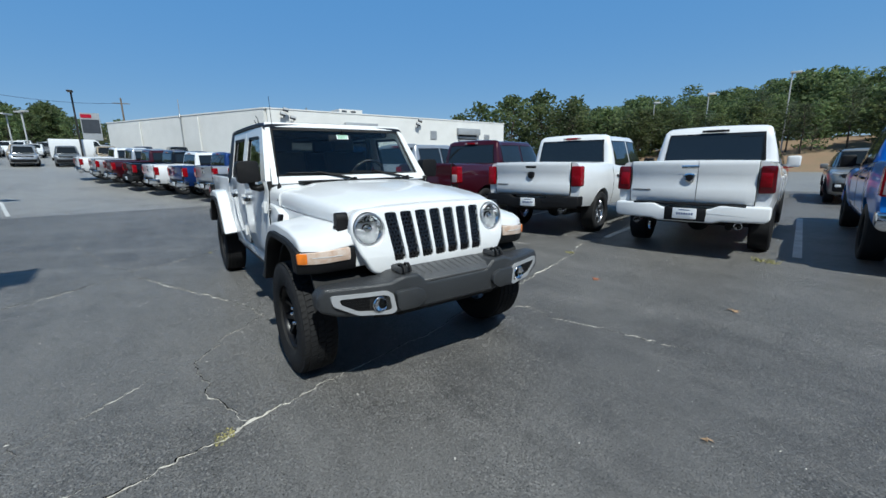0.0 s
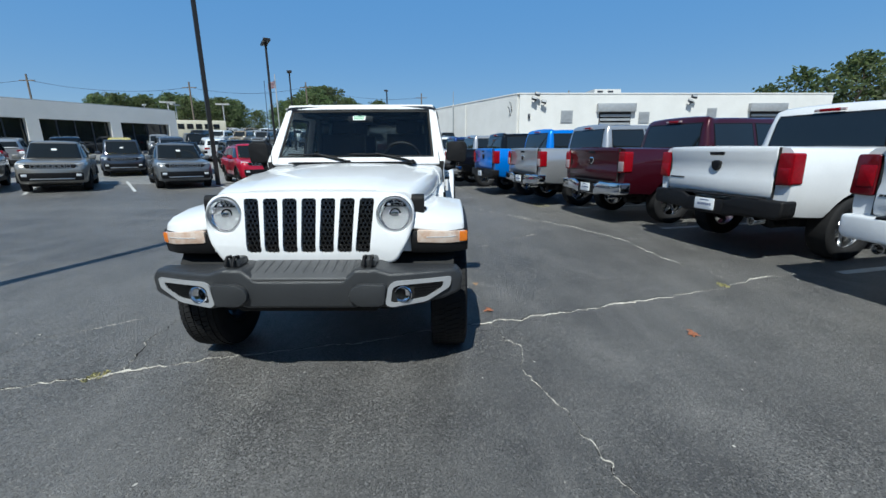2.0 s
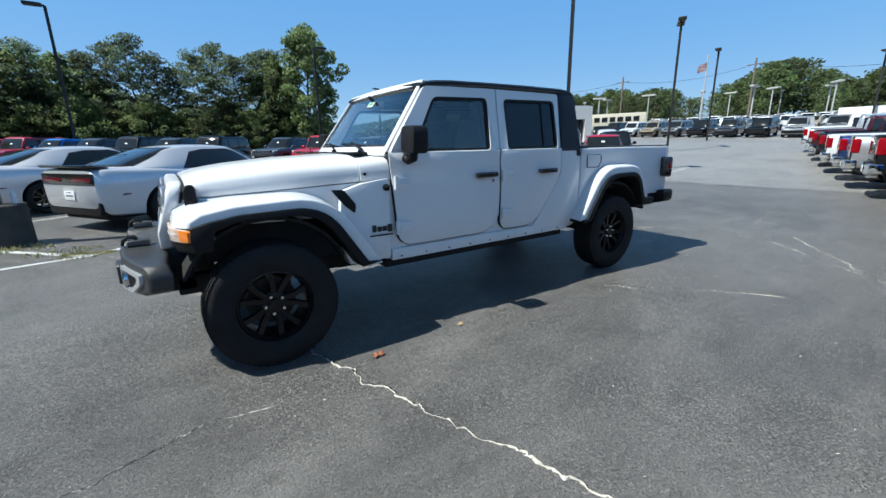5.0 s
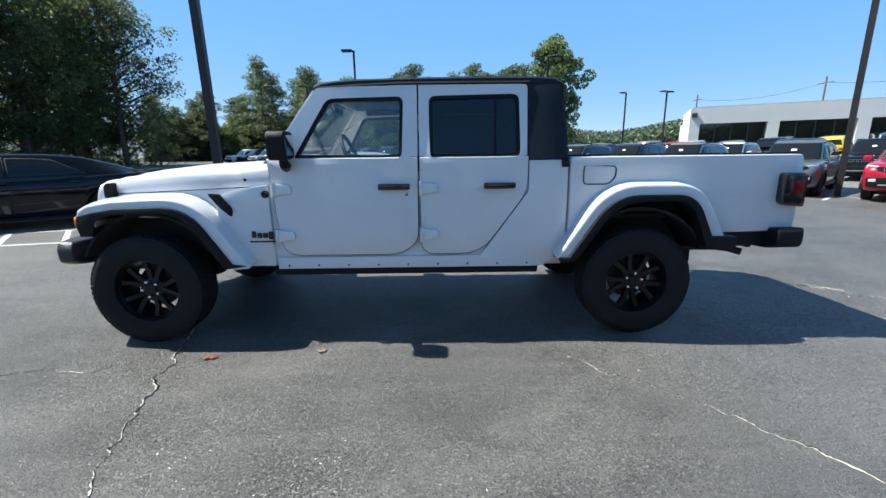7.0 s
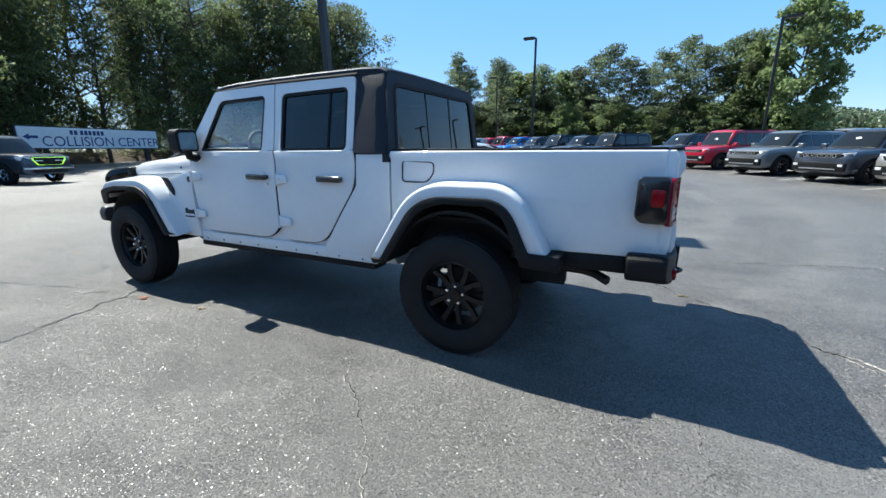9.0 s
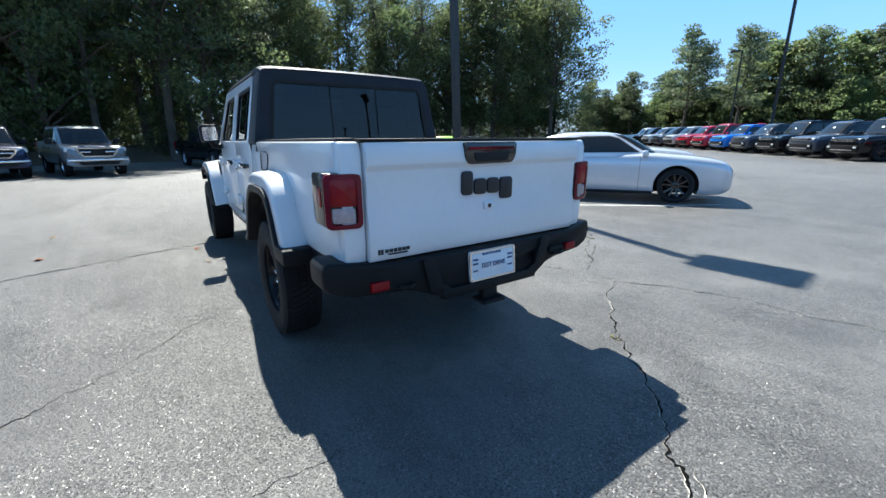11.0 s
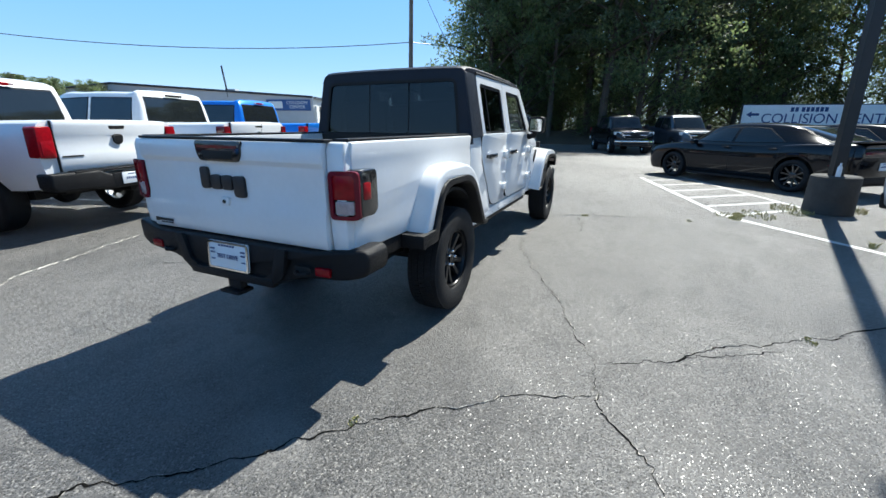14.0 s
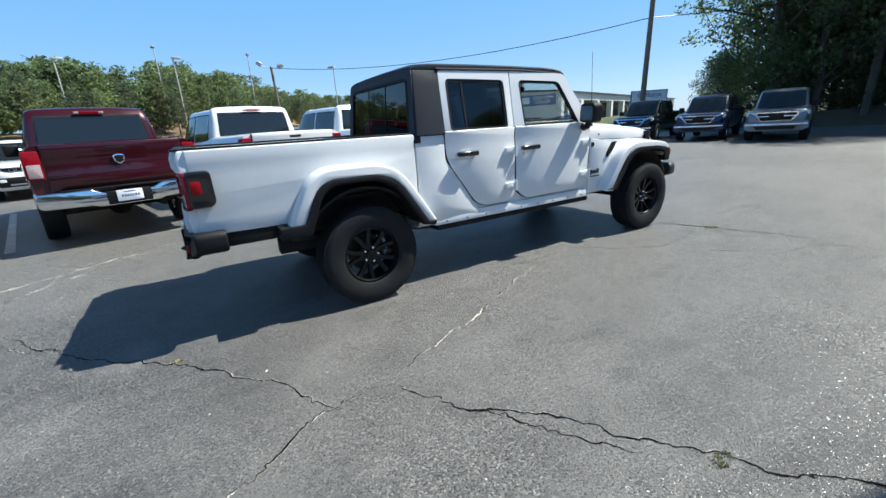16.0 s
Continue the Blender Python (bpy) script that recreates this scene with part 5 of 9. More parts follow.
# headlights
for s in (1, -1):
    c = (gx(1.032) - 2.352, s * 0.508, 1.032)
    bm = bmesh.new()
    lathe(bm, [(0.103, 2.30), (0.103, 2.345), (0.097, 2.352), (0.092, 2.345), (0.090, 2.30)], 40, c, 'x')
    hl = part("headlight", bm, SATIN, gl, "round clear headlight")
    bm = bmesh.new()
    lathe(bm, [(0.0, 2.278), (0.018, 2.279), (0.036, 2.282), (0.054, 2.29), (0.072, 2.303), (0.086, 2.32), (0.092, 2.335), (0.092, 2.27), (0, 2.265)], 44, c, 'x')
    def flute(q):
        u, v = q.y - c[1], q.z - c[2]
        if u * u + v * v > 0.0075 or q.x < c[0] + 2.276:
            return q
        return q + Vector((0.010 * abs((u / 0.026) % 1 - 0.5) + (0.006 if abs(v) > 0.045 else 0.0), 0, 0))
    move(bm.verts, flute)
    part("reflector", bm, LAMPCHROME, hl, "faceted chrome reflector", smooth=3)
    bm = bmesh.new()
    box(bm, 2.318, 2.332, c[1] - 0.022, c[1] + 0.022, c[2] - 0.012, c[2] + 0.012, 0.005)
    move(bm.verts, lambda q: q + Vector((c[0], 0, 0)))
    part("bulb_shield", bm, CHROME, hl)
    bm = bmesh.new()
    lathe(bm, [(0.026, 2.290), (0.034, 2.298), (0.034, 2.312), (0.026, 2.312)], 24, c, 'x')
    for zz in (-0.047, 0.047):
        box(bm, c[0] + 2.315, c[0] + 2.322, c[1] - 0.07, c[1] + 0.07, c[2] + zz - 0.003, c[2] + zz + 0.003)
    part("lamp_divider", bm, GLOSSBLK, hl, "dark inner rings of the lamp")
    bm = bmesh.new()
    lathe(bm, [(0.0955, 2.338), (0.09, 2.352), (0.06, 2.366), (0.03, 2.372), (0.0, 2.373), (0.0, 2.370), (0.03, 2.369), (0.06, 2.363), (0.088, 2.349), (0.093, 2.336)], 40, c, 'x')
    part("headlight_lens", bm, LENS, hl, "clear lens")

# front bumper
bm = bmesh.new()
half = [(0.0, 0.545), (0.30, 0.545), (0.36, 0.565), (0.52, 0.535), (0.80, 0.565), (0.90, 0.60), (0.91, 0.69), (0.87, 0.742), (0.50, 0.745), (0.43, 0.772), (0.31, 0.772), (0.24, 0.708), (0.0, 0.708)]
outl = half + [(-y, z) for y, z in half[-2:0:-1]]
prism(bm, outl, 'x', 2.33, 2.56, 0.022, 3)
def bump_bend(c):
    t = max(0, abs(c.y) - 0.38)
    d = 0.38 * t ** 1.55
    thin = min(1, max(0, abs(c.y) - 0.55) / 0.3) * 0.11 if c.x < 2.40 else 0
    return Vector((c.x - d + thin, c.y, c.z))
for yc in (-0.8, -0.7, -0.6, -0.5, -0.4, 0.4, 0.5, 0.6, 0.7, 0.8):
    bmesh.ops.bisect_plane(bm, geom=bm.verts[:] + bm.edges[:] + bm.faces[:], plane_co=(0, yc, 0), plane_no=(0, 1, 0))
move(bm.verts, bump_bend)
fb = part("front_bumper", bm, BUMPER_GREY, gl, "charcoal grey front bumper", smooth=40)
bm = bmesh.new()
prism(bm, [(2.33, 0.70), (2.555, 0.705), (2.555, 0.722), (2.50, 0.745), (2.34, 0.775), (2.33, 0.775)], 'y', -0.31, 0.31, 0.006)
stp = part("bumper_step", bm, STEPGREY, fb, "ribbed step in a paler, sunlit tone")
for k in range(11):
    bm = bmesh.new()
    yy = -0.27 + k * 0.054
    prism(bm, [(2.54, 0.724), (2.50, 0.7485), (2.36, 0.776), (2.36, 0.765), (2.53, 0.718)], 'y', yy - 0.016, yy + 0.016, 0.003)
    part("step_rib", bm, STEPGREY, stp)
bm = bmesh.new()
prism(bm, [(-0.50, 0.56), (0.50, 0.56), (0.40, 0.475), (-0.40, 0.475)], 'x', 2.25, 2.44, 0.02)
box(bm, 2.2, 2.40, -0.5, 0.5, 0.48, 0.60)
part("lower_valance", bm, PLASTIC, fb, "black lower valance")
for s in (1, -1):
    bo = rounded([(s * 0.845, 0.70), (s * 0.835, 0.64), (s * 0.70, 0.57), (s * 0.505, 0.553), (s * 0.475, 0.57), (s * 0.495, 0.68), (s * 0.53, 0.70)], 0.02)
    bi = rounded([(s * 0.80, 0.678), (s * 0.79, 0.645), (s * 0.70, 0.595), (s * 0.525, 0.575), (s * 0.505, 0.585), (s * 0.517, 0.664), (s * 0.55, 0.678)], 0.015)
    bm = bmesh.new()
    ring(bm, bo, bi, 'x', 2.552, 2.577)
    move(bm.verts, bump_bend)
    bz = part("fog_bezel", bm, BEZEL, fb, "satin silver fog-lamp bezel")
    bm = bmesh.new()
    prism(bm, inset(bi, -0.006), 'x', 2.52, 2.566)
    move(bm.verts, bump_bend)
    part("fog_recess", bm, SEAM, bz)
    bm = bmesh.new()
    a = 0.012
    for r in range(5):
        for q in range(11):
            cy = s * (0.64 + q * a * 1.74 * 0.72 + (a * 0.6 if r % 2 else 0))
            cz = 0.615 + r * a * 1.3
            if cz < 0.60 + max(0, abs(cy) - 0.70) * 0.5 or abs(cy) > 0.785:
                continue
            o_ = [(cy + a * 0.8 * math.sin(k * math.pi / 3), cz + a * 0.8 * math.cos(k * math.pi / 3)) for k in range(6)]
            n_ = [(cy + a * 0.5 * math.sin(k * math.pi / 3), cz + a * 0.5 * math.cos(k * math.pi / 3)) for k in range(6)]
            ring(bm, o_, n_, 'x', 2.566, 2.571)
    move(bm.verts, bump_bend)
    part("fog_mesh", bm, PLASTIC, bz, smooth=0)
    xf = bump_bend(Vector((2.566, s * 0.57, 0.62))).x - 2.566
    bm = bmesh.new()
    lathe(bm, [(0.050, 2.55), (0.050, 2.575), (0.045, 2.580), (0.042, 2.572), (0.03, 2.562), (0.0, 2.558)], 28, (xf, s * 0.573, 0.622), 'x')
    fg = part("fog_lamp", bm, CHROME, bz, "round fog lamp")
    bm = bmesh.new()
    lathe(bm, [(0.044, 2.575), (0.03, 2.585), (0.0, 2.588), (0.0, 2.585), (0.03, 2.582), (0.042, 2.573)], 28, (xf, s * 0.573, 0.622), 'x')
    part("fog_lens", bm, LENS, fg)
    # end caps between the bezel and the centre
    bm = bmesh.new()
    prism(bm, rounded([(s * 0.468, 0.565), (s * 0.33, 0.565), (s * 0.275, 0.61), (s * 0.285, 0.665), (s * 0.34, 0.695), (s * 0.485, 0.69)], 0.025), 'x', 2.54, 2.592, 0.016)
    move(bm.verts, bump_bend)
    part("bumper_boss", bm, BUMPER_GREY, fb)
    bm = bmesh.new()
    prism(bm, rounded([(s * 0.335, 0.775), (s * 0.425, 0.775), (s * 0.418, 0.815), (s * 0.345, 0.815)], 0.012), 'x', 2.40, 2.515, 0.01)
    part("tow_hook_mount", bm, BUMPER_GREY, fb)
    bm = bmesh.new()
    for dy in (0.36, 0.40):
        tube(bm, [(2.46, s * dy, 0.80), (2.475, s * dy, 0.828), (2.51, s * dy, 0.832), (2.535, s * dy, 0.812), (2.54, s * dy, 0.785)], 0.009, 8)
    part("front_tow_hook", bm, PLASTIC, fb, "black tow hook")

# underbody
bm = bmesh.new()
for s in (1, -1):
    box(bm, -2.3, 2.3, min(s * 0.40, s * 0.50), max(s * 0.40, s * 0.50), 0.44, 0.56, 0.01)
box(bm, -1.0, 1.2, -0.28, 0.28, 0.36, 0.56, 0.03)
box(bm, -2.6, -2.1, -0.3, 0.3, 0.54, 0.66, 0.03)
part("chassis", bm, UNDER, gl, "dark ladder chassis")
for xc in (1.815, -1.685):
    bm = bmesh.new()
    tube(bm, [(xc, -0.78, 0.395), (xc, 0.78, 0.395)], 0.045, 12)
    lathe(bm, [(0, -0.14), (0.10, -0.12), (0.135, 0), (0.10, 0.12), (0, 0.14)], 16, (xc, 0.12 if xc > 0 else 0.0, 0.40), 'x')
    for s in (1, -1):
        tube(bm, [(xc - 0.10, s * 0.50, 0.42), (xc - 0.16, s * 0.48, 0.85)], 0.03, 8)
        tube(bm, [(xc, s * 0.52, 0.42), (xc, s * 0.46, 0.9)], 0.06, 10)
    part("axle", bm, UNDER, gl)
bm = bmesh.new()
tube(bm, [(-0.9, -0.45, 0.43), (-1.6, -0.55, 0.5), (-2.2, -0.5, 0.55)], 0.03, 10)
tube(bm, [(-2.10, 0.56, 0.585), (-2.42, 0.60, 0.59), (-2.50, 0.64, 0.585), (-2.57, 0.69, 0.565)], 0.027, 10)
part("exhaust", bm, STEEL, gl, "steel exhaust pipe")
# wheels
wm = None
for x in (1.815, -1.685):
    for s in (1, -1):
        wm = wheel(gl, x, s * (0.83 if x > 0 else 0.785), 0.395, s, 0.398, 0.245, 0.232, RIMBLK, 5, True, True, True, wm)

# cabin
def seat(x, y, parent, back=0.62):
    bm = bmesh.new()
    prism(bm, rounded([(x + 0.24, 1.0), (x + 0.24, 1.10), (x - 0.16, 1.08), (x - 0.30, 1.58), (x - 0.40, 1.58), (x - 0.30, 1.0)], 0.05), 'y', y - 0.24, y + 0.24, 0.04, 3)
    s_ = part("seat", bm, SEATCLOTH, parent, "black cloth seat")
    bm = bmesh.new()
    box(bm, x - 0.42, x - 0.32, y - 0.13, y + 0.13, 1.58, 1.73, 0.035, 3)
    part("headrest", bm, SEATCLOTH, s_)
for y in (0.37, -0.37):
    seat(0.12, y, gl)
    seat(-0.62, y, gl)
bm = bmesh.new()
prism(bm, rounded([(0.50, 1.20), (0.50, 1.29), (0.62, 1.325), (0.9, 1.30), (0.9, 1.20)], 0.03), 'y', -0.68, 0.68, 0.015)
part("dashboard", bm, DASH, gl, "black dashboard")
bm = bmesh.new()
cw = Vector((0.42, 0.37, 1.30))
pts = [cw + Vector((0.07 * math.sin(a), 0.185 * math.cos(a), 0.17 * math.sin(a))) for a in (2 * math.pi * i / 28 for i in range(29))]
tube(bm, pts, 0.016, 8)
for a in (0.15, math.pi - 0.15, -math.pi / 2):
    tube(bm, [cw, cw + Vector((0.07 * math.sin(a), 0.18 * math.cos(a), 0.165 * math.sin(a)))], 0.016, 6)
tube(bm, [cw, cw + Vector((0.2, 0, -0.07))], 0.04, 8)
part("steering_wheel", bm, PLASTIC, gl, "black steering wheel")
bm = bmesh.new()
tube(bm, [(0.70, 0, 1.76), (0.62, 0, 1.70)], 0.012, 6)
box(bm, 0.58, 0.62, -0.12, 0.12, 1.655, 1.715, 0.015)
part("rear_view_mirror", bm, PLASTIC, gl)
bm = bmesh.new()
for s in (1, -1):
    tube(bm, [(0.45, s * 0.58, 1.74), (0.0, s * 0.59, 1.75), (-0.9, s * 0.59, 1.75), (-1.05, s * 0.6, 1.3)], 0.03, 8)
    tube(bm, [(0.0, s * 0.59, 1.75), (-0.08, s * 0.62, 1.25)], 0.03, 8)
tube(bm, [(-0.02, -0.59, 1.75), (-0.02, 0.59, 1.75)], 0.03, 8)
part("roll_bar", bm, SEATCLOTH, gl, "padded roll bar")
# antenna on the right cowl
bm = bmesh.new()
lathe(bm, [(0, 1.24), (0.02, 1.24), (0.012, 1.28), (0.005, 1.29), (0, 1.29)], 10, (1.03, -0.72, 0), 'z')
tube(bm, [(1.03, -0.72, 1.28), (0.99, -0.73, 1.98)], 0.0035, 6, 0.002)
part("antenna", bm, PLASTIC, gl, "thin black antenna")


# ---- other vehicles ----
PAINTS = {
    "white": paint("white_car_paint", (0.70, 0.71, 0.72)),
    "silver": paint("silver_car_paint", (0.42, 0.43, 0.45), 0.6),
    "palesilver": paint("pale_silver_paint", (0.60, 0.62, 0.66), 0.35),
    "grey": paint("grey_car_paint", (0.16, 0.17, 0.18), 0.4),
    "champagne": paint("champagne_grey_paint", (0.27, 0.26, 0.24), 0.5),
    "slate": paint("slate_car_paint", (0.055, 0.065, 0.085), 0.4),
    "black": mat("black_car_paint", (0.005, 0.0055, 0.007), 0.22, coat=0.7, vary=0.04, scale=3, rvary=0.04, spec=0.08),
    "midnight": paint("midnight_blue_paint", (0.008, 0.016, 0.05), 0.3),
    "maroon": paint("maroon_car_paint", (0.040, 0.003, 0.008), 0.2),
    "red": paint("red_car_paint", (0.36, 0.008, 0.028)),
    "blue": paint("bright_blue_paint", (0.01, 0.17, 0.62), 0.2),
    "darkblue": paint("dark_blue_paint", (0.012, 0.035, 0.14), 0.4),
    "green": paint("acid_green_paint", (0.33, 0.75, 0.02)),
    "yellow": paint("yellow_paint", (0.8, 0.62, 0.03)),
    "tan": paint("tan_paint", (0.33, 0.27, 0.19), 0.2),
}
CARWHEEL = {}


def body_ring(x, w, zb, zt, crown, shoulder, fl):
    """One section of a car body; w: half width, zb to zt: height, shoulder: height of the widest line, fl: flare of the sill."""
    half = [(0, zb), (w * 0.80, zb), (w * 0.93, zb + 0.03), (w * (0.985 - fl), zb + 0.12), (w * 0.992, (zb + shoulder) / 2), (w, shoulder - 0.03), (w * 0.992, shoulder + 0.02), (w * 0.955, max(shoulder + 0.05, zt - 0.05)), (w * 0.915, max(shoulder + 0.06, zt - 0.012)), (w * 0.80, zt + crown * 0.35), (w * 0.45, zt + crown * 0.8), (0, zt + crown)]
    return [(x, y, z) for y, z in half] + [(x, -y, z) for y, z in half[-2:0:-1]]


def car_body(sp, wells=True):
    bm = bmesh.new()
    xs = sp["x"]
    n = sp.get("n", 44)
    R = []
    for i in range(n + 1):
        t = i / n
        x = xs[0] + (xs[-1] - xs[0]) * (0.5 - 0.5 * math.cos(math.pi * t)) if sp.get("ease", True) else xs[0] + (xs[-1] - xs[0]) * t
        R.append(body_ring(x, spline(xs, sp["w"], x), spline(xs, sp["zb"], x), spline(xs, sp["zt"], x), sp.get("crown", 0.03), spline(xs, sp["sh"], x), 0.02))
    loft(bm, R)
    cs = []
    if wells:
        for xa in (sp["front"], sp["rear"]):
            c = bmesh.new()
            rw = sp["tyre"] + sp.get("gap", 0.05)
            lathe(c, [(0, -1.3), (rw, -1.3), (rw, 1.3), (0, 1.3)], 40, (xa, 0, sp["tyre"]), 'y')
            for f in c.faces:
                pass
            bmesh.ops.remove_doubles(c, verts=c.verts, dist=1e-5)
            cs.append(c)
    for b0 in sp.get("holes", ()):
        c = bmesh.new(); box(c, *b0); cs.append(c)
    return cut(bm, cs) if cs else bm


def cabin_grid(sp, n=40):
    """Rows of points of the upper cabin, from the front to the back."""
    g = sp["cab"]
    xs = g["x"]
    rows = []
    for i in range(n + 1):
        x = xs[0] + (xs[-1] - xs[0]) * i / n
        zt, wb, wr, zb = spline(xs, g["zt"], x), spline(xs, g["wb"], x), spline(xs, g["wr"], x), spline(xs, g["zb"], x)
        half = [(wb, zb - 0.06), (wb, zb)]
        k = 6
        for j in range(1, k + 1):
            t = j / k
            half.append((wb + (wr - wb) * t ** 1.25, zb + (zt - 0.05 - zb) * t))
        half += [(wr - 0.03, zt - 0.022), (wr - 0.09, zt - 0.004), (wr * 0.5, zt + 0.012), (0, zt + 0.018)]
        rows.append([(x, y, z) for y, z in half] + [(x, -y, z) for y, z in half[-2::-1]])
    return rows


def clip(bm, poly, axis):
    """Keep what lies inside the convex outline poly, seen along the axis."""
    k = len(poly)
    cx, cz = sum(p[0] for p in poly) / k, sum(p[1] for p in poly) / k
    for i in range(k):
        a, b = poly[i], poly[(i + 1) % k]
        n = Vector((-(b[1] - a[1]), b[0] - a[0]))
        if n.dot(Vector((cx - a[0], cz - a[1]))) > 0:
            n = -n
        co = (a[0], 0, a[1]) if axis == 'y' else (0, a[0], a[1])
        no = (n.x, 0, n.y) if axis == 'y' else (0, n.x, n.y)
        bmesh.ops.bisect_plane(bm, geom=bm.verts[:] + bm.edges[:] + bm.faces[:], plane_co=co, plane_no=no, clear_outer=True)


def cab(root, sp, PM, panes, name="roof", far=False):
    """The painted upper cabin with its panes: rows of (where, outline), where: side, front or rear."""
    bm = bmesh.new()
    n = 16 if far else 40
    rows = cabin_grid(sp, n)
    R = [[bm.verts.new(p) for p in r] for r in rows]
    for a, b in zip(R, R[1:]):
        for i in range(len(a) - 1):
            bm.faces.new((a[i], a[i + 1], b[i + 1], b[i]))
    bm.faces.ensure_lookup_table()
    bm.normal_update()
    mid = bm.faces[(len(rows[0]) - 1) * (n // 2) + 10]
    if mid.normal.z < 0:
        bmesh.ops.reverse_faces(bm, faces=bm.faces[:])
        bm.normal_update()
    shell = painted(part(name, bm.copy(), PM, root, smooth=55, normals=False))
    for where, poly, *rest in panes:
        for s in ((1, -1) if where == "side" else (1,)):
            ax = 'y' if where == "side" else 'x'
            for out, off, m_, nm in ((0.0, 0.009, SIGNWHITE, "window_sticker"),) if rest else (((-0.022, 0.003, PLASTIC, "window_seal"),) if not far else ()) + ((0.0, 0.006, DARKGLASS, "window_pane"),):
                b = bm.copy()
                if where == "side":
                    bad = [f for f in b.faces if f.normal.y * s < 0.35]
                elif where == "front":
                    bad = [f for f in b.faces if f.normal.x < 0.12 or f.calc_center_median().x < 0]
                else:
                    bad = [f for f in b.faces if f.normal.x > -0.12 or f.calc_center_median().x > 0]
                bmesh.ops.delete(b, geom=bad, context='FACES')
                clip(b, inset(poly, out) if out else poly, ax)
                if not b.faces:
                    b.free()
                    continue
                b.normal_update()
                mv = [(v, v.normal.copy()) for v in b.verts]
                for v, n in mv:
                    v.co += n * off
                part(nm, b, m_, root, smooth=55, normals=False)
    bm.free()
    return shell


def seam(root, sp, x, z0, z1, s, w=0.007):
    """A dark door line that follows the body's side at x."""
    g = body_ring(x, spline(sp["x"], sp["w"], x), spline(sp["x"], sp["zb"], x), spline(sp["x"], sp["zt"], x), sp.get("crown", 0.03), spline(sp["x"], sp["sh"], x), 0.02)[1:9]
    ys, zs = [p[1] for p in g], [p[2] for p in g]
    bm = bmesh.new()
    rows = []
    for i in range(15):
        z = z0 + (z1 - z0) * i / 14
        y = ys[-1]
        for a in range(len(zs) - 1):
            if zs[a] <= z <= zs[a + 1]:
                t = (z - zs[a]) / max(1e-6, zs[a + 1] - zs[a])
                y = ys[a] + (ys[a + 1] - ys[a]) * t
        rows.append([bm.verts.new((x + d * w / 2, s * (y + e), z)) for d, e in ((-1, -0.01), (-1, 0.002), (1, 0.002), (1, -0.01))])
    for a, b in zip(rows, rows[1:]):
        for k in range(3):
            bm.faces.new((a[k], a[k + 1], b[k + 1], b[k]))
    return part("door_gap", bm, SEAM, root, smooth=0)


def add_wheels(root, sp, kind, rim_mat, spokes=5, twin=True, n=36):
    key = (kind, rim_mat.name, n)
    for xa in (sp["front"], sp["rear"]):
        for s in (1, -1):
            CARWHEEL[key] = wheel(root, xa, s * (sp["track"]), sp["tyre"], s, sp["tyre"], sp.get("tw", 0.25), sp["rim"], rim_mat, spokes, twin, False, False, CARWHEEL.get(key), n)


def liner(root, sp):
    bm = bmesh.new()
    for xa in (sp["front"], sp["rear"]):
        for s in (1, -1):
            r = sp["tyre"] + 0.045
            arc = [(xa + r * math.cos(a), sp["tyre"] + r * math.sin(a)) for a in (math.pi * (i / 12) for i in range(13))]
            prism(bm, arc, 'y', s * (sp["track"] - 0.32), s * (sp["track"] - 0.16))
    box(bm, sp["rear"] - 0.9, sp["front"] + 0.6, -sp["track"] + 0.2, sp["track"] - 0.2, sp.get("floor", 0.2), sp["zb"][1] + 0.2)
    part("underbody", bm, UNDER, root, "dark underbody")


def painted(ob):
    ob["painted"] = 1
    return ob


def mirrors(root, x, y, z, size=(0.1, 0.2, 0.16), material=None):
    for s in (1, -1):
        bm = bmesh.new()
        box(bm, x - size[0] / 2, x + size[0] / 2, min(s * y, s * (y + size[1])), max(s * y, s * (y + size[1])), z - size[2] / 2, z + size[2] / 2, 0.035, 3)
        tube(bm, [(x + 0.03, s * (y - 0.1), z - size[2] * 0.4), (x, s * (y + 0.05), z - size[2] * 0.25)], 0.02, 6)
        o = part("side_mirror", bm, material or PLASTIC, root)
        if material is None:
            continue
        painted(o)


def plate(root, x, z, s=-1):
    bm = bmesh.new()
    prism(bm, rounded([(-0.155, z - 0.078), (0.155, z - 0.078), (0.155, z + 0.078), (-0.155, z + 0.078)], 0.012), 'x', x, x + s * 0.012, 0.002)
    p = part("licence_plate", bm, PLATEWHITE, root, "white dealer plate")
    bm = bmesh.new()
    for i in range(7):
        box(bm, x + s * 0.012, x + s * 0.0135, -0.11 + i * 0.032, -0.09 + i * 0.032, z - 0.02, z + 0.012)
    box(bm, x + s * 0.012, x + s * 0.0135, -0.07, 0.07, z + 0.045, z + 0.057)
    part("plate_print", bm, NAVY, p)


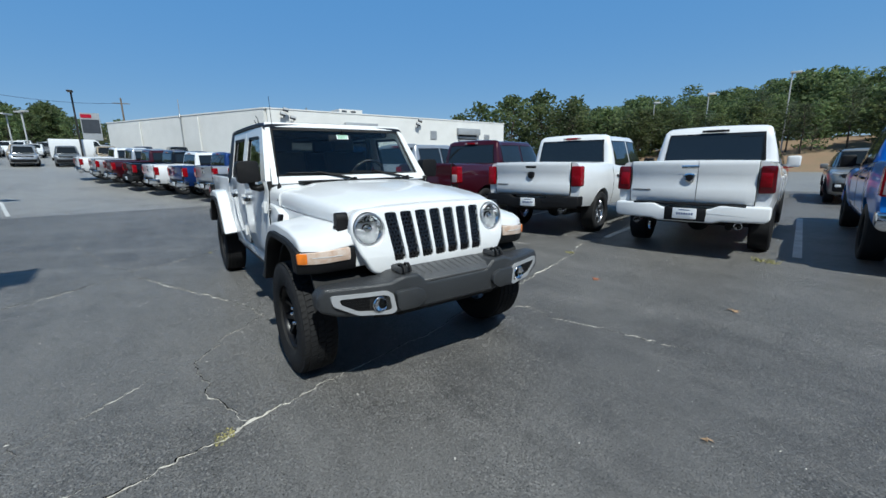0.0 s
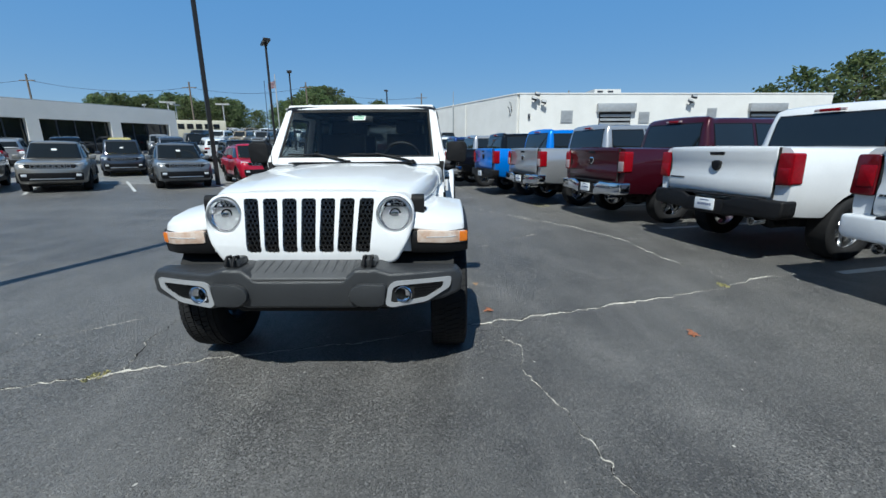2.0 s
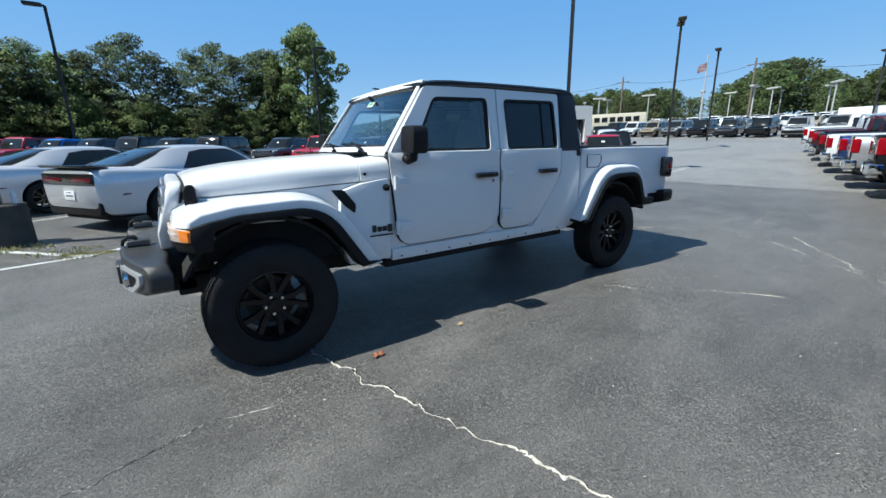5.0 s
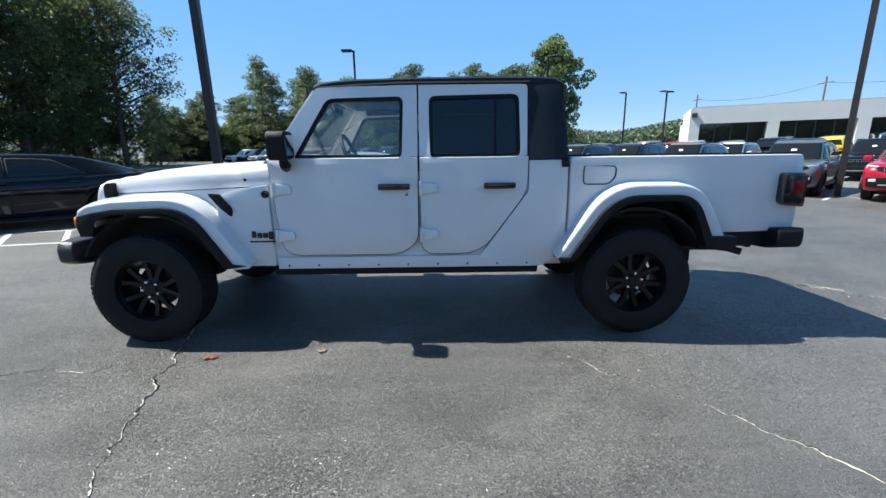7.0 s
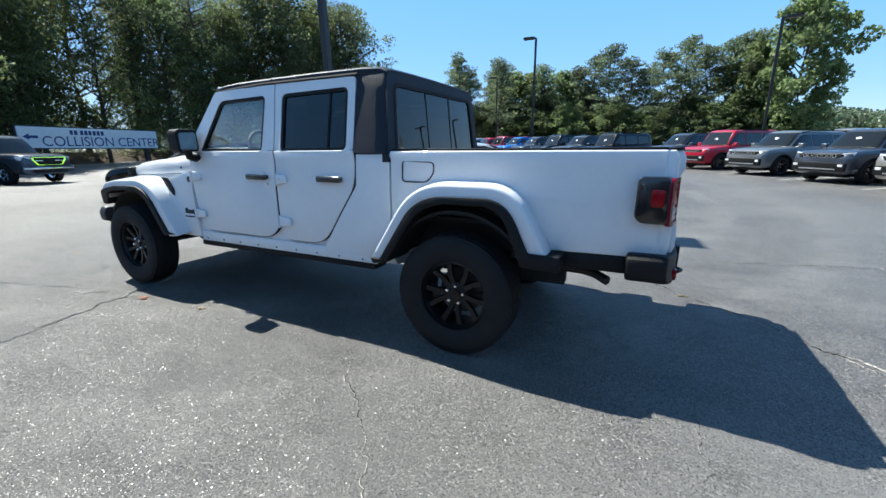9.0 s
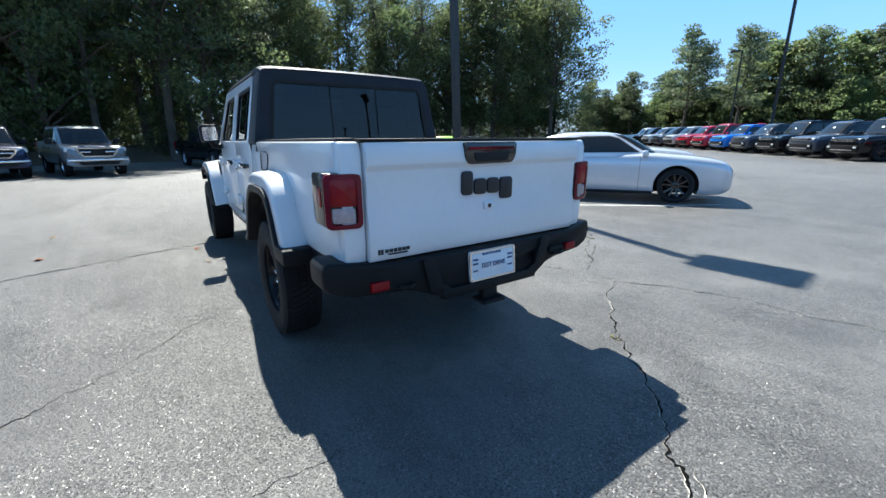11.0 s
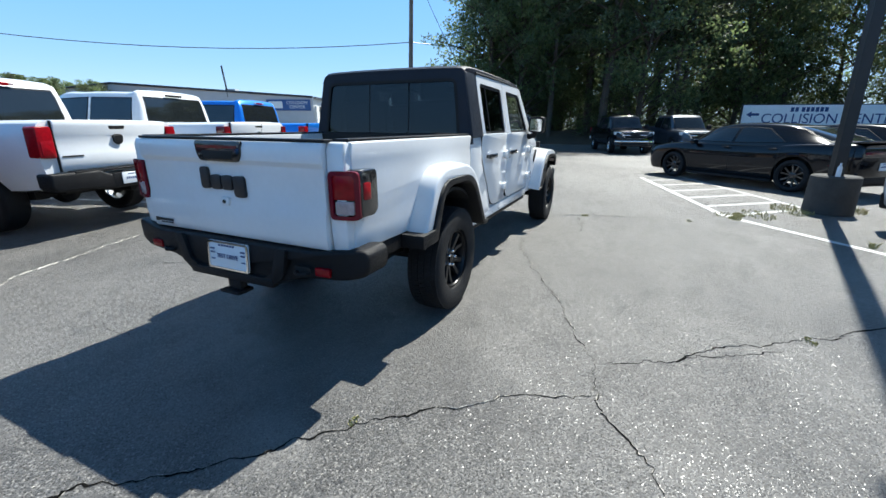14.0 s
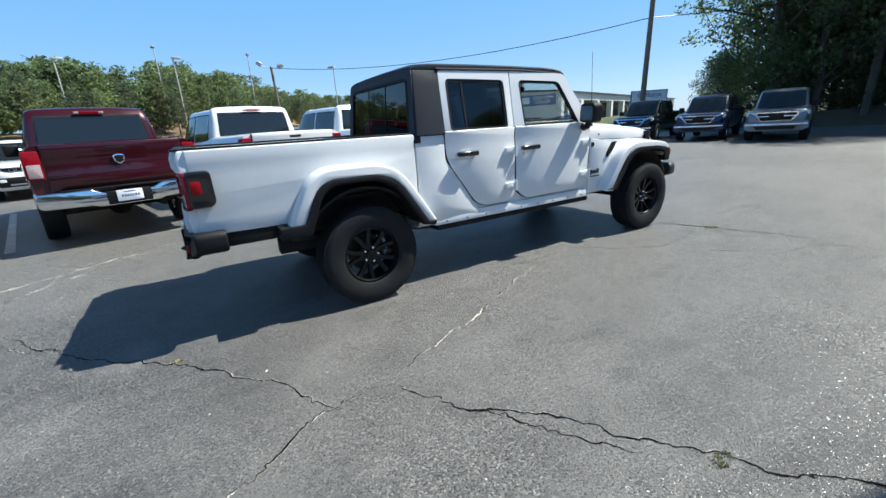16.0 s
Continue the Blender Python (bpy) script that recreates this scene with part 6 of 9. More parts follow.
# --- full-size pickup ---
def pickup(name, col, lux=False, rim=None, bumper="chrome", label="", group="", m=None, flat_top=False):
    sp = dict(front=1.84, rear=-1.84, tyre=0.41, rim=0.255, track=0.86, tw=0.28, gap=0.07, floor=0.50, n=60, ease=False, crown=0.02,
              x=(-2.93, -2.7, -1.84, -1.2, 1.0, 1.4, 2.0, 2.5, 2.75, 2.86),
              w=(0.985, 1.0, 1.02, 1.0, 1.0, 1.01, 1.015, 0.98, 0.90, 0.80),
              zb=(0.62, 0.56, 0.52, 0.48, 0.46, 0.46, 0.46, 0.42, 0.45, 0.50),
              zt=(1.40, 1.40, 1.39, 1.385, 1.20, 1.22, 1.21, 1.18, 1.12, 0.98),
              sh=(1.10, 1.10, 1.12, 1.08, 1.05, 1.05, 1.04, 1.0, 0.95, 0.85),
              holes=((-2.86, -1.26, -0.74, 0.74, 0.90, 1.8),))
    sp["cab"] = dict(x=(-1.22, -1.12, -0.9, 0.2, 0.75, 1.45), zt=(1.30, 1.90, 1.945, 1.955, 1.90, 1.24), wb=(0.90, 0.93, 0.94, 0.95, 0.94, 0.86), wr=(0.84, 0.80, 0.78, 0.77, 0.74, 0.76), zb=(1.29, 1.31, 1.31, 1.26, 1.22, 1.20))
    root = thing(name, label, "pickup truck", group, m=m)
    key = "pickup"
    PM = PAINTS[col]
    painted(part("body", car_body(sp), PM, root, smooth=50))
    cab(root, sp, PM, [("side", [(0.0, 1.30), (0.0, 1.835), (0.66, 1.815), (1.12, 1.35), (1.12, 1.30)]), ("side", [(-1.0, 1.345), (-0.98, 1.82), (-0.10, 1.835), (-0.10, 1.315)]),
                       ("front", [(-0.74, 1.28), (0.74, 1.28), (0.68, 1.845), (-0.68, 1.845)]), ("rear", [(-0.74, 1.40), (0.74, 1.40), (0.69, 1.845), (-0.69, 1.845)])], "cab_roof")
    liner(root, sp)
    add_wheels(root, sp, key, rim or (CHROME if bumper == "chrome" else ALU), 6, False)
    # bed
    bm = bmesh.new()
    box(bm, -2.85, -1.27, -0.73, 0.73, 0.90, 0.93)
    part("bed_liner", bm, UNDER, root)
    # tailgate skin
    bm = bmesh.new()
    gate = [(-2.90, 0.80), (-2.955, 0.81), (-2.975, 0.90), (-2.968, 1.02), (-2.95, 1.09), (-2.957, 1.22), (-2.985, 1.34), (-2.975, 1.405), (-2.90, 1.41)]
    prism(bm, gate, 'y', -0.80, 0.80, 0.008)
    g = painted(part("tailgate", bm, PM, root, smooth=45))
    for s in (1, -1):
        bm = bmesh.new()
        box(bm, -2.965, -2.9, s * 0.803 - 0.004, s * 0.803 + 0.004, 0.80, 1.40)
        part("tailgate_gap", bm, SEAM, g)
    if lux:
        bm = bmesh.new()
        prism(bm, [(-2.958, 0.82), (-2.978, 0.90), (-2.971, 1.02), (-2.953, 1.09), (-2.960, 1.22), (-2.988, 1.34), (-2.978, 1.40), (-2.95, 1.40), (-2.95, 0.82)], 'y', -0.104, -0.098)
        part("split_seam", bm, SEAM, g)
    bm = bmesh.new()
    prism(bm, rounded([(-0.12, 1.345), (0.12, 1.345), (0.105, 1.30), (-0.105, 1.30)], 0.015), 'x', -2.955, -2.987, 0.004)
    part("tailgate_handle", bm, PLASTIC if not lux else CHROME, g, "tailgate handle")
    bm = bmesh.new()
    o_ = rounded([(-0.075, 1.215), (-0.03, 1.235), (0.03, 1.235), (0.075, 1.215), (0.06, 1.13), (0.0, 1.09), (-0.06, 1.13)], 0.02)
    prism(bm, o_, 'x', -2.945, -2.985, 0.008)
    bd = part("badge", bm, CHROME if col != "white" or lux else STEEL, g, "plain metal shield badge")
    bm = bmesh.new()
    prism(bm, inset(o_, 0.02), 'x', -2.984, -2.989)
    part("badge_face", bm, PLASTIC, bd)
    bm = bmesh.new()
    for i in range(8):
        box(bm, -2.98, -2.955, 0.745 - i * 0.033, 0.768 - i * 0.033, 0.972, 0.99)
    part("model_badge", bm, STEEL, g)["kind"] = "stuff"
    # tail lamps
    for s in (1, -1):
        bm = bmesh.new()
        prism(bm, rounded([(s * 0.82, 0.965), (s * 1.006, 0.975), (s * 0.996, 1.335), (s * 0.82, 1.335)], 0.03), 'x', -2.80, -2.972, 0.022, 3)
        l_ = part("tail_lamp", bm, DARKRED if lux else REDLENS, root, "red tail lamp")
        if not lux:
            bm = bmesh.new()
            prism(bm, rounded([(s * 0.838, 0.99), (s * 0.978, 0.995), (s * 0.975, 1.165), (s * 0.838, 1.165)], 0.012), 'x', -2.95, -2.979, 0.004)
            part("reverse_lens", bm, REVERSE if bumper == "chrome" else REDLENS, l_, "white reverse lens")
        else:
            bm = bmesh.new()
            prism(bm, rounded([(s * 0.835, 1.05), (s * 0.96, 1.05), (s * 0.96, 1.24), (s * 0.835, 1.24)], 0.012), 'x', -2.95, -2.978, 0.004)
            part("lamp_inner", bm, REDLENS, l_)
    # rear bumper
    BMAT = {"chrome": CHROME, "black": PLASTIC, "paint": PM}[bumper]
    bm = bmesh.new()
    pr = [(-1.0, 0.79), (-1.0, 0.62), (-0.95, 0.57), (-0.45, 0.56), (-0.35, 0.53), (0.35, 0.53), (0.45, 0.56), (0.95, 0.57), (1.0, 0.62), (1.0, 0.79), (0.42, 0.79), (0.30, 0.73), (-0.30, 0.73), (-0.42, 0.79)]
    prism(bm, pr, 'x', -2.80, -3.07, 0.03, 3)
    move(bm.verts, lambda c: Vector((c.x + 0.16 * max(0, abs(c.y) - 0.55) ** 1.6 * (1 if c.x < -2.93 else 0), c.y, c.z)))
    b_ = part("rear_bumper", bm, BMAT, root, {"chrome": "chrome rear bumper", "black": "black rear bumper", "paint": "body-coloured rear bumper"}[bumper])
    if bumper == "paint":
        painted(b_)
    bm = bmesh.new()
    box(bm, -3.05, -2.85, -0.72, 0.72, 0.775, 0.80, 0.008)
    box(bm, -3.075, -2.95, -0.27, 0.27, 0.545, 0.735, 0.012)
    part("bumper_pad", bm, PLASTIC, b_, "black step pad")
    plate(root, -3.075, 0.655)
    bm = bmesh.new()
    for s in ((1, -1) if lux else (-1,)):
        lathe(bm, [(0.045, -2.85), (0.05, -3.03), (0.044, -3.03), (0.038, -2.85)], 20, (0, s * 0.66, 0.515), 'x')
    part("exhaust_tip", bm, CHROME, root, "chrome exhaust tip")
    bm = bmesh.new()
    tube(bm, [(-2.5, -0.5, 0.42), (-1.0, -0.45, 0.4)], 0.05, 8)
    tube(bm, [(-1.84, -0.8, 0.41), (-1.84, 0.8, 0.41)], 0.06, 10)
    lathe(bm, [(0, -0.18), (0.14, -0.1), (0.17, 0), (0.14, 0.1), (0, 0.18)], 16, (-1.84, 0, 0.41), 'x')
    part("rear_axle", bm, UNDER, root)
    bm = bmesh.new()
    box(bm, -1.165, -1.13, -0.13, 0.13, 1.885, 1.928, 0.008)
    hb_ = part("high_brake_light", bm, REDLENS if not lux else SEAM, root, "red high brake light")
    for s in (1, -1):
        bm = bmesh.new()
        box(bm, -1.163, -1.13, min(s * 0.131, s * 0.20), max(s * 0.131, s * 0.20), 1.888, 1.925, 0.006)
        part("cargo_lamp", bm, REVERSE if not lux else SEAM, hb_, "clear cargo lamp")
    mirrors(root, 0.98, 0.98, 1.36, (0.14, 0.22, 0.22), PM if lux else None)
    # doors: gaps and handles
    for s in (1, -1):
        for xx in (-0.06, 1.02):
            seam(root, sp, xx, 0.58, 1.17, s)
        seam(root, sp, -1.205, 0.56, 1.34, s, 0.016)
        for xx in (-0.93, 0.14):
            bm = bmesh.new()
            box(bm, xx - 0.1, xx + 0.1, min(s * 0.99, s * 1.035), max(s * 0.99, s * 1.035), 1.10, 1.13, 0.01)
            o = part("door_handle", bm, PM if lux else PLASTIC, root)
    # front end
    bm = bmesh.new()
    ring(bm, rounded([(-0.64, 1.10), (0.64, 1.10), (0.66, 1.00), (0.47, 0.76), (-0.47, 0.76), (-0.66, 1.00)], 0.05), rounded([(-0.58, 1.055), (0.58, 1.055), (0.58, 0.99), (0.43, 0.80), (-0.43, 0.80), (-0.58, 0.99)], 0.04), 'x', 2.72, 2.91)
    part("grille_surround", bm, CHROME, root, "chrome grille surround")
    bm = bmesh.new()
    prism(bm, rounded([(-0.60, 1.07), (0.60, 1.07), (0.62, 1.0), (0.45, 0.78), (-0.45, 0.78), (-0.62, 1.0)], 0.04), 'x', 2.70, 2.885)
    g_ = part("grille", bm, SEAM, root, "dark grille")
    bm = bmesh.new()
    box(bm, 2.88, 2.905, -0.56, -0.22, 0.925, 0.965, 0.006)
    box(bm, 2.88, 2.905, 0.22, 0.56, 0.925, 0.965, 0.006)
    part("grille_bar", bm, CHROME, g_)
    bm = bmesh.new()
    for zz in (0.83, 0.87, 1.0, 1.03):
        box(bm, 2.884, 2.892, -0.46, 0.46, zz - 0.006, zz + 0.006)
    part("grille_slats", bm, PLASTIC, g_)
    for s in (1, -1):
        bm = bmesh.new()
        prism(bm, rounded([(s * 0.66, 1.10), (s * 0.95, 1.11), (s * 0.96, 0.97), (s * 0.67, 0.93)], 0.03), 'x', 2.58, 2.87, 0.02)
        move(bm.verts, lambda c: Vector((c.x - 0.5 * max(0, abs(c.y) - 0.62), c.y, c.z)))
        part("headlight", bm, WHITELENS, root, "clear headlight")
    bm = bmesh.new()
    prism(bm, rounded([(-0.97, 0.745), (0.97, 0.745), (0.99, 0.50), (0.8, 0.40), (-0.8, 0.40), (-0.99, 0.50)], 0.05), 'x', 2.58, 2.955, 0.03)
    curl = lambda c: Vector((c.x - 0.35 * max(0, abs(c.y) - 0.5) ** 1.5 * (1 if c.x > 2.75 else 0), c.y, c.z))
    move(bm.verts, curl)
    f_ = part("front_bumper", bm, PM if bumper != "black" else PLASTIC, root, "front bumper")
    if bumper != "black":
        painted(f_)
    bm = bmesh.new()
    prism(bm, rounded([(-0.94, 0.675), (0.94, 0.675), (0.96, 0.61), (-0.96, 0.61)], 0.02), 'x', 2.80, 2.985, 0.02)
    for yc in (-0.75, -0.5, 0.5, 0.75):
        bmesh.ops.bisect_plane(bm, geom=bm.verts[:] + bm.edges[:] + bm.faces[:], plane_co=(0, yc, 0), plane_no=(0, 1, 0))
    move(bm.verts, curl)
    part("bumper_strip", bm, CHROME if bumper != "black" else PLASTIC, f_, "bright bumper strip")
    bm = bmesh.new()
    prism(bm, rounded([(-0.66, 0.585), (0.66, 0.585), (0.56, 0.46), (-0.56, 0.46)], 0.04), 'x', 2.90, 2.962)
    part("bumper_intake", bm, SEAM, f_, "black lower intake")
    for s in (1, -1):
        bm = bmesh.new()
        lathe(bm, [(0, 2.76), (0.05, 2.765), (0.055, 2.80), (0, 2.805)], 14, (0.03, s * 0.82, 0.55), 'x')
        part("fog_lamp", bm, WHITELENS, f_)
    return root


# --- low cars and sport utilities ---
def low_car(name, col, label, group="", m=None, coupe=True, fastback=False):
    """A long-hood muscle car: a two-door coupe, or a four-door saloon."""
    wb = 2.95 if coupe else 3.05
    f, r = wb / 2, -wb / 2
    L0, L1 = r - 1.06, f + 0.98
    sp = dict(front=f, rear=r, tyre=0.355, rim=0.255, track=0.835, tw=0.25, gap=0.06, n=70, ease=False, crown=0.025,
              x=(L0, L0 + 0.12, r - 0.45, r, r + 0.5, 0.0, f - 0.55, f, f + 0.5, L1 - 0.14, L1),
              w=(0.80, 0.88, 0.945, 0.965, 0.945, 0.93, 0.935, 0.955, 0.945, 0.88, 0.78),
              zb=(0.42, 0.30, 0.24, 0.20, 0.19, 0.19, 0.19, 0.20, 0.18, 0.20, 0.28),
              zt=(1.02, 1.055, 1.045, 1.03, 0.985, 0.96, 0.985, 0.955, 0.90, 0.82, 0.70),
              sh=(0.82, 0.83, 0.86, 0.87, 0.82, 0.80, 0.80, 0.82, 0.78, 0.70, 0.60))
    if coupe:
        sp["cab"] = dict(x=(r - 0.62, r - 0.1, r + 0.45, -0.25, 0.25, 0.55, f - 0.42), zt=(1.06, 1.25, 1.405, 1.44, 1.40, 1.31, 1.0), wb=(0.70, 0.84, 0.86, 0.87, 0.86, 0.83, 0.74), wr=(0.60, 0.58, 0.575, 0.57, 0.57, 0.57, 0.66), zb=(1.03, 1.03, 0.99, 0.97, 0.965, 0.965, 0.975))
    else:
        sp["cab"] = dict(x=(r - 0.72, r - 0.2, r + 0.5, 0.0, 0.45, 0.80, f - 0.30), zt=(1.06, 1.24, 1.42, 1.46, 1.42, 1.31, 1.0), wb=(0.72, 0.84, 0.86, 0.87, 0.86, 0.83, 0.76), wr=(0.60, 0.58, 0.58, 0.575, 0.57, 0.57, 0.66), zb=(1.03, 1.03, 0.99, 0.97, 0.965, 0.965, 0.975))
    root = thing(name, label, "car", group, m=m)
    PM = PAINTS[col]
    painted(part("body", car_body(sp), PM, root, smooth=50))
    if coupe:
        side = [("side", [(-1.02, 1.02), (-0.74, 1.29), (-0.45, 1.335), (0.12, 1.34), (0.30, 1.29), (0.72, 1.03)])]
    else:
        side = [("side", [(-1.20, 1.05), (-0.72, 1.325), (-0.40, 1.355), (-0.08, 1.36), (-0.08, 1.02)]), ("side", [(-0.01, 1.02), (-0.01, 1.36), (0.34, 1.345), (0.95, 1.03)])]
    cab(root, sp, PM, side + [("front", [(-0.68, 1.03), (0.68, 1.03), (0.53, 1.365), (-0.53, 1.365)]), ("rear", [(-0.64, 1.10), (0.64, 1.10), (0.50, 1.375), (-0.50, 1.375)])])
    liner(root, sp)
    add_wheels(root, sp, "low", GLOSSBLK, 5, True)
    mirrors(root, f - 0.62, 0.90, 1.0, (0.12, 0.2, 0.13), PM)
    for s in (1, -1):
        for xx in ((f - 0.70, r + 0.775) if coupe else (f - 0.5, -0.04, r + 0.35)):
            seam(root, sp, xx, 0.26, 0.93, s)
        for xx in ((r + 0.99,) if coupe else (0.06, r + 0.5)):
            bm = bmesh.new()
            box(bm, xx - 0.09, xx + 0.09, min(s * 0.92, s * 0.955), max(s * 0.92, s * 0.955), 0.885, 0.92, 0.014)
            painted(part("door_handle", bm, PM, root))
        bm = bmesh.new()
        box(bm, r + 0.42, f - 0.42, min(s * 0.80, s * 0.925), max(s * 0.80, s * 0.925), 0.17, 0.23, 0.02)
        part("sill", bm, PLASTIC, root)
        bm = bmesh.new()
        box(bm, L0 + 0.32, L0 + 0.48, min(s * 0.88, s * 0.925), max(s * 0.88, s * 0.925), 0.62, 0.645, 0.005)
        part("side_marker", bm, DARKRED, root)
        # front lamps
        bm = bmesh.new()
        prism(bm, rounded([(s * 0.42, 0.74), (s * 0.80, 0.75), (s * 0.82, 0.63), (s * 0.42, 0.63)], 0.03), 'x', L1 - 0.28, L1 + 0.005, 0.01)
        move(bm.verts, lambda c: Vector((c.x - 0.55 * max(0, abs(c.y) - 0.45) ** 1.3, c.y, c.z)))
        part("headlight", bm, DARKGLASS, root, "dark headlight")
    bm = bmesh.new()
    prism(bm, rounded([(-0.78, 0.99), (0.78, 0.99), (0.80, 0.80), (-0.80, 0.80)], 0.04), 'x', L0 - 0.012, L0 + 0.2, 0.012)
    t_ = part("tail_panel", bm, GLOSSBLK, root, "black tail panel")
    for s in (1, -1):
        bm = bmesh.new()
        prism(bm, rounded([(s * 0.16, 0.915), (s * 0.72, 0.92), (s * 0.735, 0.85), (s * 0.16, 0.85)], 0.025), 'x', L0 - 0.02, L0 + 0.02, 0.006)
        part("tail_lamp", bm, DARKRED, t_, "dark red tail lamp")
    bm = bmesh.new()
    prism(bm, [(L0 - 0.03, 1.085), (L0 + 0.26, 1.06), (L0 + 0.27, 1.085), (L0 + 0.02, 1.125), (L0 - 0.04, 1.125)], 'y', -0.76, 0.76, 0.01)
    part("rear_spoiler", bm, GLOSSBLK, root, "black rear spoiler")
    bm = bmesh.new()
    prism(bm, rounded([(-0.82, 0.52), (0.82, 0.52), (0.78, 0.29), (-0.78, 0.29)], 0.05), 'x', L0 + 0.005, L0 + 0.4, 0.03)
    part("rear_diffuser", bm, PLASTIC, root)
    plate(root, L0 - 0.005, 0.62)
    bm = bmesh.new()
    prism(bm, rounded([(-0.40, 0.74), (0.40, 0.74), (0.36, 0.62), (-0.36, 0.62)], 0.03), 'x', L1 - 0.06, L1 + 0.012, 0.008)
    prism(bm, rounded([(-0.62, 0.50), (0.62, 0.50), (0.55, 0.30), (-0.55, 0.30)], 0.04), 'x', L1 - 0.2, L1 + 0.004, 0.01)
    part("front_grille", bm, SEAM, root, "black grille")
    return root


def suv(name, col, label, group="", m=None, boxy=False, lift=0.0, black_hood=False, far=False):
    wb = 2.72
    f, r = wb / 2, -wb / 2
    L0, L1 = r - 0.92, f + 0.90
    z = lift
    sp = dict(front=f, rear=r, tyre=0.365, rim=0.235, track=0.80, tw=0.24, gap=0.05, n=26 if far else 60, ease=False, crown=0.03,
              x=(L0, L0 + 0.1, r - 0.3, r + 0.2, 0.2, f - 0.5, f, f + 0.45, L1 - 0.12, L1),
              w=(0.84, 0.90, 0.935, 0.94, 0.93, 0.935, 0.94, 0.92, 0.86, 0.74),
              zb=(0.45, 0.36, 0.32, 0.28, 0.26, 0.27, 0.30, 0.30, 0.30, 0.38),
              zt=(1.08, 1.10, 1.10, 1.08, 1.05, 1.07, 1.06, 1.02, 0.95, 0.82),
              sh=(0.85, 0.88, 0.92, 0.93, 0.90, 0.90, 0.90, 0.88, 0.82, 0.72))
    if boxy:
        sp["cab"] = dict(x=(L0 + 0.03, L0 + 0.12, r + 0.2, 0.2, 0.55, f - 0.40), zt=(1.2, 1.66, 1.75, 1.77, 1.72, 1.10), wb=(0.80, 0.84, 0.85, 0.86, 0.85, 0.78), wr=(0.72, 0.72, 0.72, 0.71, 0.70, 0.72), zb=(1.09, 1.09, 1.08, 1.05, 1.04, 1.06))
    else:
        sp["cab"] = dict(x=(L0 + 0.02, L0 + 0.35, r + 0.3, 0.1, 0.50, f - 0.30), zt=(1.14, 1.53, 1.64, 1.67, 1.62, 1.09), wb=(0.78, 0.84, 0.85, 0.86, 0.85, 0.76), wr=(0.68, 0.66, 0.64, 0.64, 0.63, 0.70), zb=(1.09, 1.09, 1.08, 1.05, 1.04, 1.06))
    root = thing(name, label, "car", group, m=m)
    PM = PAINTS[col]
    painted(part("body", car_body(sp), PM, root, smooth=50))
    ztop = 1.60 if boxy else 1.50
    zt_ = ztop + (0.02 if boxy else 0.0)
    side = [("side", [(0.06, 1.11), (0.06, zt_), (0.40, zt_ - 0.01), (0.52, zt_ - 0.08), (0.86, 1.12)]), ("side", [(-0.96, 1.13), (-0.96, zt_ - 0.01), (-0.03, zt_), (-0.03, 1.11)]),
            ("side", [(-1.95, 1.15), (-1.90, zt_ - 0.05), (-1.06, zt_ - 0.01), (-1.06, 1.13)] if boxy else [(-1.78, 1.20), (-1.55, zt_ - 0.06), (-1.06, zt_ - 0.02), (-1.06, 1.14)])]
    cab(root, sp, PM, side + [("front", [(-0.69, 1.12), (0.69, 1.12), (0.60, ztop + 0.08), (-0.60, ztop + 0.08)]), ("rear", [(-0.70, 1.20), (0.70, 1.20), (0.60, ztop), (-0.60, ztop)])] + ([] if far else [("front", [(-0.07, 1.36), (0.07, 1.36), (0.07, 1.42), (-0.07, 1.42)], 1)]), far=far)
    if not far:
        for s in (1, -1):
            for xx in (f - 0.48, 0.01, r + 0.42):
                seam(root, sp, xx, 0.42, 1.0, s)
            for xx in (0.13, r + 0.53):
                bm = bmesh.new()
                box(bm, xx - 0.085, xx + 0.085, min(s * 0.92, s * 0.955), max(s * 0.92, s * 0.955), 0.945, 0.972, 0.01)
                painted(part("door_handle", bm, PM, root))
            bm = bmesh.new()
            prism(bm, rounded([(s * 0.60, 0.62), (s * 0.74, 0.62), (s * 0.74, 0.54), (s * 0.60, 0.54)], 0.02), 'x', L1 - 0.05, L1 + 0.045, 0.006)
            part("fog_lamp", bm, WHITELENS, root, "small fog lamp")
    liner(root, sp)
    add_wheels(root, sp, "suv", GLOSSBLK, 5, not far, 14 if far else 36)
    if not far:
        mirrors(root, f - 0.62, 0.90, 1.14, (0.13, 0.2, 0.16), PM)
    if black_hood:
        bm = bmesh.new()
        R = []
        for xx in (f - 0.28, f, f + 0.3):
            zt = spline(sp["x"], sp["zt"], xx) + 0.033
            R.append([(xx, y, zt - 0.02 * abs(y) / 0.45 + d) for d in (0.0,) for y in (-0.42, -0.2, 0, 0.2, 0.42)] + [(xx, y, zt - 0.04) for y in (0.42, -0.42)])
        loft(bm, R)
        part("hood_decal", bm, INK, root, "matt black hood panel")
    bm = bmesh.new()
    prism(bm, rounded([(-0.66, 0.93), (0.66, 0.93), (0.60, 0.80), (-0.60, 0.80)], 0.04), 'x', L1 - 0.22, L1 + 0.0, 0.015)
    g_ = part("grille_panel", bm, GLOSSBLK, root, "black grille panel")
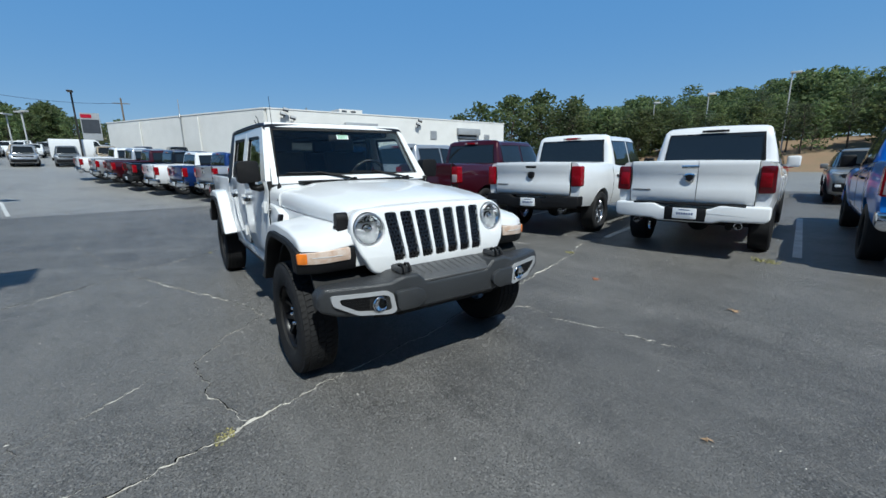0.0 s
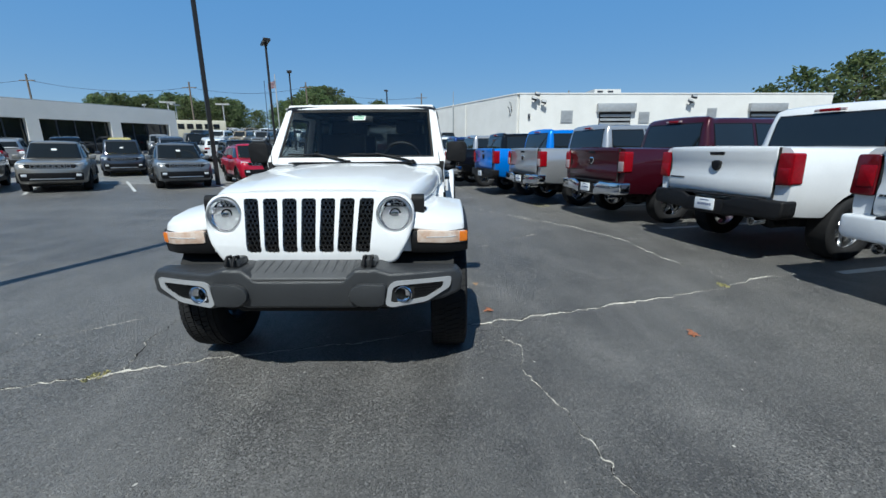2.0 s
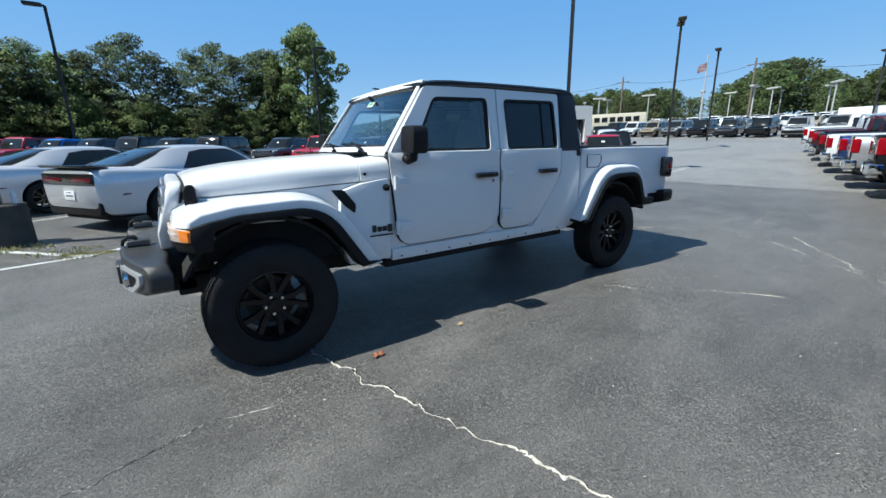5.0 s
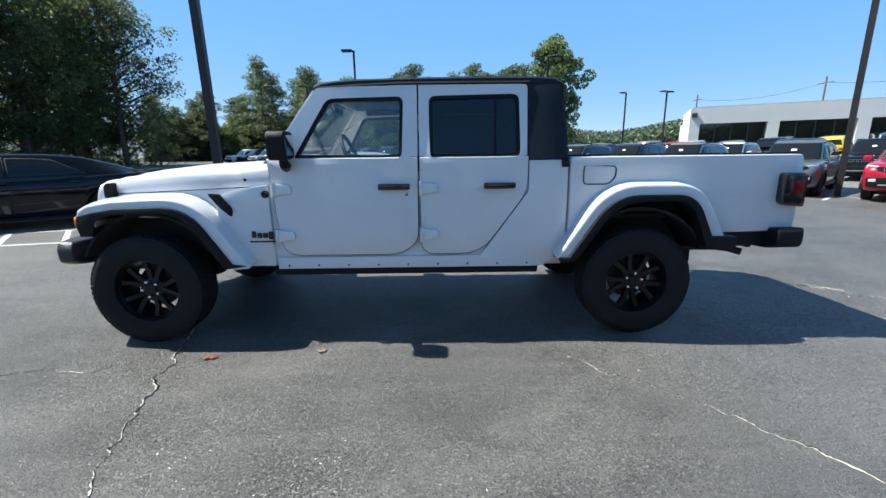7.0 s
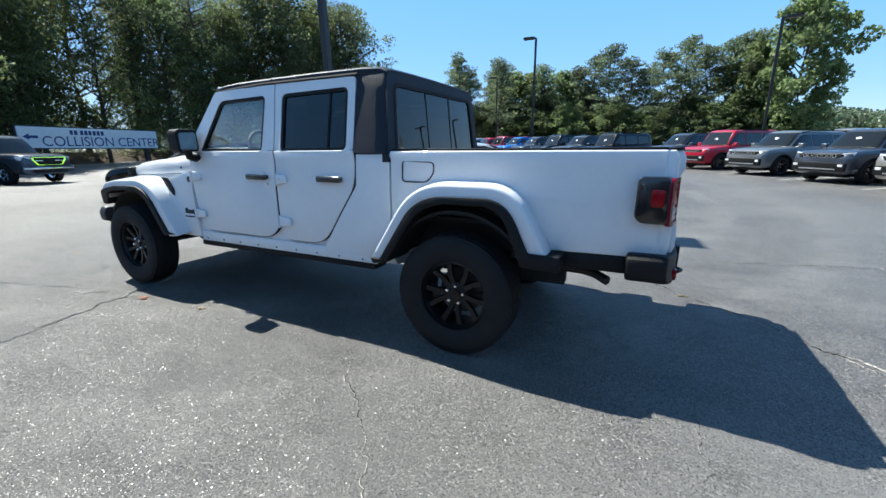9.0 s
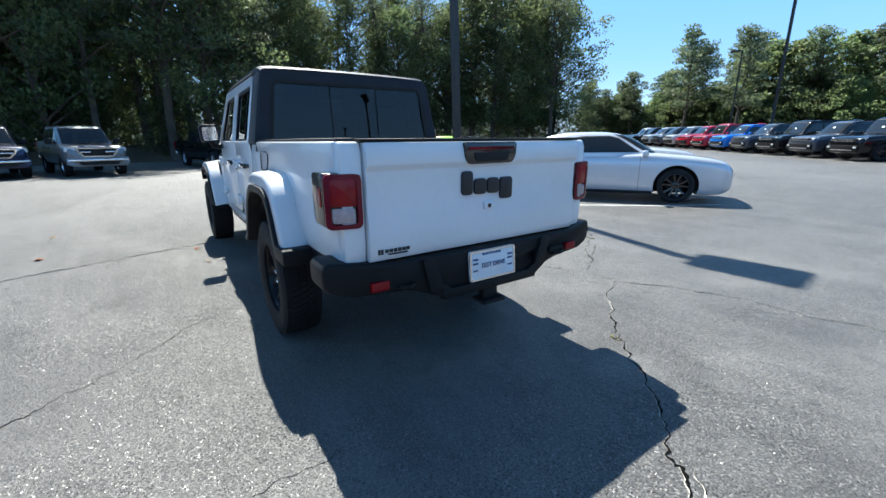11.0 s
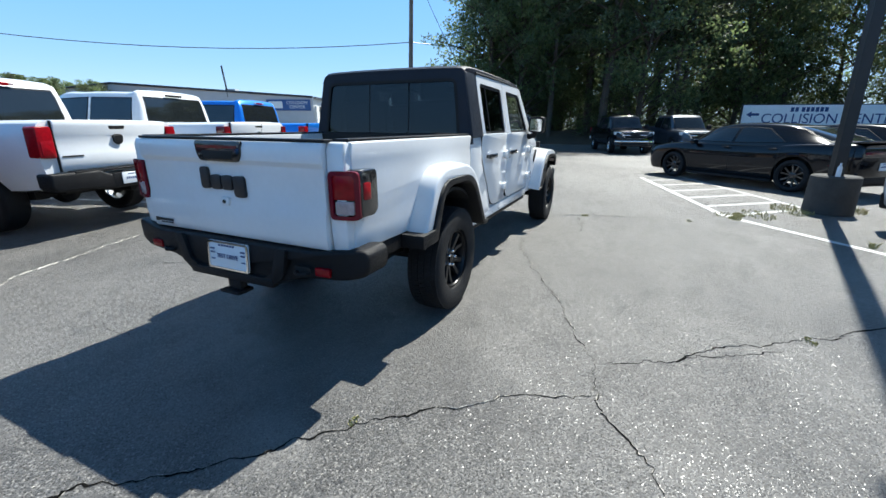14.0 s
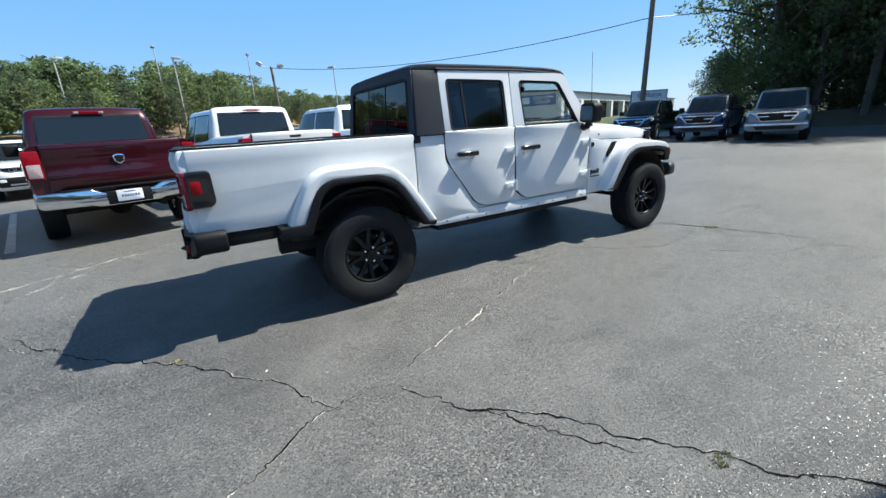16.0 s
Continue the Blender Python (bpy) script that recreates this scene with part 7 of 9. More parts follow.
    for i in range(0 if far else 7):
        bm = bmesh.new()
        yy = (i - 3) * 0.145
        ring(bm, rounded([(yy - 0.058, 0.815), (yy + 0.058, 0.815), (yy + 0.058, 0.918), (yy - 0.058, 0.918)], 0.012), rounded([(yy - 0.044, 0.828), (yy + 0.044, 0.828), (yy + 0.044, 0.905), (yy - 0.044, 0.905)], 0.01), 'x', L1 - 0.02, L1 + 0.012)
        part("grille_slot", bm, SATIN, g_)
    for s in (1, -1):
        bm = bmesh.new()
        prism(bm, rounded([(s * 0.60, 0.95), (s * 0.84, 0.98), (s * 0.86, 0.88), (s * 0.60, 0.85)], 0.02), 'x', L1 - 0.3, L1 - 0.02, 0.01)
        move(bm.verts, lambda c: Vector((c.x - 0.5 * max(0, abs(c.y) - 0.55), c.y, c.z)))
        part("headlight", bm, WHITELENS, root, "clear headlight")
        bm = bmesh.new()
        prism(bm, rounded([(s * 0.58, 1.02), (s * 0.89, 1.04), (s * 0.89, 0.90), (s * 0.58, 0.92)], 0.02), 'x', L0 - 0.005, L0 + 0.25, 0.01)
        part("tail_lamp", bm, REDLENS, root, "red tail lamp")
        if far:
            continue
        bm = bmesh.new()
        tube(bm, [(0.40, s * 0.66, ztop + 0.10), (0.0, s * 0.67, ztop + 0.17), (r + 0.1, s * 0.67, ztop + 0.15), (r - 0.3, s * 0.68, ztop + 0.10)], 0.018, 6)
        part("roof_rail", bm, PLASTIC, root)
        bm = bmesh.new()
        for xa in (f, r):
            ro, ri = 0.455, 0.41
            o_ = [(xa + ro * math.cos(a), 0.365 + ro * math.sin(a)) for a in (math.pi * i / 14 - 0.1 + 0.2 * 0 for i in range(15))]
            i_ = [(xa + ri * math.cos(a), 0.365 + ri * math.sin(a)) for a in (math.pi * i / 14 - 0.1 for i in range(15))]
            prism(bm, o_ + i_[::-1], 'y', s * 0.82, s * 0.95, 0.004)
        box(bm, r + 0.4, f - 0.4, min(s * 0.80, s * 0.935), max(s * 0.80, s * 0.935), 0.27, 0.40, 0.02)
        part("arch_cladding", bm, PLASTIC, root, "black lower cladding")
    bm = bmesh.new()
    prism(bm, rounded([(-0.80, 0.66), (0.80, 0.66), (0.78, 0.40), (-0.78, 0.40)], 0.05), 'x', L1 - 0.2, L1 + 0.035, 0.03)
    fbm = part("front_bumper", bm, PLASTIC, root, "black lower bumper")
    if far:
        return root
    bm = bmesh.new()
    box(bm, L1 + 0.02, L1 + 0.045, -0.55, 0.55, 0.44, 0.48, 0.01)
    part("skid_plate", bm, SATIN, fbm)
    bm = bmesh.new()
    prism(bm, rounded([(-0.82, 0.72), (0.82, 0.72), (0.80, 0.42), (-0.80, 0.42)], 0.05), 'x', L0 - 0.03, L0 + 0.25, 0.03)
    part("rear_bumper", bm, PLASTIC, root)
    plate(root, L0 - 0.012, 0.88)
    return root


def at(x, y, heading, z=0.0):
    return Matrix.Translation((x, y, z)) @ Matrix.Rotation(radians(heading), 4, 'Z')


def on(x, y, heading):
    """A pose on the ground, tipped with the slope."""
    n = Vector((gz(x - 0.5, y) - gz(x + 0.5, y), gz(x, y - 0.5) - gz(x, y + 0.5), 1.0))
    return Matrix.Translation((x, y, gz(x, y))) @ Vector((0, 0, 1)).rotation_difference(n).to_matrix().to_4x4() @ Matrix.Rotation(radians(heading), 4, 'Z')


def again(src, col, label, m, name=None):
    o = copy_thing(src, m)
    for c in o.children_recursive:
        if c.get("painted"):
            c.material_slots[0].link = 'OBJECT'
            c.material_slots[0].material = PAINTS[col]
    o["label"] = label
    return o


# pickups with their tails to the aisle, all turned with the lot
def slot(u, tail):
    p = lot(u, tail + 2.97)
    return on(p.x, p.y, LOT + 90)


ROW = "pickups parked tail to the aisle"
p_lux = pickup("pickup_truck", "white", True, CHROME, "paint", "white crew-cab pickup with body-coloured bumper and twin exhausts", ROW, slot(2.89, 4.28))
p_work = pickup("pickup_truck", "white", False, ALU, "black", "plain white work pickup with black bumper and steel wheels", ROW, slot(0.13, 4.58))
p_mar = pickup("pickup_truck", "maroon", False, CHROME, "chrome", "dark maroon pickup with chrome bumper", ROW, slot(-2.63, 4.48))
for k, col, lab, src, dv in ((-1, "blue", "bright blue pickup with chrome bumper", p_mar, 0.15), (3, "silver", "silver pickup with chrome bumper", p_mar, 0.0), (4, "blue", "bright blue pickup with dark bumper", p_work, 0.05),
                             (5, "black", "black pickup with chrome bumper", p_mar, 0.1), (6, "silver", "silver pickup with chrome bumper", p_mar, -0.05), (7, "darkblue", "dark blue pickup with chrome bumper", p_mar, 0.1),
                             (8, "white", "white pickup with chrome bumper", p_mar, 0.0), (9, "black", "black pickup with dark bumper", p_work, 0.1), (10, "maroon", "maroon pickup with chrome bumper", p_mar, 0.0),
                             (11, "silver", "silver pickup with chrome bumper", p_mar, 0.1), (12, "white", "white pickup with chrome bumper", p_mar, 0.0)):
    u = (-0.2 if k == 5 else 0.2 if k == 4 else 0) + 3.0 - 2.76 * k if k >= 0 else 5.85
    again(src, col, lab, slot(u, (4.2 + 0.088 * (u + 5.2) if k >= 0 else 4.28) + dv * 0.5))
# pickups in the shade, facing the camera's side of the lot
SH = "pickups parked in the shade of the woods"
for x, y, hd, col in ((19.4, 7.15, 197, "midnight"), (19.2, 4.2, 197, "grey"), (18.9, 10.1, 197, "black"), (21.6, -1.2, 197, "black"), (22.4, -4.2, 197, "slate")):
    again(p_mar, col, {"silver": "silver pickup with chrome grille in the shade", "grey": "grey pickup with chrome grille in the shade", "slate": "dark slate pickup with chrome grille in the shade", "black": "black pickup in the shade of trees", "midnight": "midnight blue pickup with chrome grille in the shade"}[col], at(x, y, hd))["group"] = SH

# muscle cars
ch = low_car("coupe_car", "palesilver", "pale silver two-door muscle coupe with black wheels and spoiler", "muscle cars", on(1.485, -7.236, 211.8))
again(ch, "palesilver", "pale silver two-door muscle coupe, the second of the pair", on(3.75, -10.7, 211.8))
cg = low_car("saloon_car", "black", "black four-door muscle saloon with black wheels", "muscle cars", on(8.62, -4.83, 44), coupe=False)
again(ch, "green", "acid green two-door muscle coupe", on(14.5, -11.3, 40))
again(cg, "black", "black four-door muscle saloon behind the sign", on(11.3, -7.6, 40))
again(cg, "black", "black four-door saloon by the woods", on(17.5, -14.3, 40))
again(ch, "red", "red two-door muscle coupe by the woods", on(20.8, -14.5, 40))
again(ch, "grey", "grey two-door muscle coupe by the woods", on(23.8, -18.0, 40))

# sport utilities in a slanting row
G2 = "sport utilities in the slanting row"
s_a = suv("sport_utility", "red", "red compact sport utility with black hood panel", G2, at(0, 0, 0), black_hood=True)
s_b = suv("sport_utility", "champagne", "champagne grey sport utility", G2, at(0, 0, 0))
s_c = suv("sport_utility", "black", "black boxy sport utility", G2, at(0, 0, 0), boxy=True)
s_f = suv("sport_utility", "black", "black sport utility", G2, at(0, 0, 0), far=True)
s_g = suv("sport_utility", "black", "black boxy off-roader", G2, at(0, 0, 0), boxy=True, far=True)
rowA = [("red", s_a, 0), ("grey", s_a, 1), ("champagne", s_b, 2.28), ("slate", s_a, 3.2), ("grey", s_a, 4.3), ("red", s_c, 5.5), ("slate", s_b, 6.6)]
first = {}
def place(src, col, label, m):
    if src.name not in first:
        first[src.name] = 1
        src.matrix_basis = m
        for c in src.children_recursive:
            if c.get("painted"):
                c.material_slots[0].link = 'OBJECT'
                c.material_slots[0].material = PAINTS[col]
        src["label"] = label
        return src
    return again(src, col, label, m)


NAMES = {"red": "red", "grey": "mid grey", "champagne": "champagne grey", "slate": "dark slate blue", "black": "black", "white": "white", "silver": "silver", "blue": "bright blue", "darkblue": "dark blue", "yellow": "yellow", "tan": "tan", "green": "green"}
hdA = rot(38)
for col, src, i in rowA:
    p = Vector((-13.9 + 1.425 * i, -7.9 - 2.48 * i, 0))
    place(src, col, NAMES[col] + " sport utility facing the aisle", on(p.x, p.y, 38 + random.uniform(-2, 2)))
# second and third rows behind
for rr, (off, cols) in enumerate(((-6.6, ["black", "black", "slate", "white", "red", "slate", "grey", "black"]), (-15.5, ["white", "slate", "yellow", "black", "silver", "white", "black", "grey", "white"]), (-24.0, ["black", "silver", "white", "black", "slate", "white", "silver", "black", "tan", "white"]))):
    for i, col in enumerate(cols):
        p = Vector((-13.9 + 1.425 * (i - 0.4), -7.9 - 2.48 * (i - 0.4), 0)) + hdA * (off - 1.4)
        if rr == 2 and -2 < (p - Vector((-22.7, -34.0, 0))).dot(Vector((-0.900, 0.436, 0))) < 19 and (p - Vector((-22.7, -34.0, 0))).dot(Vector((-0.436, -0.900, 0))) > -3.5:
            continue                  # the dealership stands there
        src = (s_c if rr == 0 else s_g) if (i + rr) % 2 == 0 else (s_b if rr == 0 else s_f)
        place(src, col, NAMES[col] + " sport utility in the far rows", on(p.x, p.y, 38 + 180 * (rr % 2) + random.uniform(-2, 2)))["group"] = "sport utilities in the far rows"
# dark row on the right
for i, col in enumerate(("black", "slate", "black", "slate", "blue", "red", "red", "silver", "slate", "silver", "black", "white")):
    p = Vector((-0.6 + 1.95 * i, -25.0 - 1.62 * i, 0))
    place((s_c if col in ("red", "black") else s_a) if i < 6 else s_f, col, NAMES[col] + " sport utility under the trees", on(p.x, p.y, 50 + random.uniform(-2, 2)))["group"] = "sport utilities by the trees"
# off-roaders far down the lot
for i, col in enumerate(("black", "slate", "tan", "grey", "silver", "black", "slate", "black", "grey", "tan", "white", "black")):
    place(s_g, col, NAMES[col] + " boxy off-roader far down the lot", on(-46 - 0.3 * i, 1 - 2.9 * i, 5 + random.uniform(-3, 3)))["group"] = "off-roaders far down the lot"


def far_car(col, label, group, m, boxy):
    """A small plain vehicle for the far end: body, glass band, bumper and wheels."""
    root = thing("sport_utility", label, "car", group, m=m)
    bm = bmesh.new()
    top = [(-2.2, 0.98), (-2.05, 1.70), (0.35, 1.74), (0.85, 1.08), (2.0, 1.0)] if boxy else [(-2.15, 1.0), (-1.75, 1.50), (0.25, 1.60), (1.0, 1.06), (2.05, 0.92)]
    prism(bm, top + [(2.25, 0.75), (2.22, 0.42), (1.8, 0.32), (-1.9, 0.34), (-2.25, 0.5)], 'y', -0.9, 0.9, 0.05)
    move(bm.verts, lambda c: Vector((c.x, c.y * (1 - 0.24 * max(0, c.z - 1.0)), c.z)))
    painted(part("body", bm, PAINTS[col], root, smooth=40))
    for s in (1, -1):
        bm = bmesh.new()
        prism(bm, [(-1.8, 1.08), (-1.62, top[1][1] - 0.12), (0.22, top[2][1] - 0.12), (0.62, 1.1)], 'y', s * 0.76, s * 0.872)
        move(bm.verts, lambda c: Vector((c.x, c.y * (1 - 0.24 * max(0, c.z - 1.0)) + s * 0.006, c.z)))
        part("window_pane", bm, DARKGLASS, root, smooth=0)
    for p, q in ((top[2], top[3]), (top[1], top[0])):
        bm = bmesh.new()
        d = 0.02 if p is top[2] else -0.02
        a, b = Vector(p).lerp(Vector(q), 0.12), Vector(p).lerp(Vector(q), 0.85)
        prism(bm, [(a.x, a.y), (b.x, b.y), (b.x + d, b.y + 0.012), (a.x + d, a.y + 0.012)], 'y', -0.66, 0.66)
        part("window_pane", bm, DARKGLASS, root, smooth=0)
    for s in (1, -1):
        bm = bmesh.new()
        box(bm, 2.14, 2.25, min(s * 0.5, s * 0.82), max(s * 0.5, s * 0.82), 0.72, 0.86, 0.02)
        part("headlight", bm, WHITELENS, root, smooth=0)
    for x in (-1.35, 1.4):
        for s in (1, -1):
            bm = bmesh.new()
            lathe(bm, [(0.0, s * 0.93), (0.2, s * 0.93), (0.22, s * 0.95), (0.36, s * 0.94), (0.37, s * 0.72), (0.0, s * 0.72)], 14, (x, 0, 0.37))
            part("wheel", bm, RUBBER, root, smooth=30)
    return root


far_kinds = [far_car("white", "white vehicle far off in the lot", "vehicles at the far end of the lot", on(-58.6, 5.1, 5), True), far_car("white", "white vehicle far off in the lot", "vehicles at the far end of the lot", on(-65.6, 5.0, 185), False)]
for i in range(2, 70):
    col = random.choice(("white", "white", "white", "silver", "white", "black", "grey", "white", "tan"))
    again(random.choice(far_kinds), col, NAMES[col] + " vehicle far off in the lot", on(-58 - 6.6 * (i % 5) - random.uniform(0, 1.5), 5 - 3.0 * (i // 5) * 1.2 + random.uniform(-0.3, 0.3), random.choice((5, 185))))
# cars beyond the pickup row
for x, y, hd, col, src in ((1.5, 17.5, 284, "champagne", s_b), (-1.6, 18.0, 284, "red", s_a), (-7.4, 14.5, 290, "white", s_b), (5.0, 19.5, 284, "silver", s_b), (-12, 14.8, 285, "black", s_b)):
    place(src, col, NAMES[col] + " sport utility beyond the pickups", at(x, y, hd))["group"] = "cars beyond the pickups"


# ---- buildings ----
WALLWHITE = mat("white_painted_wall", (0.70, 0.69, 0.66), 0.75, col2=(0.62, 0.61, 0.58), scale=0.8, bump=0.2, bscale=40)
WALLGREY = mat("pale_grey_metal_wall", (0.48, 0.49, 0.50), 0.55, col2=(0.42, 0.43, 0.44), scale=0.6)
TRIMDARK = mat("dark_metal_trim", (0.04, 0.045, 0.055), 0.5, vary=0.2, scale=2)
VENT = mat("grey_louvre_metal", (0.36, 0.37, 0.38), 0.5, 0.3, vary=0.15, scale=4)
INSIDE = mat("dark_interior", (0.03, 0.03, 0.032), 0.8, vary=0.3, scale=1)
BEIGE = mat("beige_wall", (0.52, 0.46, 0.36), 0.8, vary=0.08, scale=0.5)
SIGNBLUE = mat("blue_sign_panel", (0.03, 0.09, 0.25), 0.45, vary=0.1, scale=2)
TIMBER = mat("weathered_pole_timber", (0.16, 0.13, 0.10), 0.85, vary=0.3, scale=3, bump=0.6, bscale=30)
POLEM = mat("dark_bronze_pole", (0.018, 0.016, 0.015), 0.45, vary=0.2, scale=4)
WHITEPOLE = mat("white_pole", (0.42, 0.42, 0.41), 0.5, vary=0.1, scale=3)
CONCRETE = mat("dark_painted_concrete", (0.05, 0.048, 0.045), 0.85, vary=0.3, scale=5, bump=0.5, bscale=40)
SOIL = mat("red_brown_soil", (0.26, 0.16, 0.10), 0.95, col2=(0.18, 0.14, 0.08), scale=0.3, bump=0.5, bscale=6)


def bx(name, mtx, dims, material, parent, label="", w=0.0):
    """A box with its corner data in the parent's own axes: dims = x0, x1, y0, y1, z0, z1."""
    bm = bmesh.new()
    box(bm, *dims, w)
    if mtx is not None:
        bmesh.ops.transform(bm, matrix=mtx, verts=bm.verts)
    return part(name, bm, material, parent, label, smooth=30)


# long white building: walls from the near corner
wh = thing("warehouse", "long low white painted building with louvred vents and flat roof", "building", m=at(-38.2, 8.1, 0))
aB = 93.5
dB = rot(aB)                          # along the wall
MB = Matrix.Rotation(radians(aB), 4, 'Z')
bx("wall", MB, (0, 32.5, -0.3, 0.0, 0, 6.6), WALLWHITE, wh)
aA = 209
MA = Matrix.Rotation(radians(aA), 4, 'Z')
bx("wall", MA, (0, 27, 0.0, 0.3, 0, 6.6), WALLWHITE, wh)
bm = bmesh.new()
pts = [Vector((0, 0, 0)), dB * 32.5, dB * 32.5 + rot(180) * 30, rot(aA) * 27 + rot(180) * 8, rot(aA) * 27]
bm.faces.new([bm.verts.new((p.x, p.y, 6.3)) for p in pts])
part("roof", bm, VENT, wh, smooth=0)
bx("parapet_cap", MB, (-0.1, 32.6, -0.35, 0.06, 6.6, 6.72), WALLWHITE, wh)
bx("parapet_cap", MA, (-0.1, 27, -0.06, 0.35, 6.6, 6.72), WALLWHITE, wh)
for x, w_, z0, z1 in ((4.2, 1.2, 3.85, 5.05), (12.2, 1.1, 3.8, 4.9), (19.3, 1.0, 4.2, 5.25), (28.6, 1.0, 3.9, 5.05)):
    v = bx("square_vent", MB, (x, x + w_, -0.36, -0.29, z0, z1), VENT, wh, "grey square vent")
    for k in range(7):
        zz = z0 + 0.06 + k * (z1 - z0 - 0.12) / 7
        bx("square_vent_slat", MB, (x + 0.07, x + w_ - 0.07, -0.39, -0.355, zz, zz + (z1 - z0) / 10), VENT, v)
for x in (7.8, 23.6):
    v = bx("louvre", MB, (x, x + 3.9, -0.75, -0.3, 4.9, 5.7), VENT, wh, "grey louvred vent with hood", 0.03)
    for k in range(7):
        bx("slat", MB, (x + 0.4, x + 3.5, -0.44, -0.31, 2.05 + k * 0.4, 2.27 + k * 0.4), VENT, v)
    bx("louvre_back", MB, (x + 0.3, x + 3.6, -0.309, -0.302, 1.95, 4.9), INSIDE, v)


def wall_flood(x, z, twin):
    """A floodlight on a bracket arm out of the long wall."""
    bm = bmesh.new()
    tube(bm, [(x, -0.3, z - 0.35), (x, -0.62, z - 0.2), (x, -0.7, z)], 0.035, 6)
    arm = part("wall_lamp", bm, TRIMDARK, wh, "dark floodlight on a bracket")
    arm.data.transform(MB)
    for k in range(2 if twin else 1):
        M_ = MB @ Matrix.Translation((x - 0.12 + 0.3 * k, -0.74, z - 0.02 + 0.42 * k)) @ Matrix.Rotation(radians(-38), 4, 'X') @ Matrix.Rotation(radians(20), 4, 'Y')
        h_ = bx("lamp_head", M_, (-0.26, 0.26, -0.12, 0.1, -0.16, 0.16), TRIMDARK, arm, "", 0.03)
        bx("lamp_glass", M_, (-0.22, 0.22, -0.14, -0.12, -0.13, 0.13), VENT, arm)


wall_flood(1.45, 6.15, True)
wall_flood(17.3, 5.9, True)
wall_flood(2.4, 5.85, False)
bx("box_lamp", MB, (0.85, 1.05, -0.5, -0.3, 4.3, 4.75), TRIMDARK, wh, "small dark box lamp", 0.03)
bx("box_lamp", MB, (27.3, 27.5, -0.45, -0.3, 5.2, 5.5), TRIMDARK, wh, "small dark box lamp", 0.03)
for x, top in ((12.4, 8.3), (9.5, 6.5), (20.0, 6.5)):
    bm = bmesh.new()
    tube(bm, [(x, 0.42, 0), (x, 0.42, 6.2), (x - 0.12, 0.5, 6.5), (x, 0.42, 6.8)] if top > 7 else [(x, 0.42, 0), (x, 0.42, 6.4)], 0.07, 8)
    if top > 7:
        tube(bm, [(x, 0.42, 6.8), (x, 0.42, top)], 0.035, 6)
    bmesh.ops.transform(bm, matrix=MA, verts=bm.verts)
    part("downpipe", bm, WALLWHITE if top < 7 else VENT, wh, "pipe up the wall")
for x, z in ((0.7, 5.9), (0.95, 5.5)):
    bm = bmesh.new()
    tube(bm, [(x, 0.3, z - 0.9), (x - 0.1, 0.55, z - 0.2), (x - 0.2, 0.8, z)], 0.04, 6)
    bmesh.ops.transform(bm, matrix=MA, verts=bm.verts)
    part("bracket_arm", bm, TRIMDARK, wh, "thin bracket arm")
ru = bx("roof_unit", MB, (8.2, 11.0, 1.5, 4.5, 6.3, 7.3), WALLWHITE, wh, "low white box on the roof")
for x in (8.5, 9.6):
    bx("roof_unit_grille", MB, (x, x + 0.55, 1.44, 1.5, 6.8, 7.15), TRIMDARK, ru)

# dealership with open service bays
L_, R_ = Vector((-22.7, -34.0, 0)), Vector((-38.2, -26.5, 0))
ang = math.degrees(math.atan2((R_ - L_).y, (R_ - L_).x))
dl = thing("dealership_building", "low white dealership with tall dark glazed bays", "building", m=at(L_.x, L_.y, ang))
ln_ = (R_ - L_).length
bx("fascia", None, (0, ln_, 0.0, 7, 3.95, 5.3), WALLWHITE, dl, "plain white fascia")
bx("roof", None, (0.2, ln_ - 0.2, 0.2, 6.8, 5.3, 5.4), VENT, dl)
for x in (0, ln_ * 0.33, ln_ * 0.66, ln_ - 0.8):
    bx("pier", None, (x, x + 0.8, 0.0, 0.6, 0, 3.95), WALLWHITE, dl)
for k in range(3):
    x0 = ln_ * 0.33 * k + 0.8
    p_ = bx("bay_glass", None, (x0, x0 + ln_ * 0.33 - 0.8, 0.5, 0.56, 0, 3.95), DARKGLASS, dl, "dark glazed bay")
    for q in range(1, 4):
        xx = x0 + (ln_ * 0.33 - 0.8) * q / 4
        bx("mullion", None, (xx - 0.04, xx + 0.04, 0.44, 0.52, 0, 3.95), TRIMDARK, p_)
bx("side_wall", None, (0, 0.3, 0.6, 7, 0, 3.95), WALLWHITE, dl)
bx("side_wall", None, (ln_ - 0.3, ln_, 0.6, 7, 0, 3.95), WALLWHITE, dl)
bx("wall_lamp", None, (0.1, 0.5, -0.3, 0.0, 4.5, 4.85), TRIMDARK, dl)
lw = thing("annexe_building", "small white annexe with dark windows", "building", m=at(-35.0, -56.0, ang))
bx("wall", None, (0, 8, 0, 6, 0, 5.6), WALLWHITE, lw)
for k in range(4):
    bx("window", None, (0.5 + 1.7 * k, 1.4 + 1.7 * k, -0.06, 0.02, 3.2, 4.4), DARKGLASS, lw)

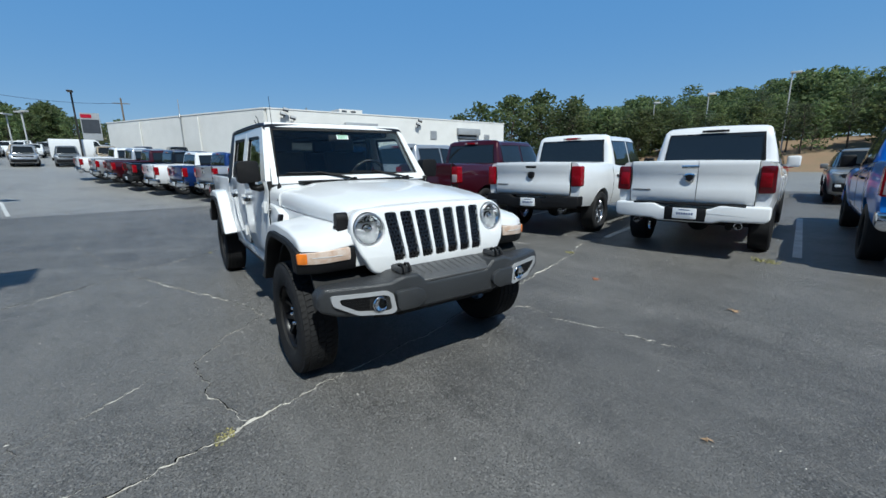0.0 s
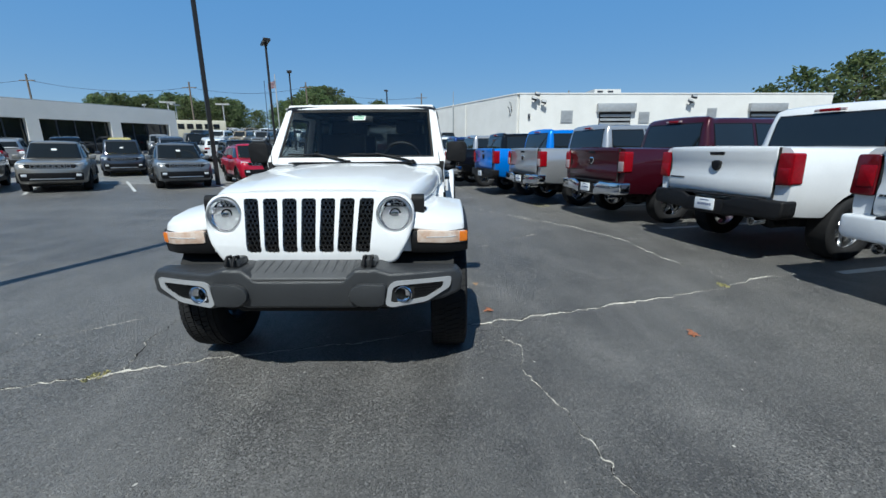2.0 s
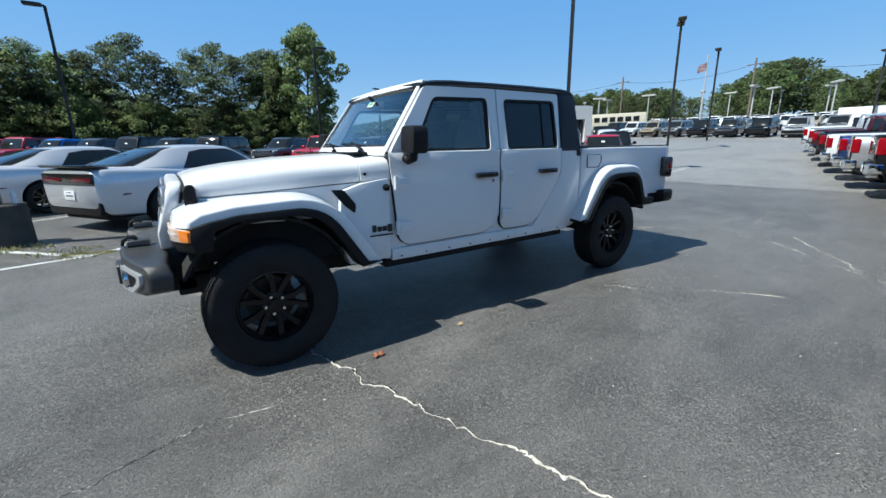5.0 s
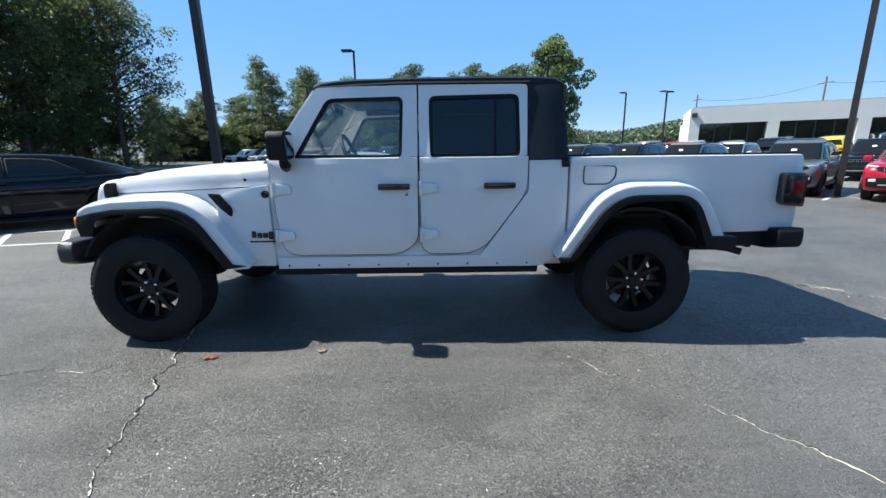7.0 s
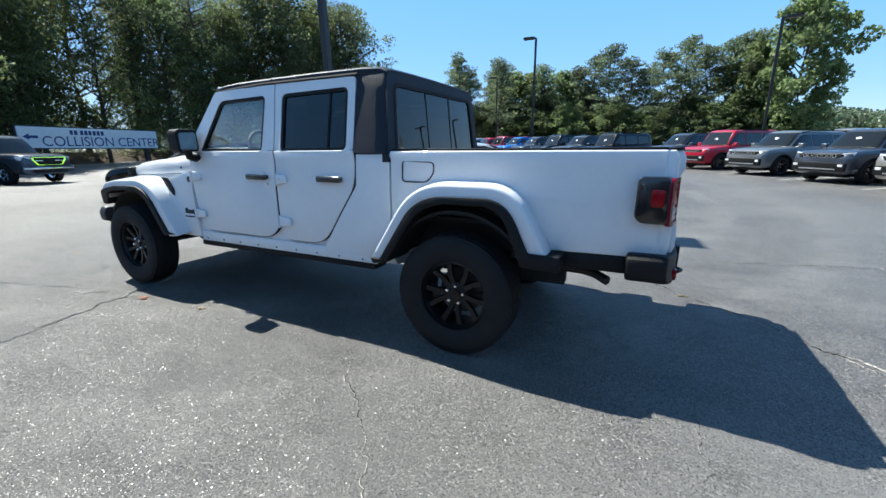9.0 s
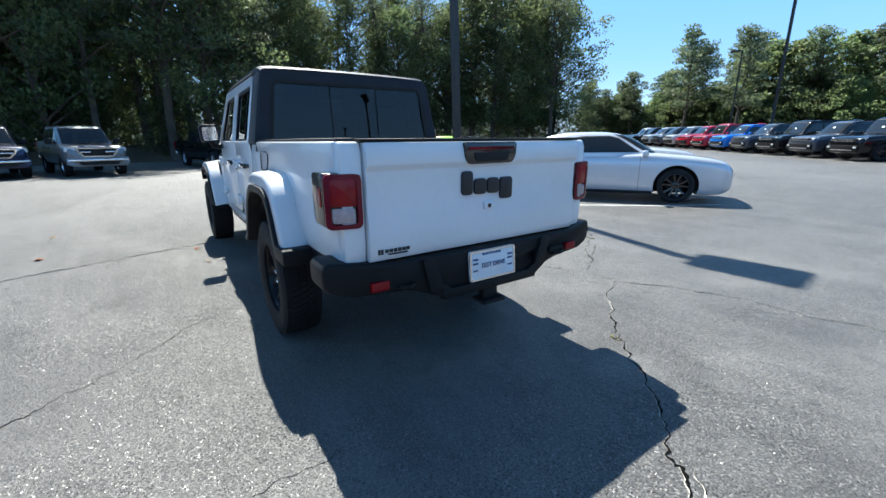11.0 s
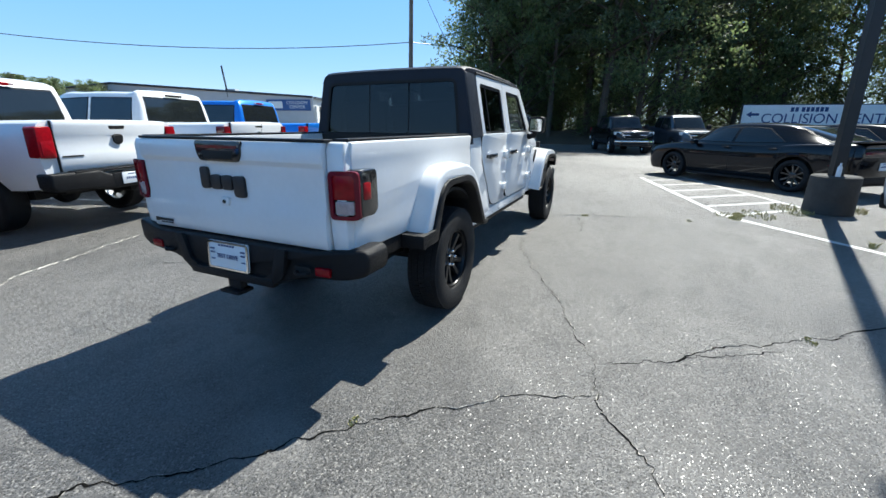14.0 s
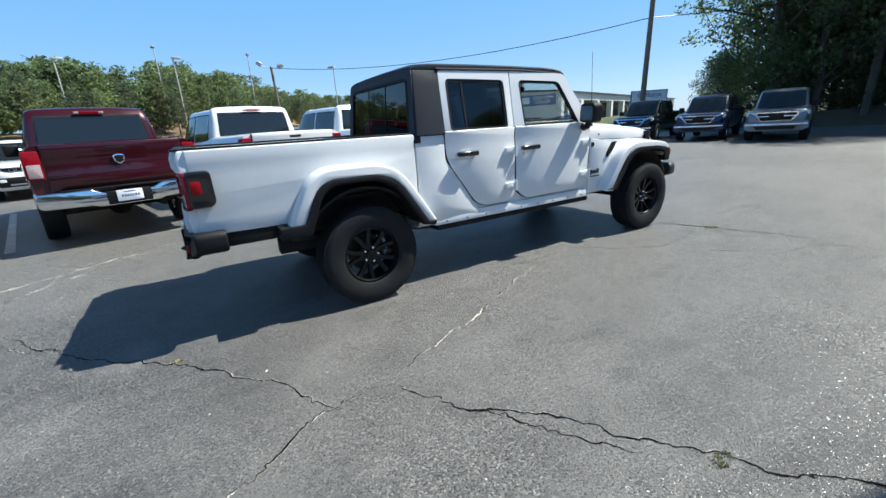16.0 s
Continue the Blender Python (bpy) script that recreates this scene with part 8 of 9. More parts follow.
# body shop with open bays and a low gable
C0 = Vector((45, 41, 0))
bs = thing("body_shop", "pale grey metal body shop with white piers and open bays", "building", m=at(C0.x, C0.y, 21))
bx("eave_band", None, (0, 92, 0.0, 50, 4.0, 5.1), WALLGREY, bs)
bx("eave_trim", None, (-0.2, 92, -0.35, 0.0, 5.0, 5.25), TRIMDARK, bs)
for k in range(12):
    bx("pier", None, (k * 8.2, k * 8.2 + 1.1, -0.3, 0.6, 0, 4.0), WALLWHITE, bs)
    if k < 11:
        b_ = bx("bay_back", None, (k * 8.2 + 1.1, k * 8.2 + 8.2, 5, 5.2, 0, 4.0), INSIDE, bs, "dark open bay")
        for q in range(3):
            bx("bay_lamp", None, (k * 8.2 + 2, k * 8.2 + 7, 4.5, 4.6, 2.6 + q * 0.45, 2.68 + q * 0.45), WHITELENS, b_)
bm = bmesh.new()
prism(bm, [(0, 0), (60, 0), (60, 4.2), (30, 7.0), (0, 5.1)], 'x', -0.4, 0.0)
part("gable_wall", bm, WALLGREY, bs)
bm = bmesh.new()
tube(bm, [(-0.5, 0, 5.2), (-0.5, 30, 7.1), (-0.5, 60, 4.3)], 0.16, 6)
part("roof_edge", bm, TRIMDARK, bs)
sg = bx("wall_sign", None, (-0.55, -0.4, 0.4, 6.9, 3.35, 4.85), SIGNBLUE, bs, "blue wall sign with white lettering")
MW = Matrix.Translation((-0.56, 2.35, 4.42)) @ Matrix(((0, 0, -1, 0), (-1, 0, 0, 0), (0, 1, 0, 0), (0, 0, 0, 1)))
writing("sign_words", "COLLISION", 0.62, SIGNWHITE, sg, MW, 0.01)
writing("sign_words", "CENTER", 0.62, SIGNWHITE, sg, Matrix.Translation((0, 0, -0.6)) @ MW, 0.01)
bm = bmesh.new()
prism(bm, rounded([(4.5, 3.65), (6.6, 3.65), (6.6, 4.6), (4.5, 4.6)], 0.2), 'x', -0.57, -0.55)
part("sign_logo", bm, SIGNWHITE, sg, "plain white logo shape")
bx("roof_vent", None, (-0.2, 0.9, 11.5, 13.0, 5.2, 6.3), WALLGREY, bs, "pale box on the roof edge")
bm = bmesh.new()
tube(bm, [(-0.3, 12.6, 5.2), (-0.3, 13.0, 9.4)], 0.12, 8)
part("vent_pipe", bm, TRIMDARK, bs, "dark vent pipe")
# other roofs in the distance
for x, y, hd, l, h, mt, lab in ((-125, -22, 92, 30, 8, BEIGE, "far beige commercial building with flat roof"), (-128, 14, 95, 26, 9, BEIGE, "far tan commercial building"), (-84, -62, 60, 22, 6, WALLWHITE, "far white commercial building")):
    fb_ = thing("far_building", lab, "building", m=at(x, y, hd))
    bx("wall", None, (0, l, -12, 0, 0, h), mt, fb_)
    bx("roof", None, (-0.3, l + 0.3, -12.3, 0.3, h, h + 0.3), VENT, fb_)
    for k in range(int(l / 4)):
        bx("window", None, (1.2 + k * 4, 3.4 + k * 4, -0.01, 0.05, h * 0.5, h * 0.75), DARKGLASS, fb_)
        bx("window", None, (1.2 + k * 4, 3.4 + k * 4, -12.05, -11.99, h * 0.5, h * 0.75), DARKGLASS, fb_)

# ---- signs ----
def board(name, label, p, q, z0, z1, rows, arrow=False, posts=True, frame_m=None):
    """A sign board from p to q on the ground, read from the side of the camera's walk."""
    p, q = Vector((*p, 0)), Vector((*q, 0))
    L = (q - p).length
    a = math.degrees(math.atan2((q - p).y, (q - p).x))
    s = thing(name, label, "sign", m=at(p.x, p.y, a))
    b_ = bx("panel", None, (0, L, 0.0, 0.06, z0, z1), SIGNWHITE, s)
    bx("backing", None, (-0.08, L + 0.08, 0.06, 0.14, z0 - 0.08, z1 + 0.08), frame_m or TRIMDARK, s)
    if posts:
        for x in (0.1 * L, 0.9 * L):
            bx("post", None, (x - 0.06, x + 0.06, 0.14, 0.26, 0, z1), TRIMDARK, s)
    for text, size, zc, xc, m_ in rows:
        MM = Matrix.Translation((xc * L, -0.004, zc)) @ Matrix(((1, 0, 0, 0), (0, 0, -1, 0), (0, 1, 0, 0), (0, 0, 0, 1)))
        writing("words", text, size, m_, b_, MM, 0.004)
    return s, b_, L


s1, b1, L1_ = board("direction_sign", "long white direction sign with navy lettering and arrow", (35.3, -9.4), (37.5, -19.4), 1.55, 2.98, [("COLLISION CENTER", 1.0, 1.98, 0.57, NAVY)])
bm = bmesh.new()
prism(bm, [(0.25, 2.3), (0.62, 2.52), (0.62, 2.39), (1.15, 2.39), (1.15, 2.21), (0.62, 2.21), (0.62, 2.08)], 'y', -0.006, 0.0)
part("arrow", bm, NAVY, b1)
bm = bmesh.new()
for k in range(8):
    box(bm, 3.2 + k * 0.3 + (0.12 if k > 1 else 0), 3.42 + k * 0.3 + (0.12 if k > 1 else 0), -0.006, 0.0, 2.5, 2.82)
part("name_bar", bm, NAVY, b1)
board("collision_sign", "white sign board with dark frame on the bank", (26.8, 16.65), (28.8, 15.15), 1.9, 2.9, [("Collision", 0.48, 2.63, 0.5, INK), ("Center", 0.48, 2.19, 0.5, INK)], frame_m=SIGNBLUE)

py_ = thing("pylon_sign", "tall grey and white pylon sign with a red block", "sign", m=at(-75, -7.8, 4))
bx("column", None, (-0.3, 0.3, -0.5, 0.5, 0, 5.2), VENT, py_)
bx("panel", None, (-0.35, 0.35, -1.1, 1.1, 5.2, 9.0), VENT, py_)
bx("red_block", None, (-0.38, 0.38, -1.0, 0.2, 8.3, 8.8), PAINTS["red"], py_)
bx("pale_block", None, (-0.38, 0.38, -1.0, 1.0, 6.2, 8.1), TRIMDARK, py_)

# ---- lamps and poles ----
def lot_lamp(x, y, h, label="tall dark bronze parking-lot lamp", hd=0, base=None, heads=1, big=1.0, tip=(0, 0)):
    p = thing("street_lamp", label, "street lamp", "parking-lot lamps", m=at(x, y, hd))
    bm = bmesh.new()
    prism(bm, [(-0.075, -0.075), (0.075, -0.075), (0.075, 0.075), (-0.075, 0.075)], 'z', 0.0, h)
    def tipped(bm):
        move(bm.verts, lambda c: Vector((c.x + tip[0] * c.z, c.y + tip[1] * c.z, c.z)))
    tipped(bm)
    part("pole", bm, POLEM, p)
    bm = bmesh.new()
    for k in range(heads):
        s = 1 if k == 0 else -1
        prism(bm, rounded([(s * 0.12, -0.22 * big), (s * (0.85 + 0.15 * big), -0.25 * big), (s * (0.85 + 0.15 * big), 0.25 * big), (s * 0.12, 0.22 * big)], 0.05), 'z', h - 0.06, h + 0.10, 0.02)
        box(bm, min(0, s * 0.2), max(0, s * 0.2), -0.04, 0.04, h - 0.03, h + 0.05)
    tipped(bm)
    part("lamp_head", bm, POLEM, p, "flat square lamp head")
    if base:
        bm = bmesh.new()
        lathe(bm, [(0.0, 0.0), (0.335, 0.0), (0.325, 0.60), (0.30, 0.62), (0.0, 0.62)], 24, (0, 0, 0), 'z')
        part("base", bm, CONCRETE, p, "dark round concrete base")
    return p


lot_lamp(4.36, -5.10, 9.6, "tall dark parking-lot lamp on a round concrete base", 186, True, big=1.35, tip=(-0.01, -0.022))
bm = bmesh.new()
lathe(bm, [(0, 0.6), (0.034, 0.6), (0.034, 0.74), (0.014, 0.78), (0.014, 0.81), (0, 0.81)], 14, (4.14, -5.04, 0.02), 'z')
tagged(part("bottle", bm, WHITELENS, None), "empty clear plastic bottle on the lamp base", "bottle")
lot_lamp(-12.55, -8.8, 11.0, hd=40)
lot_lamp(-28.5, -12.7, 9.25, hd=30, heads=2)
lot_lamp(-41.0, -15.6, 9.25, hd=20)
lot_lamp(-9.2, -31.7, 9.1, hd=180)
lot_lamp(6.7, -32.9, 10.0, hd=0)
lot_lamp(-56, -7.5, 9.3, hd=0)
lot_lamp(-30, -52, 9.3, hd=20, heads=2)
lot_lamp(-26, -55, 9.6, hd=20)
lot_lamp(16, -50, 10, hd=20)
# white low lamps far off
for i, (x, y) in enumerate(((-62, -20), (-66, -28), (-70, -14), (-74, -22), (-80, -30), (-62, -34), (-58, -40), (-76, -8), (-84, -18), (-66, -44), (-90, -26), (-70, -52))):
    p = thing("lot_light", "white twin-head lot light far off", "street lamp", "white lot lights", m=at(x, y, 20 * i, gz(x, y)))
    bm = bmesh.new(); tube(bm, [(0, 0, 0), (0, 0, 5.4)], 0.09, 6)
    part("pole", bm, WHITEPOLE, p)
    bm = bmesh.new(); box(bm, -1.0, 1.0, -0.25, 0.25, 5.35, 5.55, 0.03)
    part("lamp_head", bm, WHITEPOLE, p)
for i, (x, y, z) in enumerate(((-2, 62, 4), (-14, 64, 4), (-24, 66, 3), (-33, 68, 3), (8, 70, 6), (-4, 72, 7), (18, 60, 3))):
    p = thing("lot_light", "white single-head lamp on the hillside", "street lamp", "white lot lights", m=at(x, y, 20 * i))
    bm = bmesh.new(); tube(bm, [(0, 0, 0), (0, 0, z + 7.5)], 0.075, 6)
    part("pole", bm, WHITEPOLE, p)
    bm = bmesh.new(); box(bm, -0.2, 0.9, -0.2, 0.2, z + 7.4, z + 7.65, 0.03)
    part("lamp_head", bm, WHITEPOLE, p)


def wood_pole(x, y, h, lean_=(0, 0), arms=True, label="weathered wooden utility pole"):
    p = thing("utility_pole", label, "utility pole", "utility poles", m=at(x, y, 0))
    bm = bmesh.new()
    tube(bm, [(0, 0, 0), (lean_[0] * 0.5, lean_[1] * 0.5, h * 0.5), (lean_[0], lean_[1], h)], 0.16, 12, 0.11)
    part("pole", bm, TIMBER, p)
    if arms:
        bm = bmesh.new()
        box(bm, lean_[0] - 0.06, lean_[0] + 0.06, lean_[1] - 1.1, lean_[1] + 1.1, h - 0.9, h - 0.78)
        part("crossarm", bm, TIMBER, p)
    return Vector((x + lean_[0], y + lean_[1], h))


w1 = wood_pole(21.0, 12.0, 14, (0.2, -0.3), False)
w2 = wood_pole(6.0, 41.0, 7.7, (-0.3, 0), False, "wooden pole with twin floodlights")
bm = bmesh.new()
tube(bm, [(4.7, 41.0, 7.75), (5.7, 41.0, 7.55), (6.5, 41.0, 7.7)], 0.04, 6)
for x_, z_, a_ in ((4.65, 7.95, 35), (6.55, 7.8, -30)):
    M_ = Matrix.Translation((x_, 40.9, z_)) @ Matrix.Rotation(radians(a_), 4, 'Y') @ Matrix.Rotation(radians(25), 4, 'X')
    vs = prism(bm, rounded([(-0.26, -0.17), (0.26, -0.17), (0.20, 0.17), (-0.20, 0.17)], 0.05), 'y', -0.2, 0.2, 0.03)
    move([v for v in bm.verts if v.co.length < 2.0], lambda c: M_ @ c)
tagged(part("floodlight", bm, VENT, None), "pair of grey floodlights on a wooden pole", "floodlight")
far_p = [wood_pole(x, y, h) for x, y, h in ((-64, -40, 12), (-56, -58, 12), (-72, -24, 13), (-80, -4, 12), (-48, -75, 12), (-70, 22, 11), (-74, 30, 11))]


def cable(a, b, sag, label="thin black overhead cable between poles"):
    bm = bmesh.new()
    n = 14
    tube(bm, [Vector(a).lerp(Vector(b), i / n) - Vector((0, 0, 4 * sag * (i / n) * (1 - i / n))) for i in range(n + 1)], 0.022, 4)
    tagged(part("cable", bm, POLEM, None), label, "cable", "overhead cables")


cable((21.1, 11.9, 6.5), (5.75, 41.0, 7.6), 1.0)
cable((21.1, 11.9, 6.5), (60, -2, 12), 0.8)
cable((21.15, 11.8, 11), (26, 9.5, 4), 0.3)
for a, b in ((0, 1), (0, 2), (1, 4), (2, 3)):
    cable(far_p[a] - Vector((0, 0, 0.8)), far_p[b] - Vector((0, 0, 0.8)), 1.0)
# flag on a white pole
fp = thing("flagpole", "white flagpole with a limp striped flag", "flagpole", m=at(-52, -21.5, 0))
bm = bmesh.new(); tube(bm, [(0, 0, 0), (0, 0, 11)], 0.1, 8, 0.06)
part("pole", bm, WHITEPOLE, fp)
bm = bmesh.new()
fl_rows = []
for i in range(8):
    fl_rows.append([(0.1 + i * 0.04, 0.1 * math.sin(i * 0.9) - i * 0.12, 9.4 - i * 0.06 + (0 if k == 0 else 0.85)) for k in (0, 1)])
loft(bm, fl_rows, closed=False)
bmesh.ops.solidify(bm, geom=bm.faces[:], thickness=0.02)
part("flag", bm, mat("faded_striped_cloth", (0.30, 0.07, 0.10), 0.9, col2=(0.55, 0.54, 0.56), scale=5), fp)
# school bus and brick strip far off
BUSCREAM = paint("cream_bus_paint", (0.60, 0.55, 0.42))
bus = thing("bus", "pale cream bus standing far across the lot", "bus", m=on(-56, -37, 122))
bx("body", None, (-5.5, 5.5, -1.2, 1.2, 0.6, 3.0), BUSCREAM, bus, w=0.15)
for k in range(9):
    bx("window", None, (-5.0 + k * 1.1, -4.2 + k * 1.1, -1.23, 1.23, 1.8, 2.5), DARKGLASS, bus)
for x in (-3.6, 3.8):
    for s in (1, -1):
        bm = bmesh.new(); lathe(bm, [(0, s * 0.8), (0.5, s * 0.8), (0.5, s * 1.15), (0, s * 1.15)], 16, (x, 0, 0.5))
        part("wheel", bm, RUBBER, bus)
# vans far off
for i, (x, y) in enumerate(((-52, 4.5), (-57.5, -7.6), (-64, 2))):
    v = thing("van", "white panel van far down the lot", "van", "white vans", m=on(x, y, 90 + 10 * i))
    bm = bmesh.new()
    prism(bm, rounded([(-2.7, 0.35), (2.7, 0.35), (2.75, 1.1), (1.9, 1.4), (1.2, 2.3), (-2.7, 2.35)], 0.15), 'y', -0.95, 0.95, 0.08)
    part("body", bm, PAINTS["white"], v)
    bm = bmesh.new()
    prism(bm, rounded([(1.0, 1.45), (1.75, 1.45), (1.25, 2.1), (1.0, 2.1)], 0.05), 'y', -0.96, 0.96)
    part("window", bm, DARKGLASS, v)
    for xx in (-1.7, 1.8):
        for s in (1, -1):
            bm = bmesh.new(); lathe(bm, [(0, s * 0.7), (0.35, s * 0.7), (0.35, s * 0.93), (0, s * 0.93)], 16, (xx, 0, 0.35))
            part("wheel", bm, RUBBER, v)
# red container on the bank
ct = thing("container", "red ribbed steel container on the bank", "container", m=at(3.5, 50, 10))
bx("body", None, (-3, 3, -1.2, 1.2, 0.0, 2.4), PAINTS["red"], ct)
for k in range(14):
    bx("rib", None, (-2.9 + k * 0.43, -2.7 + k * 0.43, -1.26, -1.2, 0.1, 2.3), PAINTS["red"], ct)


# ---- trees ----
def leaf_mat(name, c1, c2, trans):
    m = bpy.data.materials.new(name)
    m.use_nodes = True
    nt = m.node_tree
    N, ln = nt.nodes.new, nt.links.new
    for n in list(nt.nodes):
        nt.nodes.remove(n)
    out, mx = N("ShaderNodeOutputMaterial"), N("ShaderNodeMixShader")
    d, t = N("ShaderNodeBsdfPrincipled"), N("ShaderNodeBsdfTranslucent")
    g, oi = N("ShaderNodeNewGeometry"), N("ShaderNodeObjectInfo")
    c = N("ShaderNodeMix"); c.data_type = 'RGBA'
    c.inputs["A"].default_value, c.inputs["B"].default_value = (*c1, 1), (*c2, 1)
    ln(g.outputs["Random Per Island"], c.inputs["Factor"])
    h = N("ShaderNodeHueSaturation")
    mr = N("ShaderNodeMapRange"); mr.inputs["To Min"].default_value, mr.inputs["To Max"].default_value = 0.7, 1.3
    ln(oi.outputs["Random"], mr.inputs["Value"]); ln(mr.outputs[0], h.inputs["Value"]); ln(c.outputs["Result"], h.inputs["Color"])
    mr2 = N("ShaderNodeMapRange"); mr2.inputs["To Min"].default_value, mr2.inputs["To Max"].default_value = 0.485, 0.515
    ln(oi.outputs["Random"], mr2.inputs["Value"]); ln(mr2.outputs[0], h.inputs["Hue"])
    nz, drift, tone = N("ShaderNodeTexNoise"), N("ShaderNodeMapRange"), N("ShaderNodeHueSaturation")
    nz.inputs["Scale"].default_value, nz.inputs["Detail"].default_value = 0.22, 3
    ln(g.outputs["Position"], nz.inputs["Vector"])
    drift.inputs["From Min"].default_value, drift.inputs["From Max"].default_value = 0.32, 0.68
    drift.inputs["To Min"].default_value, drift.inputs["To Max"].default_value = 0.62, 1.45
    ln(nz.outputs[0], drift.inputs["Value"]); ln(drift.outputs[0], tone.inputs["Value"]); ln(h.outputs[0], tone.inputs["Color"])
    ln(tone.outputs[0], d.inputs["Base Color"]); ln(tone.outputs[0], t.inputs["Color"])
    d.inputs["Roughness"].default_value = 0.5
    mx.inputs[0].default_value = trans
    ln(d.outputs[0], mx.inputs[1]); ln(t.outputs[0], mx.inputs[2]); ln(mx.outputs[0], out.inputs["Surface"])
    return m


LEAVES = leaf_mat("broad_leaves", (0.078, 0.116, 0.048), (0.19, 0.225, 0.094), 0.68)
NEEDLES = leaf_mat("pine_needles", (0.066, 0.098, 0.054), (0.16, 0.19, 0.10), 0.66)
BARK = mat("grey_brown_bark", (0.085, 0.065, 0.05), 0.9, vary=0.35, scale=2.5, bump=0.8, bscale=14)


def tree_meshes(kind, seed, few=1.0, big=1.0):
    """Trunk and crown for a tree 10 m tall; kinds: broad, pine, shrub."""
    rnd = random.Random(seed)
    bm = bmesh.new()
    H = 10.0
    top = 9.2 if kind != "shrub" else 5.0
    path = [Vector((0, 0, 0))]
    for i in range(1, 7):
        path.append(Vector((rnd.uniform(-0.12, 0.12) * i * 0.5, rnd.uniform(-0.12, 0.12) * i * 0.5, top * i / 6)))
    tube(bm, path, 0.135 if kind != "shrub" else 0.10, 7, 0.03)
    clumps = []
    nb = {"broad": 44, "pine": 32, "shrub": 28}[kind]
    for i in range(nb):
        t = i / (nb - 1)
        if kind == "broad":
            z = 1.3 + 7.7 * t
            r = 2.9 * math.sin(math.pi * min(1, 0.20 + 0.78 * t)) ** 0.7 * rnd.uniform(0.55, 1.08)
        elif kind == "pine":
            z = 3.6 + 6.1 * t
            r = (1.9 * (1 - t) ** 0.6 + 0.35) * rnd.uniform(0.45, 1.15)
        else:
            z = 0.8 + 6.5 * t
            r = 2.6 * math.sin(math.pi * min(1, 0.3 + 0.66 * t)) * rnd.uniform(0.5, 1.1)
        a = i * 2.4 + rnd.uniform(-0.5, 0.5)
        b = path[0].lerp(path[-1], min(1, z * 0.86 / top))
        e = Vector((math.cos(a) * r, math.sin(a) * r, z + (0.35 if kind == "broad" else 0.12) * r))
        b.z = max(0.6, z - 0.25 * r)
        tube(bm, [b, b.lerp(e, 0.55) + Vector((0, 0, 0.1)), e], 0.045, 4, 0.012)
        clumps.append((e, rnd.uniform(0.6, 1.08) if kind != "pine" else rnd.uniform(0.40, 0.72)))
        clumps.append((b.lerp(e, 0.62) + Vector((rnd.uniform(-0.3, 0.3), rnd.uniform(-0.3, 0.3), rnd.uniform(0, 0.4))), rnd.uniform(0.5, 0.85)))
        if kind != "pine":
            clumps.append((e + Vector((rnd.uniform(-0.6, 0.6), rnd.uniform(-0.6, 0.6), rnd.uniform(-0.3, 0.6))), rnd.uniform(0.35, 0.7)))
    clumps.append((path[-1] + Vector((0, 0, 0.2)), 0.6))
    trunk = bpy.data.meshes.new("trunk")
    bmesh.ops.recalc_face_normals(bm, faces=bm.faces)
    bm.to_mesh(trunk); bm.free()
    trunk.materials.append(BARK)
    nrm = np.random.RandomState(seed)
    verts, faces = [], []
    for c, r in clumps:
        k = int({"broad": 54, "pine": 70, "shrub": 46}[kind] * few * (r / 0.7) ** 1.6) + int(12 * few)
        for j in range(k):
            v = nrm.normal(size=3)
            v /= np.linalg.norm(v)
            rad = r * nrm.uniform(0.45, 1.0) ** 0.6
            flat = 0.62 if kind != "pine" else 0.42
            p = np.array(c) + v * rad * np.array((1, 1, flat))
            n1 = nrm.normal(size=3); n1 /= np.linalg.norm(n1)
            n2 = np.cross(n1, nrm.normal(size=3)); n2 /= np.linalg.norm(n2)
            s = nrm.uniform(0.07, 0.15) if kind != "pine" else nrm.uniform(0.08, 0.15)
            s *= big
            w = s * (0.6 if kind != "pine" else 0.30)
            i0 = len(verts)
            verts += [tuple(p - n1 * s), tuple(p + n2 * w), tuple(p + n1 * s), tuple(p - n2 * w)]
            faces.append((i0, i0 + 1, i0 + 2, i0 + 3))
    crown = bpy.data.meshes.new("crown")
    crown.from_pydata(verts, [], faces)
    crown.materials.append(NEEDLES if kind == "pine" else LEAVES)
    return trunk, crown


STYLES = ("broad", "broad", "broad", "pine", "pine", "shrub", "shrub")
KINDS = [tree_meshes(k, i + 1, (1.5, 1.35, 1.0)[(k != "broad") + (k == "shrub")], 0.66) for i, k in enumerate(STYLES)]
FAR = [tree_meshes(k, i + 1, 0.20, 1.9) for i, k in enumerate(STYLES)]
MID = [tree_meshes(k, i + 1, 0.95, 1.2) for i, k in enumerate(STYLES)]
BIG = tree_meshes("broad", 9, 2.0, 1.15)
TLAB = ("leafy green broad-leaved tree", "tall dark green pine", "dense green shrub")


def tree(k, x, y, h, z=0.0, wide=1.0, where="at the edge of the lot", group="trees round the lot"):
    tr, cr = BIG if k == 7 else (KINDS if "near woods" in where else MID if "beyond" in where else FAR)[k]
    k %= 7
    lab = TLAB[0 if k < 3 else 1 if k < 5 else 2]
    t = thing("tree" if k < 5 else "shrub", lab + " " + where, "tree" if k < 5 else "shrub", group)
    s = h / 10
    t.matrix_basis = Matrix.Translation((x, y, z)) @ Matrix.Rotation(random.uniform(0, 6.28), 4, 'Z') @ Matrix.Diagonal((s * wide, s * wide, s, 1))
    for nm, me in (("trunk", tr), ("crown", cr)):
        o = new(nm, me)
        o.parent = t
    return t


random.seed(11)
